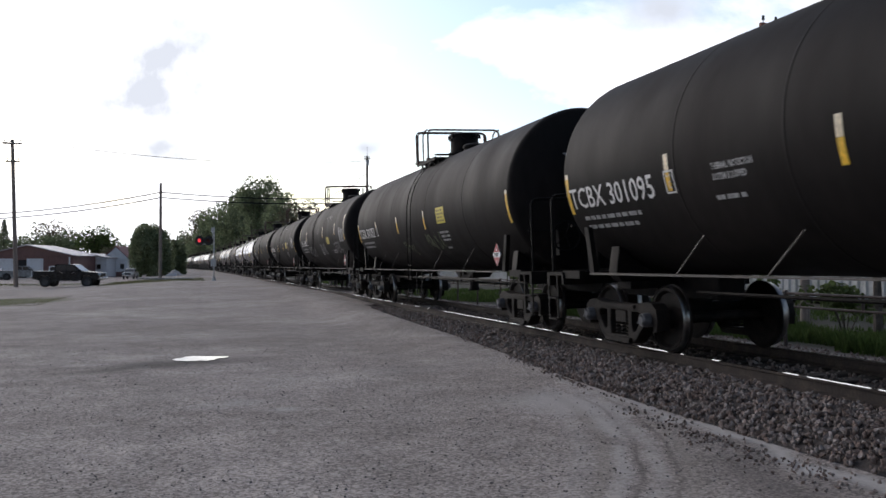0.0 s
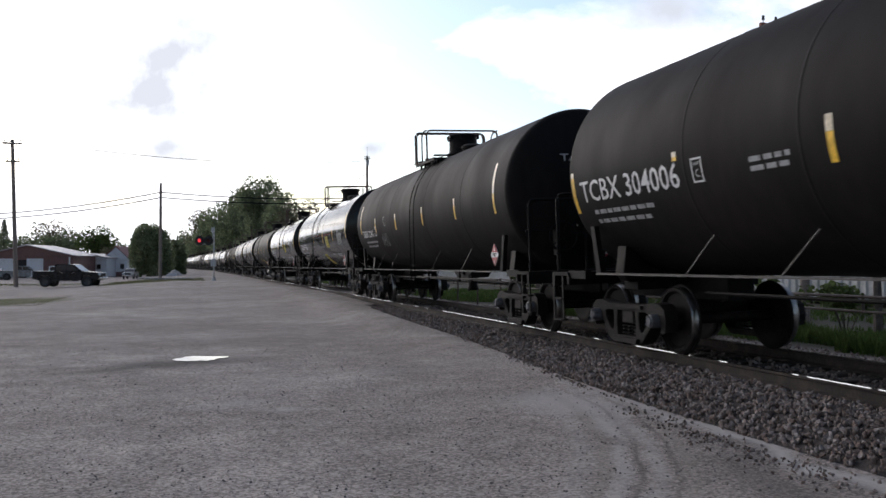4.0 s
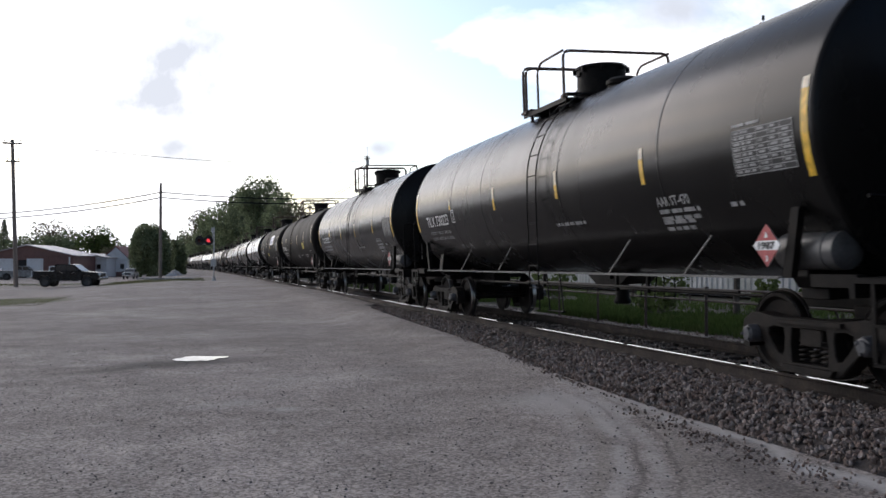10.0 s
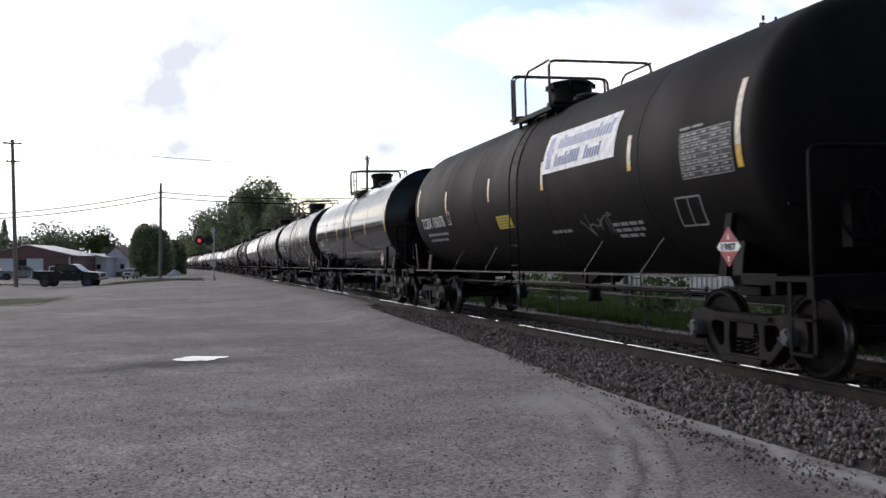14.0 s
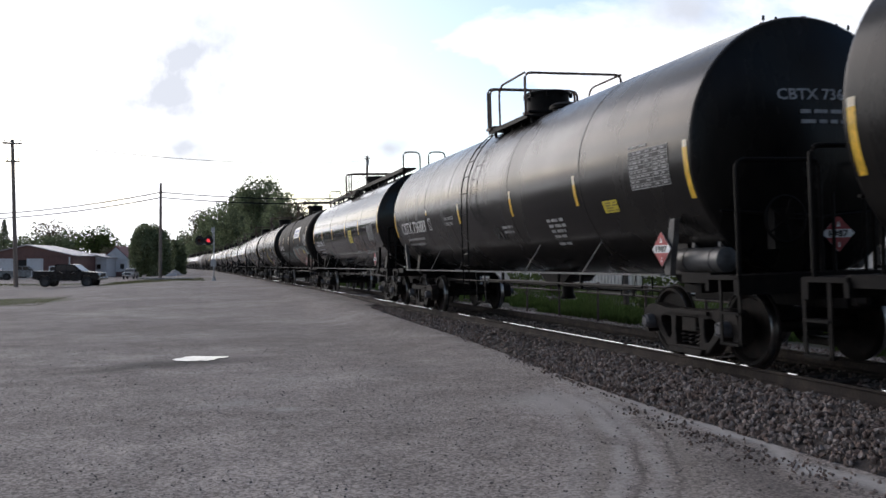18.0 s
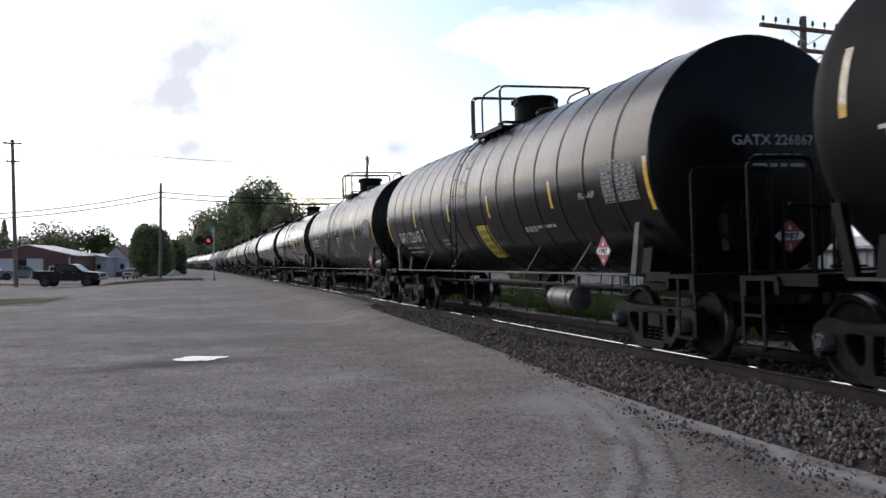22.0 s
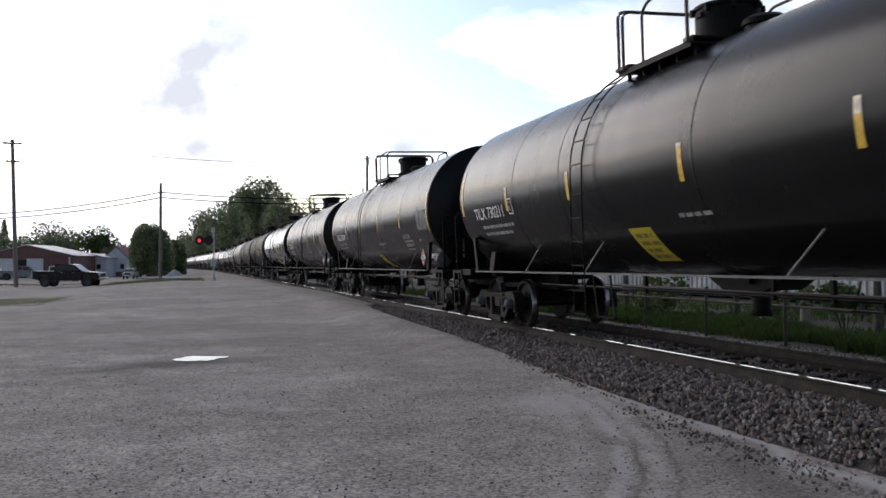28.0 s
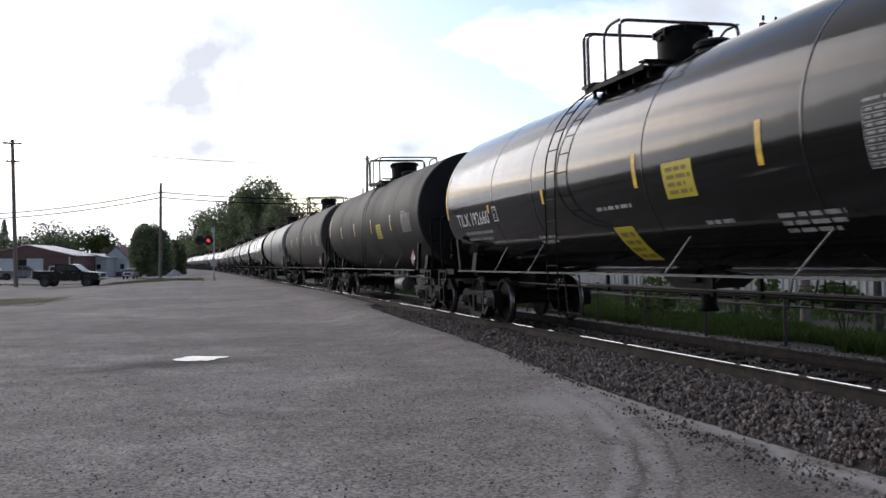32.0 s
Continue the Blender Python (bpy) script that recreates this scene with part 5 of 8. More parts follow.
def group_sign(y, v, w, h):
    """Large white sign with two lines of blue italic print and a round emblem."""
    def build(car, r, rnd):
        bm = B()
        flat_rect(bm, 0, -h, w, 0, 10)
        sign = mark(car, "sign", bm, r, y, v, M_PAPER, "white sign panel with blue print", cut=False)
        bm = B()
        flat_rect(bm, w * 0.05, -h * 0.90, w * 0.125, -h * 0.12, 8)
        flat_rect(bm, w * 0.035, -h * 0.55, w * 0.145, -h * 0.42, 3)
        onto_tank(bm, r, y, v, 0.010)
        part("emblem", bm, M_LBLUE, sign, "pale blue emblem")
        for wu, du, dw, hh, m in ((0.74, 0.20, -0.47, 0.34, M_LBLUE), (0.38, 0.18, -0.88, 0.30, M_BLUE), (0.22, 0.61, -0.88, 0.30, M_BLUE)):
            bm = B()
            step = h * hh * 0.46
            for i in range(int(w * wu / step)):
                tall = h * hh * rnd.choice((0.72, 0.72, 1.0))
                flat_rect(bm, i * step, 0, i * step + step * 0.72, tall, 2)
            for q in bm.verts:
                q.co.x += 0.25 * q.co.y + w * du
                q.co.y += h * dw
            slice_rows(bm)
            onto_tank(bm, r, y, v, 0.010)
            part("print", bm, m, sign, "blue italic print")
    return build



CAR_Y = 12.69      # where a car's middle stands when its reference axle passes
# when each car's reference axle passes
PASS_T = {-1: -0.554, 0: 0.775, 1: 2.097, 2: 3.428, 3: 4.787, 4: 6.11, 5: 7.447, 6: 8.797, 7: 10.15, 8: 11.511, 9: 12.846, 10: 14.235, 11: 15.595, 12: 16.955, 13: 18.327, 14: 19.684, 15: 21.027, 16: 22.396, 17: 23.766, 18: 25.131, 19: 26.492, 20: 27.854, 21: 29.227, 22: 30.593, 23: 31.948}
for n_ in range(24, 48):
    PASS_T[n_] = PASS_T[n_ - 1] + 1.366


def rolled(t):
    """How far the train has rolled by t seconds; it slows a little."""
    return 13.4825 * t - 0.00566 * t * t


build_car(-1, {"style": "matte", "label": "matte black tank car with cream and yellow reflector strips",
               "num": "TCBX 301095", "num_at": (7.52, -0.52, 2.55, 0.34),
               "stripes": ((7.56, 0.02, 0.62, 0.12), (-7.56, 0.02, 0.62, 0.12), (-1.4, 0.1, 0.46, 0.35), (-4.3, 0.1, 0.46, 0.35), (4.58, -0.01, 0.46, 0.5), (1.53, -0.01, 0.47, 0.45),),
               "lines": ((3.67, -0.6, (0.56,), 0.055),),
               "words": (("THERMAL PROTECTION", 3.63, -0.3, 0.07, 0.78), ("SYSTEM EQUIPPED", 3.63, -0.42, 0.07, 0.64))})
build_car(0, {"style": "matte", "label": "matte black tank car with yellow notice and olive scrawl",
               "num": "TCBX 301053", "num_at": (7.43, -0.48, 2.51, 0.34),
               "stripes": ((7.56, 0.02, 0.62, 0.12), (-7.56, 0.02, 0.62, 0.12), (4.59, -0.03, 0.21, 0.55), (1.65, -0.02, 0.46, 0.35), (-1.4, -0.01, 0.47, 0.35),),
               "yellow": ((-2.6, -0.01, 0.69, 0.38, 0.0),),
               "lines": ((-2.57, -0.58, (0.75, 0.7, 0.6,), 0.055), (-2.54, -1.0, (0.33,), 0.055),),
               "ladder": -0.3,
               "step": True,
               "extra": (scribble(-1.0, -1.1, 1.5, 0.54, 0.035, M_SPRAYGREEN, 9, "olive sprayed scrawl"),
                   scribble(1.6, -1.2, 1.1, 0.5, 0.03, M_SPRAYGREEN, 6, "olive sprayed scrawl"),)})
build_car(1, {"style": "plain", "label": "matte black tank car with grey sprayed lettering along its side",
               "num": "TILX 193902", "num_at": (6.48, -0.4, 1.99, 0.29),
               "stripes": ((-6.98, 0.60, 0.98, 0.78), (7.04, 0.54, 0.64, 0.82), (4.35, 0.28, 0.43, 0.82), (1.6, 0.3, 0.46, 0.82), (-1.34, 0.31, 0.47, 0.82), (-4.73, 0.33, 0.47, 0.82),),
               "yellow": ((-2.3, -0.18, 0.74, 0.28, 0.0),),
               "lines": ((-3.26, -0.75, (1.0, 0.94,), 0.055), (0.18, -0.8, (0.74, 0.7,), 0.055),),
               "table": (-5.79, 0.04, 0.76, 0.47),
               "ladder": 1.04,
               "step": True,
               "extra": (sprayed("ROEKY", 4.0, -1.0, 2.2, 0.5, 0.10, M_SPRAYG, "grey sprayed lettering"),
                   sprayed("BHB", -0.1, -0.9, 1.5, 0.45, 0.10, M_SPRAYG, "grey sprayed lettering"),
                   sprayed("STEP", -4.05, -0.9, 1.45, 0.45, 0.09, M_SPRAYG, "grey sprayed lettering"),
                   scribble(0.55, 0.0, 0.75, 0.35, 0.03, M_SPRAYG, 4),
                   boxed(-5.3, -1.13, 0.55, 0.36, -0.2),
                   scribble(-1.7, 0.5, 2.0, 0.25, 0.03, M_SPRAYG, 6),)})
build_car(2, {"style": "matte", "label": "matte black tank car with yellow notice and red hazard placard",
               "num": "TCBX 304006", "num_at": (7.32, -0.44, 2.78, 0.34),
               "stripes": ((7.56, 0.02, 0.62, 0.12), (-7.56, 0.02, 0.62, 0.12), (4.59, -0.01, 0.11, 0.55), (1.87, 0.01, 0.45, 0.35), (-1.33, 0.01, 0.46, 0.35), (-4.21, 0.03, 0.47, 0.35),),
               "yellow": ((-2.9, 0.02, 0.71, 0.38, 0.0),),
               "lines": ((-2.89, -0.59, (0.77, 0.72, 0.62,), 0.055), (3.13, -0.24, (0.67, 0.63,), 0.055), (-1.16, 1.0, (0.42,), 0.055),),
               "table": (-6.05, 0.14, 0.91, 0.49),
               "ladder": -0.3})
build_car(3, {"style": "matte", "label": "matte black tank car with white scrawl beside its number",
               "num": "TAEX 2241", "num_at": (6.78, -0.46, 1.72, 0.25),
               "stripes": ((-6.98, 0.60, 0.98, 0.6), (4.5, 0.1, 0.46, 0.35), (1.65, 0.1, 0.46, 0.35), (-1.4, 0.1, 0.46, 0.35), (-4.3, 0.1, 0.46, 0.35), (6.97, 0.63, 0.95, 0.5),),
               "extra": (sprayed("NHO", 4.0, -0.82, 0.95, 0.41, 0.05, M_SPRAYG, "grey sprayed lettering", 0.2),
                   scribble(3.35, -0.2, 0.35, 0.3, 0.04, M_SPRAYG, 2),)})
build_car(4, {"style": "gloss", "label": "glossy black tank car with yellow strips and yellow notice",
               "num": "TILX 191386", "num_at": (6.88, -0.61, 2.34, 0.34),
               "stripes": ((7.5, 0.6, 0.95, 0.12), (1.72, 0.06, 0.39, 0), (-1.37, 0.08, 0.47, 0), (-4.18, 0.11, 0.47, 0), (-7.44, 0.64, 0.99, 0.1),),
               "yellow": ((-2.12, -0.13, 0.73, 0.48, 0.0), (-0.21, -0.93, 0.65, 0.65, 0.0),),
               "lines": ((-0.17, -0.53, (1.09,), 0.055), (-3.94, -0.93, (0.99, 0.93,), 0.055), (-2.61, -0.93, (0.57,), 0.055),),
               "table": (-5.32, -0.08, 1.09, 0.49),
               "ladder": 1.11,
               "step": True})
build_car(5, {"style": "gloss", "label": "glossy black tank car reflecting the sky, yellow notice on side",
               "num": "TILX 192652", "num_at": (6.73, -0.55, 2.02, 0.29),
               "stripes": ((7.5, 0.6, 0.95, 0.12), (-7.5, 0.6, 0.95, 0.12), (4.45, 0.05, 0.38, 0), (1.8, 0.14, 0.49, 0), (-1.33, 0.11, 0.44, 0), (-4.08, 0.13, 0.46, 0),),
               "yellow": ((-2.0, -0.09, 0.7, 0.47, 0.0),),
               "lines": ((1.47, -0.88, (1.07,), 0.055), (-2.58, -0.9, (0.59,), 0.055), (-3.95, -0.88, (0.92, 0.86, 0.74,), 0.055),),
               "table": (-5.61, 0.01, 0.63, 0.55),
               "ladder": -0.29,
               "step": True})
build_car(6, {"style": "dust", "label": "dusty dark grey tank car with white cursive scrawl and yellow decal",
               "num": "GATX 224798", "num_at": (6.84, -0.5, 1.97, 0.29),
               "stripes": ((-7.5, 0.6, 0.95, 0.12), (-1.4, 0.1, 0.46, 0.35), (-4.3, 0.1, 0.46, 0.35), (7.63, 0.3, 0.76, 0.4), (4.46, 0.09, 0.44, 0.4), (1.67, 0.11, 0.46, 0.4),),
               "yellow": ((2.16, -0.84, 0.43, 0.19, 0.0), (0.38, -0.95, 0.74, 0.95, 0.0),),
               "ladder": 1.13,
               "step": True,
               "extra": (tag(-2.26, -0.75, (((0.0, 0.55), (0.05, 0.08), (0.22, 0.05), (0.34, 0.30), (0.24, 0.42), (0.20, 0.18), (0.40, 0.12)), ((0.42, 0.05), (0.52, 0.55), (0.62, 0.18), (0.75, 0.58), (0.82, 0.08)), ((0.86, 0.50), (0.90, 0.12), (1.04, 0.10), (1.12, 0.52), (1.13, 0.12)), ((1.50, 0.52), (1.24, 0.48), (1.26, 0.30), (1.48, 0.22), (1.40, 0.02), (0.90, -0.08), (0.35, -0.06), (0.30, -0.16), (0.95, -0.20), (1.60, -0.02))), 0.036, M_SPRAY, "white cursive spray tag"),)})
build_car(7, {"style": "satin", "label": "satin black jacketed tank car with white stencilled approval words",
               "num": "TILX 730223", "num_at": (6.62, -0.45, 1.84, 0.27),
               "stripes": ((7.52, 0.42, 0.96, 0.12), (-7.52, 0.42, 0.96, 0.12), (4.52, 0.09, 0.22, 0.55), (1.53, 0.12, 0.44, 0.5), (-1.51, 0.12, 0.44, 0.5), (-4.33, 0.13, 0.47, 0.3),),
               "lines": ((-4.5, -0.7, (0.93, 0.87,), 0.055), (-4.47, -0.85, (0.73, 0.69,), 0.055), (-1.16, -0.72, (1.1,), 0.055), (-6.06, -0.7, (0.24,), 0.055),),
               "words": (("AAR ST-470", -4.51, -0.65, 0.12, 0.77),),
               "table": (-6.35, 0.05, 0.87, 0.47),
               "ladder": -0.75,
               "struts": (4.06, 1.6, -3.14, -5.14),
               "load": ("LD LMT 195400 LB  88600 KG", "LT WT  90600 LB  41100 KG"),
               "step": True})
build_car(8, {"style": "satin", "label": "satin black jacketed tank car with yellow and white strips",
               "num": "TILX 730220", "num_at": (6.5, -0.42, 1.82, 0.26),
               "stripes": ((7.52, 0.42, 0.96, 0.12), (-7.52, 0.42, 0.96, 0.12), (4.43, 0.09, 0.27, 0.55), (1.6, 0.08, 0.44, 0.55), (-1.51, 0.09, 0.46, 0.55), (-4.68, 0.1, 0.46, 0.45),),
               "lines": ((-4.77, -0.71, (0.91, 0.86,), 0.055), (-4.76, -0.85, (0.73, 0.69,), 0.055), (-1.42, -0.75, (1.09,), 0.055), (-5.97, -0.72, (0.23,), 0.055),),
               "words": (("AAR ST-470", -4.78, -0.66, 0.12, 0.76),),
               "table": (-6.31, 0.04, 0.71, 0.51),
               "ladder": -0.75,
               "struts": (4.06, 1.6, -3.14, -5.14),
               "step": True})
build_car(9, {"style": "plain", "label": "matte black tank car with white reflector strips and yellow notice",
               "num": "TILX 194651", "num_at": (6.71, -0.48, 2.0, 0.29),
               "stripes": ((-6.98, 0.60, 0.98, 0.78), (7.15, 0.54, 0.62, 0.82), (4.54, 0.26, 0.38, 0.82), (1.74, 0.31, 0.46, 0.82), (-1.08, 0.27, 0.47, 0.82), (-3.94, 0.33, 0.47, 0.82),),
               "yellow": ((-3.08, -0.2, 0.75, 0.31, 0.0),),
               "lines": ((-1.41, -0.84, (0.76,), 0.055), (-3.24, -0.83, (0.89, 0.84,), 0.055), (0.24, -0.85, (0.7, 0.66,), 0.055),),
               "ladder": 1.15,
               "step": True,
               "extra": (boxed(-5.6, -1.05, 0.5, 0.4, -0.2),)})
build_car(10, {"style": "plain", "label": "matte black tank car with large white advertising sign",
               "shift": -0.55, "num": "TCBX 196076", "num_at": (6.1, -0.48, 2.01, 0.29),
               "stripes": ((6.38, 0.54, 0.67, 0.82), (3.79, 0.3, 0.46, 0.82), (0.76, 0.32, 0.45, 0.82), (-2.01, 0.34, 0.47, 0.82), (-5.08, 0.35, 0.47, 0.82), (-7.54, 0.64, 0.97, 0.75),),
               "yellow": ((0.53, -0.44, 0.79, 0.26, 0.0),),
               "lines": ((-4.14, -0.81, (0.88, 0.83, 0.7,), 0.055), (-1.87, -0.84, (0.82,), 0.055),),
               "table": (-6.37, 0.18, 1.04, 0.53),
               "ladder": -0.9,
               "crown": "wide",
               "struts": (3.54, 1.31, -3.42, -5.18),
               "placard": -7.2,
               "extra": (group_sign(-2.04, 0.80, 2.6, 0.68),
                   boxed(-5.95, -0.95, 0.55, 0.38, -0.25),
                   scribble(-3.1, -1.06, 1.1, 0.46, 0.035, M_SPRAYG, 5),)})
build_car(11, {"style": "gloss", "label": "glossy black tank car with rippled sky reflections",
               "num": "TILX", "num_at": (6.71, -0.53, 0.7, 0.21),
               "stripes": ((-7.5, 0.6, 0.95, 0.12), (4.5, 0.1, 0.46, 0), (1.65, 0.1, 0.46, 0), (-1.4, 0.1, 0.46, 0), (-4.3, 0.1, 0.46, 0), (7.64, 0.67, 0.96, 0.3),)})
build_car(12, {"style": "semi", "label": "worn semi-gloss black tank car with white sprayed tags",
               "num": "CBTX 737205", "num_at": (7.21, -0.52, 2.59, 0.34),
               "stripes": ((7.74, 0.1, 0.7, 0.12), (-7.74, 0.1, 0.7, 0.12), (4.41, -0.04, 0.12, 0.55), (1.64, -0.03, 0.44, 0.3), (-1.63, -0.04, 0.42, 0.3), (-4.48, -0.0, 0.45, 0.3),),
               "yellow": ((-1.75, -0.69, 0.47, 0.17, 0.0),),
               "lines": ((-3.1, -0.61, (0.71, 0.67, 0.57, 0.5,), 0.055), (1.17, -1.1, (0.47,), 0.055), (-3.06, -1.14, (0.56,), 0.055),),
               "words": (("THERMAL PROTECTION", 2.9, -0.38, 0.07, 0.79), ("SYSTEM EQUIPPED", 2.9, -0.5, 0.07, 0.65)),
               "ladder": -0.24,
               "struts": (4.28, 1.94, -2.18, -4.59),
               "placard": -6.95,
               "load": ("LD LMT 195300 LB  88550 KG", "LT WT  90700 LB  41150 KG"),
               "step": True,
               "extra": (scribble(-0.2, -1.3, 1.1, 0.9, 0.06, M_SPRAYD, 9, "faint grey sprayed scrawl"),
                   scribble(3.4, -1.1, 1.1, 0.5, 0.06, M_SPRAYD, 7, "faint grey sprayed scrawl"),
                   scribble(-3.8, -1.17, 0.6, 0.67, 0.03, M_SPRAYD, 7, "faint grey sprayed scrawl"),
                   sprayed("NAYOCK", -4.8, -0.66, 1.3, 0.30, 0.035, M_SPRAY, "white spray tag", 0.1),
                   tag(-5.2, -0.78, (((0.0, 0.0), (0.35, 0.06), (0.75, 0.02)),), 0.03, M_SPRAY, "white spray tag"),
                   scribble(-2.4, -0.95, 0.35, 0.45, 0.05, M_SPRAYD, 5, "faint grey sprayed scrawl"),)})
build_car(13, {"style": "semi", "label": "worn semi-gloss black tank car with small yellow notice",
               "num": "CBTX 736889", "num_at": (7.06, -0.54, 2.55, 0.34),
               "stripes": ((7.74, 0.1, 0.7, 0.12), (-7.74, 0.1, 0.7, 0.12), (4.29, -0.03, 0.11, 0.55), (1.58, -0.04, 0.44, 0.3), (-1.71, -0.03, 0.46, 0.3), (-4.55, -0.02, 0.46, 0.3),),
               "yellow": ((-5.37, -0.47, 0.45, 0.18, 0.0),),
               "lines": ((-3.15, -0.63, (0.72, 0.68, 0.58, 0.5,), 0.055), (-3.11, -1.08, (0.53,), 0.055), (-0.92, -0.65, (0.55, 0.52,), 0.055),),
               "words": (("THERMAL PROTECTION", 2.78, -0.35, 0.07, 0.76), ("SYSTEM EQUIPPED", 2.78, -0.47, 0.07, 0.62)),
               "table": (-6.34, 0.11, 0.64, 0.49),
               "ladder": 0.73,
               "struts": (4.28, 1.94, -2.18, -4.59),
               "placard": -6.95,
               "step": True,
               "extra": (scribble(-0.35, -0.95, 0.55, 0.35, 0.04, M_SPRAYD, 6, "faint grey sprayed scrawl"),)})
build_car(14, {"style": "gloss", "label": "glossy black tank car with full-length running board and pink tags",
               "num": "SIOX 31156", "num_at": (6.68, -0.52, 1.78, 0.26),
               "stripes": ((7.5, 0.6, 0.95, 0.12), (-7.5, 0.6, 0.95, 0.12), (4.7, 0.15, 0.38, 0), (1.84, 0.14, 0.45, 0), (-1.39, 0.14, 0.45, 0), (-4.2, 0.15, 0.45, 0),),
               "yellow": ((-2.09, -0.09, 0.67, 0.47, 0.0),),
               "lines": ((-2.69, -0.9, (0.69,), 0.055), (-4.24, -0.9, (0.76, 0.71,), 0.055),),
               "table": (-5.74, -0.03, 0.69, 0.52),
               "crown": "long", "ladder": None,
               "struts": (4.09, 1.72, -0.39, -2.92, -4.81),
               "extra": (scribble(-3.0, -1.0, 1.6, 0.63, 0.05, M_SPRAYPINK, 11, "faded pink spray tag"),
                   scribble(-5.15, -0.9, 1.35, 0.3, 0.04, M_SPRAYPINK, 7, "faded pink spray tag"),
                   scribble(3.7, -1.1, 0.4, 0.4, 0.04, M_SPRAYTEAL, 6, "pale blue spray tag"),)})
build_car(15, {"style": "plain", "label": "matte black tank car with white sign and big pink bubble graffiti",
               "num": "TILX 196057", "num_at": (6.47, -0.44, 2.0, 0.29),
               "stripes": ((-6.98, 0.60, 0.98, 0.78), (6.88, 0.58, 0.64, 0.82), (4.26, 0.34, 0.42, 0.82), (1.28, 0.36, 0.46, 0.82), (-1.55, 0.37, 0.46, 0.82), (-4.61, 0.38, 0.47, 0.45),),
               "table": (-5.93, 0.19, 1.06, 0.53),
               "ladder": -0.37,
               "crown": "wide",
               "decal_lift": 0.034, "yellow": ((-5.29, -0.57, 0.45, 0.18, 0.0),),
               "extra": (group_sign(-1.62, 0.73, 2.53, 0.59),
                   cloud_patch(-0.25, -1.66, 6.65, 1.52, M_SPRAYTEAL, "teal sprayed background", 4),
                   cloud_patch(-0.45, -1.52, 6.3, 1.26, M_SPRAYMINT, "pale mint sprayed background", 12, 0.007),
                   bubbles(),
                   cloud_patch(4.9, -1.42, 5.0, 0.95, M_SPRAYD, "faded grey sprayed background", 9),
                   scribble(4.7, -1.35, 4.4, 0.85, 0.09, M_SPRAYG, 12, "faded grey spray lettering", 0.008),
                   scribble(4.7, -1.0, 4.4, 0.5, 0.07, M_SPRAYTEAL, 9, "faded teal spray lettering", 0.024),)})
build_car(16, {"style": "ribbed", "label": "satin black ribbed tank car with large yellow decal",
               "num": "GATX 226867", "num_at": (6.67, -0.79, 2.3, 0.33),
               "stripes": ((7.7, 0.02, 0.7, 0.12), (-7.7, 0.02, 0.7, 0.12), (4.54, 0.04, 0.43, 0.3), (1.41, -0.0, 0.4, 0.3), (-1.38, -0.02, 0.44, 0.3), (-4.52, -0.02, 0.44, 0.1),),
               "yellow": ((-0.37, -0.58, 0.7, 0.81, 0.0),),
               "lines": ((-3.02, -0.72, (1.44,), 0.055), (-2.99, -0.77, (0.53,), 0.055), (2.5, -0.8, (0.51, 0.48,), 0.055),),
               "words": (("FRA-AIP", -5.59, -0.39, 0.09, 0.55),),
               "table": (-6.42, -0.0, 0.58, 0.5),
               "ladder": 0.6,
               "struts": (4.06, 1.6, -3.14, -5.14),
               "placard": -6.2,
               "step": True})
build_car(17, {"style": "semi", "label": "worn semi-gloss black tank car with white test table",
               "num": "CBTX 737171", "num_at": (7.05, -0.52, 2.41, 0.34),
               "stripes": ((7.74, 0.1, 0.7, 0.12), (-7.74, 0.1, 0.7, 0.12), (4.32, 0.0, 0.13, 0.55), (1.6, -0.02, 0.19, 0.55), (-1.64, 0.01, 0.45, 0.3), (-4.48, 0.01, 0.46, 0.3),),
               "yellow": ((1.38, -0.87, 0.46, 0.22, 0.0),),
               "lines": ((-0.31, -0.28, (0.82, 0.77, 0.66, 0.57, 0.49,), 0.055), (-3.13, -0.57, (0.69, 0.65, 0.55, 0.48,), 0.055), (-3.08, -1.12, (0.53,), 0.055), (2.71, -0.27, (0.66, 0.62, 0.53,), 0.055),),
               "words": (("CBTX 737171", -6.35, -0.45, 0.06, 0.38),),
               "table": (-6.3, 0.13, 1.05, 0.48),
               "ladder": 0.78,
               "struts": (4.28, 1.94, -2.18, -4.59),
               "placard": -6.95,
               "load": ("LD LMT 195500 LB  88650 KG", "LT WT  90500 LB  41050 KG"),
               "step": True,
               "extra": (tag(-1.35, -0.75, (((0.0, 0.15), (0.08, 0.28), (0.42, 0.30), (0.46, 0.12), (0.05, 0.02), (0.0, 0.15)), ((0.10, 0.02), (0.12, -0.22), (0.48, -0.18), (0.44, 0.05)), ((0.46, 0.25), (0.60, 0.28), (0.58, 0.18))), 0.022, M_SPRAYG, "chalked doodle"),)})
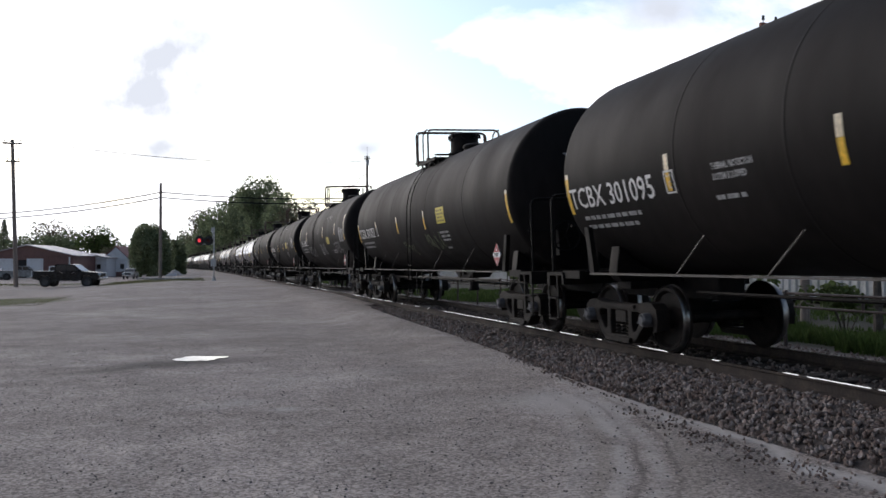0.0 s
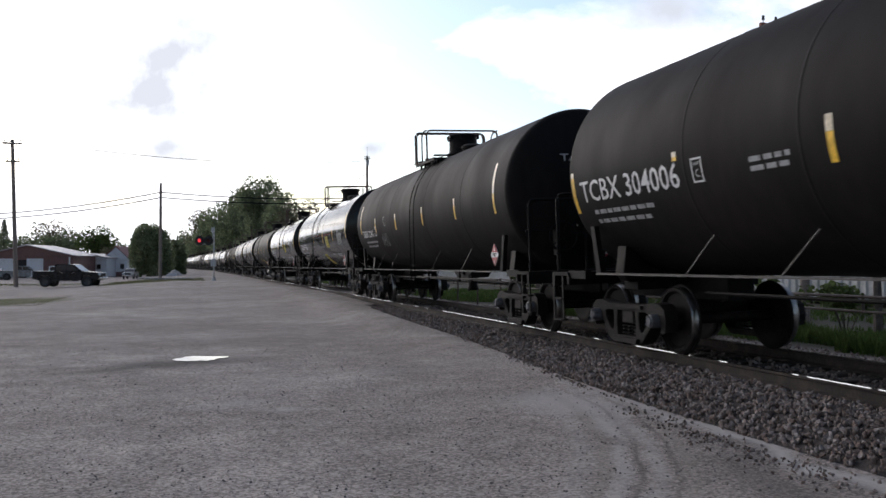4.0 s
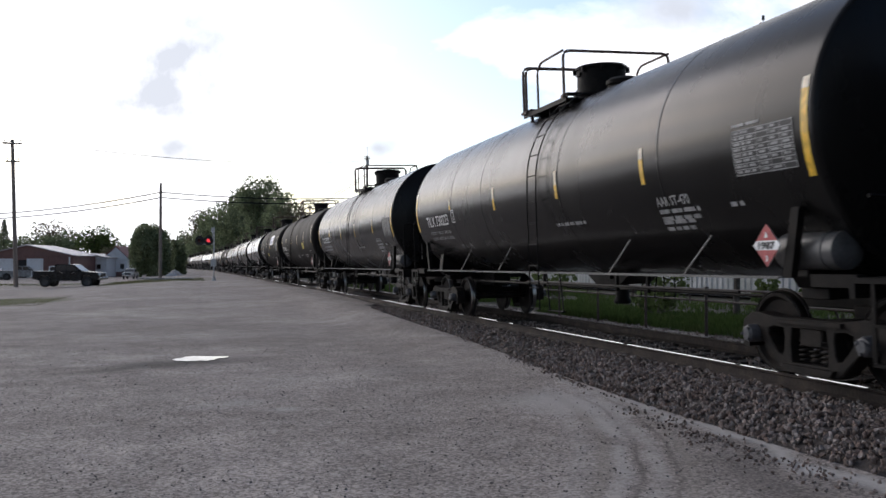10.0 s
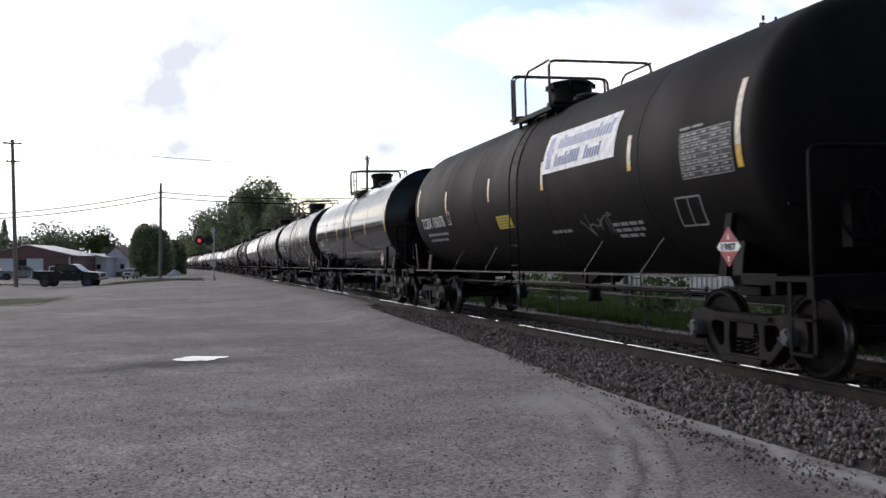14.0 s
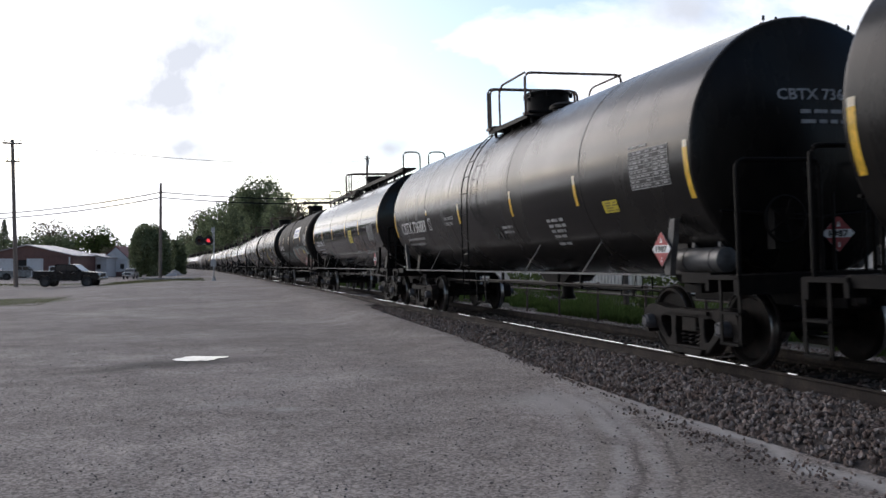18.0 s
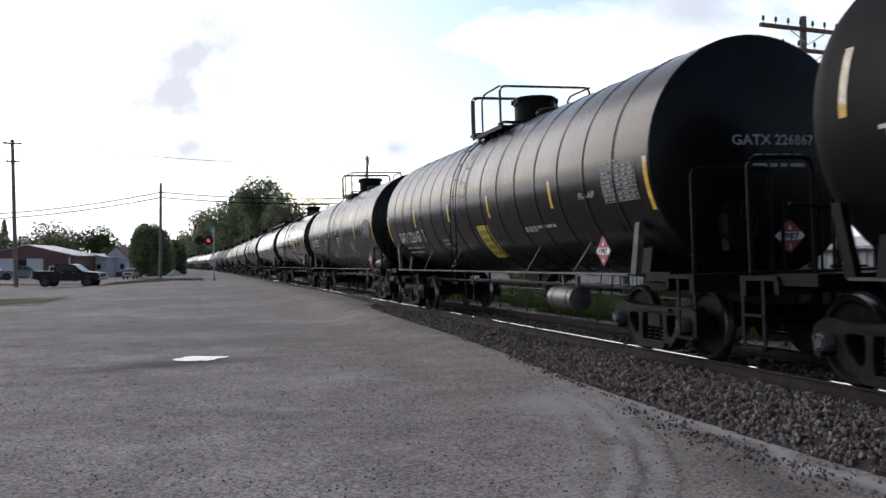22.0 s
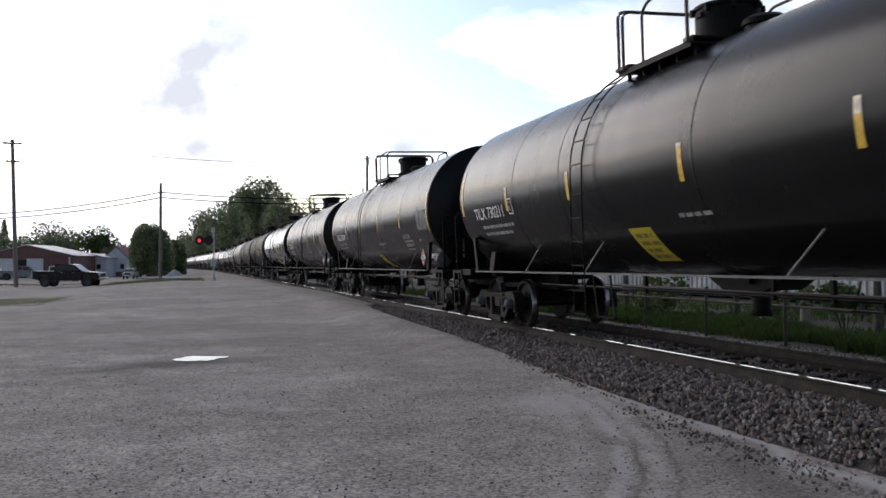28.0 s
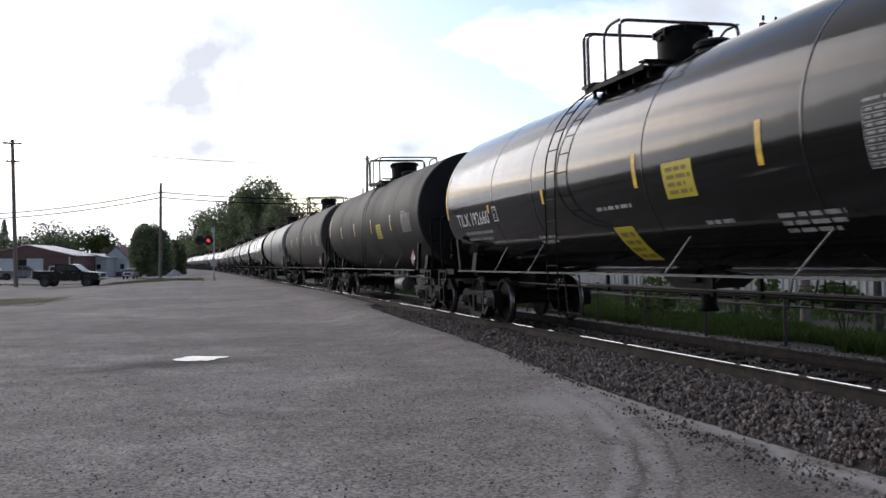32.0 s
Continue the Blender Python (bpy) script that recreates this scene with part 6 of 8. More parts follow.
build_car(18, {"style": "gloss", "label": "glossy black tank car with two yellow notices",
               "num": "TILX 192706", "num_at": (6.66, -0.55, 2.13, 0.31),
               "stripes": ((7.5, 0.6, 0.95, 0.12), (-7.5, 0.6, 0.95, 0.12), (4.35, -0.16, 0.11, 0), (1.59, 0.18, 0.48, 0), (-1.58, 0.14, 0.45, 0), (-4.24, 0.17, 0.47, 0),),
               "yellow": ((-2.34, -0.08, 0.69, 0.47, 0.0), (-0.58, -0.87, 0.54, 0.67, 0.0),),
               "lines": ((-0.47, -0.5, (0.99,), 0.055), (-4.13, -0.89, (0.95, 0.89, 0.76,), 0.055), (-2.81, -0.89, (0.54,), 0.055), (2.48, -0.91, (0.53, 0.5,), 0.055),),
               "table": (-5.78, -0.02, 1.05, 0.51),
               "ladder": 1.09,
               "step": True,
               "extra": (boxed(-6.05, -1.0, 0.45, 0.34, -0.25),)})
build_car(19, {"style": "gloss", "label": "glossy black tank car with running board and white scrawl",
               "stripes": ((7.5, 0.6, 0.95, 0.2), (4.5, 0.1, 0.45, 0), (1.7, 0.12, 0.45, 0), (-1.4, 0.12, 0.45, 0), (-4.2, 0.13, 0.46, 0)),
               "table": (-5.7, 0.0, 1.05, 0.5),
               "crown": "long", "ladder": None,
               "extra": (scribble(7.15, 0.0, 0.9, 0.4, 0.05, M_SPRAY, 6, "white spray tag"),
                   scribble(7.7, -0.8, 1.2, 0.4, 0.05, M_SPRAYG, 6, "grey spray tag"),)})
build_car(20, {"style": "satin", "label": "satin black jacketed tank car with yellow-and-white decal",
               "num": "TILX 730211", "num_at": (6.7, -0.46, 1.69, 0.25),
               "stripes": ((-7.52, 0.42, 0.96, 0.12), (-4.3, 0.1, 0.46, 0.35), (7.45, 0.6, 0.93, 0.2), (4.75, 0.07, 0.44, 0.1), (1.97, 0.07, 0.44, 0.1), (-1.34, 0.08, 0.46, 0.1),),
               "yellow": ((0.49, -0.92, 0.62, 0.66, 0.0),),
               "lines": ((-0.98, -0.77, (0.72,), 0.055),),
               "ladder": 1.39,
               "struts": (4.06, 1.6, -3.14, -5.14),
               "step": True})
build_car(21, {"style": "satin", "label": "satin black jacketed tank car with side ladder and yellow decal",
               "num": "TILX 730189", "num_at": (6.49, -0.42, 1.81, 0.26),
               "stripes": ((7.52, 0.42, 0.96, 0.12), (-7.52, 0.42, 0.96, 0.12), (4.39, 0.08, 0.24, 0.55), (1.63, 0.11, 0.44, 0.5), (-1.51, 0.14, 0.46, 0.4), (-4.49, 0.13, 0.46, 0.2),),
               "yellow": ((0.15, -1.11, 0.51, 0.68, 0.0),),
               "lines": ((-4.52, -0.71, (0.94, 0.88,), 0.055), (-4.51, -0.86, (0.73, 0.69,), 0.055), (-1.01, -0.71, (1.07,), 0.055), (-6.16, -0.71, (0.22,), 0.055),),
               "words": (("AAR ST-470", -4.51, -0.66, 0.12, 0.77),),
               "table": (-6.45, 0.02, 0.73, 0.48),
               "ladder": 1.07,
               "struts": (4.06, 1.6, -3.14, -5.14),
               "load": ("LD LMT 195200 LB  88500 KG", "LT WT  90800 LB  41200 KG"),
               "step": True})
build_car(22, {"style": "satin", "label": "satin black jacketed tank car with yellow end strip",
               "num": "TILX 730229", "num_at": (6.54, -0.43, 1.93, 0.28),
               "stripes": ((7.52, 0.42, 0.96, 0.12), (4.54, 0.06, 0.16, 0.55), (1.45, 0.07, 0.46, 0.3), (-1.72, 0.08, 0.47, 0.2), (-4.48, 0.09, 0.48, 0.1), (-7.64, 0.34, 0.93, 0),),
               "lines": ((-4.64, -0.68, (0.97, 0.91,), 0.055), (-4.64, -0.83, (0.72, 0.68,), 0.055), (-1.29, -0.73, (1.07,), 0.055), (-6.19, -0.68, (0.24,), 0.055),),
               "words": (("AAR ST-470", -4.63, -0.63, 0.12, 0.79),),
               "table": (-6.37, -0.01, 1.06, 0.49),
               "ladder": -0.63,
               "struts": (4.06, 1.6, -3.14, -5.14),
               "step": True})
build_car(23, {"style": "gloss", "label": "glossy black tank car with yellow square notice and strips",
               "num": "TILX 192660", "num_at": (6.84, -0.55, 2.08, 0.3),
               "stripes": ((7.5, 0.6, 0.95, 0.12), (-7.5, 0.6, 0.95, 0.12), (4.68, -0.19, 0.16, 0), (1.84, -0.11, 0.25, 0), (-1.38, 0.09, 0.45, 0), (-4.07, 0.12, 0.47, 0),),
               "yellow": ((-2.09, -0.12, 0.68, 0.45, 0.0), (-0.28, -0.88, 0.57, 0.69, 0.0),),
               "lines": ((-0.04, -0.55, (1.07,), 0.055), (-4.01, -0.89, (1.0, 0.94, 0.8,), 0.055), (-2.66, -0.9, (0.56,), 0.055), (2.64, -0.92, (0.75, 0.7,), 0.055),),
               "table": (-5.56, 0.0, 0.69, 0.54),
               "ladder": 1.21,
               "step": True})

REST = (("dust", "dusty grey-black tank car in the train"), ("brown", "brownish black tank car in the train"), ("pale", "pale grey tank car in the train"),
        ("gloss", "glossy black tank car in the train"), ("gloss", "glossy black tank car in the train"), ("gloss", "glossy black tank car in the train"), ("semi", "worn black tank car in the train"))
for k_ in range(24, 48):
    st_, lb_ = REST[k_ - 24] if k_ < 31 else REST[3 + k_ % 4]
    build_car(k_, {"style": st_, "label": lb_, "stripes": ((7.3, 0.5, 0.7, 0.7), (4.5, 0.1, 0.45, 0.5), (1.65, 0.1, 0.45, 0.5), (-1.4, 0.1, 0.45, 0.4), (-4.3, 0.1, 0.46, 0.4)),
                   "table": (-5.7, 0.05, 1.05, 0.5), "yellow": ((-2.2, -0.1, 0.7, 0.45, 0.0),) if k_ % 3 == 0 else ()})


# ---- beyond the track and the far side of the lot ----
def leaf_crown(bm, blobs, count, size, rnd, droop=0.3):
    """Many small leaf clumps through the blobs (centre, radii)."""
    vol = [b[1][0] * b[1][1] * b[1][2] for b in blobs]
    tot = sum(vol)
    for (c, rad), vv in zip(blobs, vol):
        for _ in range(max(6, int(count * vv / tot))):
            d = Vector((rnd.gauss(0, 1), rnd.gauss(0, 1), rnd.gauss(0, 1))).normalized()
            q = rnd.uniform(0.45, 1.06) ** 0.6
            p = Vector(c) + Vector((d.x * rad[0] * q, d.y * rad[1] * q, d.z * rad[2] * q))
            n = Vector((rnd.gauss(0, 1), rnd.gauss(0, 1), rnd.gauss(0.4, 0.8))).normalized()
            t = n.orthogonal().normalized()
            t.rotate(Matrix.Rotation(rnd.uniform(0, 6.3), 3, n))
            u = n.cross(t)
            s = size * rnd.uniform(0.5, 1.25)
            vs = [bm.verts.new(p + t * a * s + u * b * s + n * e * s) for a, b, e in ((-1, -0.25, 0), (-0.2, -0.6, 0.12), (0.9, -0.15, 0), (0.7, 0.5, 0.1), (-0.3, 0.55, -0.1))]
            bm.faces.new(vs)


def tree(x, y, h, spread, seed, leaf, label, count=1500, size=0.35, bare=0.25, trunk=None, limbs=9, zb=None):
    """A broad tree: tapered trunk, limbs, twigs and an uneven leafy crown."""
    rnd = random.Random(seed)
    t = thing("tree", label, "tree", pose(x, y, ground_z(x, y) - 0.05 if zb is None else zb))
    bm = B()
    th = h * bare + 0.2 * h
    r0 = trunk or h * 0.022
    pts = [Vector((0, 0, 0))]
    for i in range(1, 6):
        pts.append(Vector((rnd.uniform(-1, 1) * h * 0.01 * i, rnd.uniform(-1, 1) * h * 0.01 * i, th * i / 5)))
    for i in range(5):
        cyl(bm, pts[i], pts[i + 1], r0 * (1 - 0.1 * i), r0 * (0.9 - 0.1 * i), 7, False)
    blobs = []
    for i in range(limbs):
        a = 2 * math.pi * i / limbs + rnd.uniform(-0.4, 0.4)
        z0 = h * rnd.uniform(bare, bare + 0.25)
        q = rnd.uniform(0.35, 1.0)
        z1 = h * (1 - 0.42 * q * q) * rnd.uniform(0.80, 0.99) - 0.06 * h
        e = Vector((math.cos(a) * spread * q * 0.8, math.sin(a) * spread * q * 0.8, max(z1, z0 + 0.1 * h)))
        m = Vector((e.x * 0.4, e.y * 0.4, (z0 + e.z) / 2 + 0.03 * h))
        b = Vector((0, 0, min(z0, th)))
        cyl(bm, b, m, r0 * 0.45, r0 * 0.28, 5, False)
        cyl(bm, m, e, r0 * 0.28, r0 * 0.09, 5, False)
        for _ in range(3):
            w = e + Vector((rnd.uniform(-1, 1) * spread * 0.25, rnd.uniform(-1, 1) * spread * 0.25, rnd.uniform(-0.02, 0.10) * h))
            cyl(bm, m.lerp(e, rnd.uniform(0.3, 0.9)), w, r0 * 0.12, r0 * 0.03, 4, False)
        k = rnd.uniform(0.24, 0.42)
        blobs.append((e, (spread * k * 1.15, spread * k * 1.15, h * k * 0.42)))
        blobs.append((m + Vector((0, 0, h * 0.04)), (spread * k, spread * k, h * k * 0.4)))
    if bare < 0.05:
        for i in range(9):
            a = 2 * math.pi * i / 9 + rnd.uniform(-0.3, 0.3)
            blobs.append((Vector((math.cos(a) * spread * 0.62, math.sin(a) * spread * 0.62, h * rnd.uniform(0.12, 0.45))), (spread * 0.42, spread * 0.42, h * 0.16)))
    part("trunk", bm, M_BARK, t, smooth=True)
    bm = B()
    leaf_crown(bm, blobs, count, size, rnd)
    part("crown", bm, leaf, t)
    return t


def stand(off, depth):
    """A place by its distance straight ahead of the eye and how far it lies to the right of that line."""
    a = radians(PSI)
    return depth * math.sin(a) + off * math.cos(a), depth * math.cos(a) - off * math.sin(a)


FACE = -PSI      # turn of things that face the eye squarely


def scatter_stones():
    """Loose ballast, too many to count."""
    rnd = random.Random(11)
    base = []
    for s in range(9):
        bm = B()
        sx, sy, sz = rnd.uniform(0.95, 1.35), rnd.uniform(0.75, 1.05), rnd.uniform(0.6, 0.9)
        for _ in range(12):
            d = Vector((rnd.gauss(0, 1), rnd.gauss(0, 1), rnd.gauss(0, 1))).normalized()
            bm.verts.new((d.x * sx, d.y * sy, d.z * sz))
        hull = bmesh.ops.convex_hull(bm, input=bm.verts)
        bmesh.ops.delete(bm, geom=[v for v in bm.verts if not v.link_faces], context="VERTS")
        base.append(([], []))
        bm.verts.index_update()
        base[-1] = ([v.co.copy() for v in bm.verts], [[v.index for v in f.verts] for f in bm.faces])
        bm.free()
    verts, faces = [], []

    def stone(x, y, z, r):
        vs, fs = base[rnd.randrange(9)]
        m = Euler((rnd.uniform(0, 6.3), rnd.uniform(0, 6.3), rnd.uniform(0, 6.3))).to_matrix() * r
        o = len(verts)
        p = Vector((x, y, z))
        verts.extend([(m @ v) + p for v in vs])
        faces.extend([[i + o for i in f] for f in fs])

    lean = radians(LEAN)
    prof = [(-2.9, -0.46), (-2.35, -0.42), (-1.95, -0.31), (-1.6, -0.185), (-0.8, -0.175), (0.8, -0.19), (1.6, -0.185), (2.0, -0.36), (3.0, -0.52)]

    def bed(u):
        for (a, za), (b, zb) in zip(prof, prof[1:]):
            if a <= u <= b:
                return za + (zb - za) * (u - a) / (b - a)
        return -0.5

    for n, y0, y1, u0, u1 in ((7200, 4.0, 14.0, -2.52, -0.82), (4200, 14.0, 30.0, -2.5, -0.82), (1200, 30.0, 60.0, -1.7, -0.85), (2600, 5.0, 34.0, -0.66, 0.66), (2600, 5.0, 45.0, 0.82, 2.9)):
        for _ in range(n):
            y, u = rnd.uniform(y0, y1), rnd.uniform(u0, u1)
            z = TRACK_Z + bed(u) + u * math.sin(-lean)
            r = rnd.uniform(0.018, 0.038) * (1.0 if y < 30 else 1.3)
            if rnd.random() < 0.05:
                r *= 1.4
            if u < -1.95 and rnd.random() < (-1.95 - u) / 0.6 + 0.5 * noise.noise((u * 2.3, y * 0.8, 3)):
                continue
            if ground_z(TRACK_X + u, y) - 0.02 > z - 0.012:
                continue
            stone(TRACK_X + u, y, z + r * 0.25, r)
    # thin spread of stone between the bed and the grass
    for _ in range(4200):
        x, y = rnd.uniform(9.7, 12.7), 7 + 36 * rnd.random() ** 1.3
        if noise.noise((x * 0.9, y * 0.5, 4)) > -0.3:
            stone(x, y, ground_z(x, y) - 0.012, rnd.uniform(0.02, 0.045))
    # strays on the lot beside the bed
    for _ in range(1900):
        y = 4.2 + 14 * rnd.random() ** 1.4
        x = TRACK_X - 2.25 + 0.5 * smooth01(8, 18, y) - abs(rnd.gauss(0, 0.32 - 0.22 * smooth01(7.5, 10, y)))
        if y > 9 and rnd.random() < 0.6:
            continue
        if abs(x - 4.86) < 0.07 and rnd.random() < 0.8 or noise.noise((x * 1.6, y * 1.1, 8)) < rnd.uniform(-0.35, 0.25):
            continue
        stone(x, y, ground_z(x, y) - 0.012, rnd.uniform(0.008, 0.024))
    me = bpy.data.meshes.new("ballast_stones")
    me.from_pydata(verts, [], faces)
    me.materials.append(M_STONE)
    tagged(put("ballast_stones", me), "loose grey and reddish crushed stone ballast", "ballast", kind="stuff")


scatter_stones()


def pebbles():
    """Small pebbles that lie loose on the near part of the lot."""
    rnd = random.Random(17)
    verts, faces = [], []
    for _ in range(5200):
        y = 3.6 + 15 * rnd.random() ** 1.7
        x = rnd.uniform(-0.35 * y - 0.5, min(4.7, 0.9 * y))
        r = rnd.uniform(0.004, 0.011) * (1.6 if rnd.random() < 0.05 else 1)
        z = ground_z(x, y) - 0.018
        o = len(verts)
        a = rnd.uniform(0, 6.3)
        pts = [(r * rnd.uniform(0.7, 1.3) * math.cos(a + k * 1.257), r * rnd.uniform(0.7, 1.3) * math.sin(a + k * 1.257)) for k in range(5)]
        verts += [(x + p, y + q, z) for p, q in pts] + [(x + 0.5 * p, y + 0.5 * q, z + r * 0.9) for p, q in pts]
        faces += [(o + k, o + (k + 1) % 5, o + 5 + (k + 1) % 5, o + 5 + k) for k in range(5)] + [(o + 5, o + 6, o + 7, o + 8, o + 9)]
    me = bpy.data.meshes.new("pebbles")
    me.from_pydata(verts, [], faces)
    me.materials.append(M_PEBBLE)
    tagged(put("pebbles", me), "small loose pebbles on the gravel lot", "pebbles", kind="stuff")


pebbles()


def grass_stuff(name, label, areas, seed, material):
    """Tufts of blades over the areas (x0, x1, y0, y1, count, height)."""
    rnd = random.Random(seed)
    verts, faces = [], []
    for x0, x1, y0, y1, count, h, w in areas:
        for _ in range(count):
            x, y = rnd.uniform(x0, x1), rnd.uniform(y0, y1)
            if noise.noise((x * 0.35, y * 0.35, seed)) < -0.25:
                continue
            z = ground_z(x, y) - 0.03
            k = 0.55 + 0.8 * max(0.0, 0.5 + noise.noise((x * 0.5, y * 0.3, seed + 5)))
            for _b in range(4):
                a = rnd.uniform(0, 6.3)
                hh = h * k * rnd.uniform(0.5, 1.2)
                dx, dy = math.cos(a) * w, math.sin(a) * w
                bx, by = x + rnd.uniform(-0.08, 0.08), y + rnd.uniform(-0.08, 0.08)
                lx, ly = rnd.uniform(-0.4, 0.4) * hh, rnd.uniform(-0.4, 0.4) * hh
                o = len(verts)
                verts += [(bx - dx, by - dy, z), (bx + dx, by + dy, z), (bx + dx * 0.6 + lx * 0.4, by + dy * 0.6 + ly * 0.4, z + hh * 0.6), (bx + lx, by + ly, z + hh)]
                faces += [(o, o + 1, o + 2), (o, o + 2, o + 3)]
    me = bpy.data.meshes.new(name)
    me.from_pydata(verts, [], faces)
    me.materials.append(material)
    tagged(put(name, me), label, "grass", kind="stuff")


grass_stuff("tall_grass", "tall dark green grass along the pipe fence", [(12.5, 15.5, 8, 40, 11000, 0.30, 0.010), (12.3, 15.0, 40, 90, 2600, 0.32, 0.02), (15.0, 24.0, 8, 60, 6000, 0.20, 0.02)], 21, M_GRASS)
grass_stuff("lawn_patch", "short green grass island on the lot", [(-30, -5.8, 38.0, 50.5, 9000, 0.035, 0.02), (-7.0, 1.0, 74, 90, 2200, 0.05, 0.04), (-40, -9, 86, 96, 1600, 0.05, 0.05)], 22, M_LAWN)


def puddle():
    bm = B()
    rnd = random.Random(4)
    ring = []
    n = 40
    for i in range(n):
        t = 2 * math.pi * i / n
        k = 1 + 0.28 * noise.noise((math.cos(t) * 1.6, math.sin(t) * 1.6, 2))
        ring.append(bm.verts.new((0.14 + 0.41 * k * math.cos(t) + 0.07 * math.sin(3 * t), 16.05 + (0.40 + 0.10 * noise.noise((math.cos(t) * 5, math.sin(t) * 5, 6))) * k * math.sin(t), -0.002)))
    bm.faces.new(ring)
    tagged(put("puddle", finish(bm, "puddle", M_PIT)), "shallow rain puddle reflecting the bright sky", "puddle", kind="structure")


puddle()


# ---- poles and wires ----
def utility_pole(x, y, h, r, label, arms=(), cat="utility pole", z=None, lean=(0, 0)):
    t = thing("utility_pole", label, cat, pose(x, y, ground_z(x, y) - 0.1 if z is None else z, lean[0], lean[1], 0))
    bm = B()
    cyl(bm, (0, 0, 0), (0, 0, h), r, r * 0.68, 12)
    part("pole", bm, M_WOODPOLE, t, smooth=True)
    for az, zz, length, pins, turn, mtl in arms:
        bm = B()
        m = Matrix.Rotation(radians(turn), 4, "Z")
        box(bm, (0, 0, 0), (length, 0.10, 0.12))
        a = part("crossarm", bm, mtl, t, bevel=0.008, m=Matrix.Translation((0, 0, zz)) @ m @ Matrix.Translation((0, -r * 0.8 - 0.03, 0)))
        for i in range(pins):
            u = -length / 2 + 0.12 + (length - 0.24) * i / max(1, pins - 1)
            bm = B()
            lathe(bm, [(0.012, 0.06), (0.012, 0.14), (0.045, 0.15), (0.05, 0.19), (0.035, 0.22), (0.045, 0.25), (0.03, 0.29), (0.0, 0.30)], 10, "z", (u, 0, 0))
            part("insulator", bm, M_GLASSINS, a, smooth=True)
        for s in (-1, 1):
            bm = B()
            pipe(bm, [(s * length * 0.22, -0.06, -0.02), (0, -0.06, -0.48)], 0.016, 5)
            part("brace", bm, M_GALV, a)
    return t


PX, PY = stand(11.3, 28.0)
utility_pole(PX, PY, 9.62, 0.15, "brown telegraph pole with reddish crossarm and insulators", ((0, 9.18, 3.55, 8, FACE + 20, M_ARM), (0, 8.52, 3.3, 6, FACE + 20, M_ARM)), "telegraph pole")
PX, PY = stand(-21.1, 142)
utility_pole(PX, PY, 11.2, 0.16, "weathered telegraph pole with crossarms behind the train", ((0, 10.9, 3.2, 6, FACE, M_WOODPOLE), (0, 10.1, 3.2, 6, FACE, M_WOODPOLE), (0, 9.3, 3.2, 6, FACE, M_WOODPOLE)), "telegraph pole")
PX, PY = stand(-8.05, 95)
POLE_R = utility_pole(PX, PY, 13.2, 0.19, "tall weathered pole with a small mast on its top", ((0, 12.9, 0.7, 2, FACE, M_WOODPOLE),), z=0.0)
bm = B()
pipe(bm, [(0, 0, 13.1), (0, 0, 14.2)], 0.02, 5)
box(bm, (0.0, -0.2, 12.5), (0.3, 0.25, 0.5))
pipe(bm, [(-0.45, 0, 0), (-0.45, 0, 9.8)], 0.09, 6)
part("mast_fittings", bm, M_GALV, POLE_R)
PX, PY = stand(-35.7, 75)
POLE_L = utility_pole(PX, PY, 12.45, 0.19, "leaning weathered utility pole at the lot's edge", ((0, 12.1, 1.5, 3, FACE + 30, M_WOODPOLE), (0, 10.6, 1.1, 2, FACE + 30, M_WOODPOLE)), lean=(0, -1.8))
PX, PY = stand(-26.8, 85)
POLE_M = utility_pole(PX, PY, 9.2, 0.17, "slim grey utility pole in a grass strip")


def wire(label, a, b, sag, r=0.016):
    bm = B()
    a, b = Vector(a), Vector(b)
    pts = [a.lerp(b, i / 16) - Vector((0, 0, 4 * sag * (i / 16) * (1 - i / 16))) for i in range(17)]
    pipe(bm, pts, r, 5)
    tagged(put("overhead_wire", finish(bm, "overhead_wire", M_WIRE)), label, "wire", group="overhead wires")


def at3(off, depth, z):
    x, y = stand(off, depth)
    return (x, y, z)


MID = at3(-26.8, 85, 0)
for dz in (8.55, 8.05):
    wire("thin dark overhead wire between poles", (MID[0], MID[1], dz), at3(-55, 96, dz - 1.6), 0.6, 0.06)
    wire("thin dark overhead wire between poles", (MID[0], MID[1], dz), at3(-8.05, 95, dz + 0.25), 0.35, 0.055)
wire("thin dark overhead wire high over the lot", at3(-35.9, 75, 12.2), at3(-8.05, 95, 12.7), 0.9, 0.026)
wire("thin dark overhead wire high over the lot", at3(-35.9, 75, 12.0), at3(-60, 72, 11.6), 0.5, 0.026)
wire("thin dark overhead wire high over the lot", at3(-35.9, 75, 10.4), at3(-60, 72, 9.4), 0.6, 0.026)
for dz in (8.4, 8.9, 10.6, 10.9):
    wire("thin overhead wire along the railway", at3(-8.05, 95, dz + 0.5), at3(-21.1, 142, dz + 0.2), 0.3, 0.035)


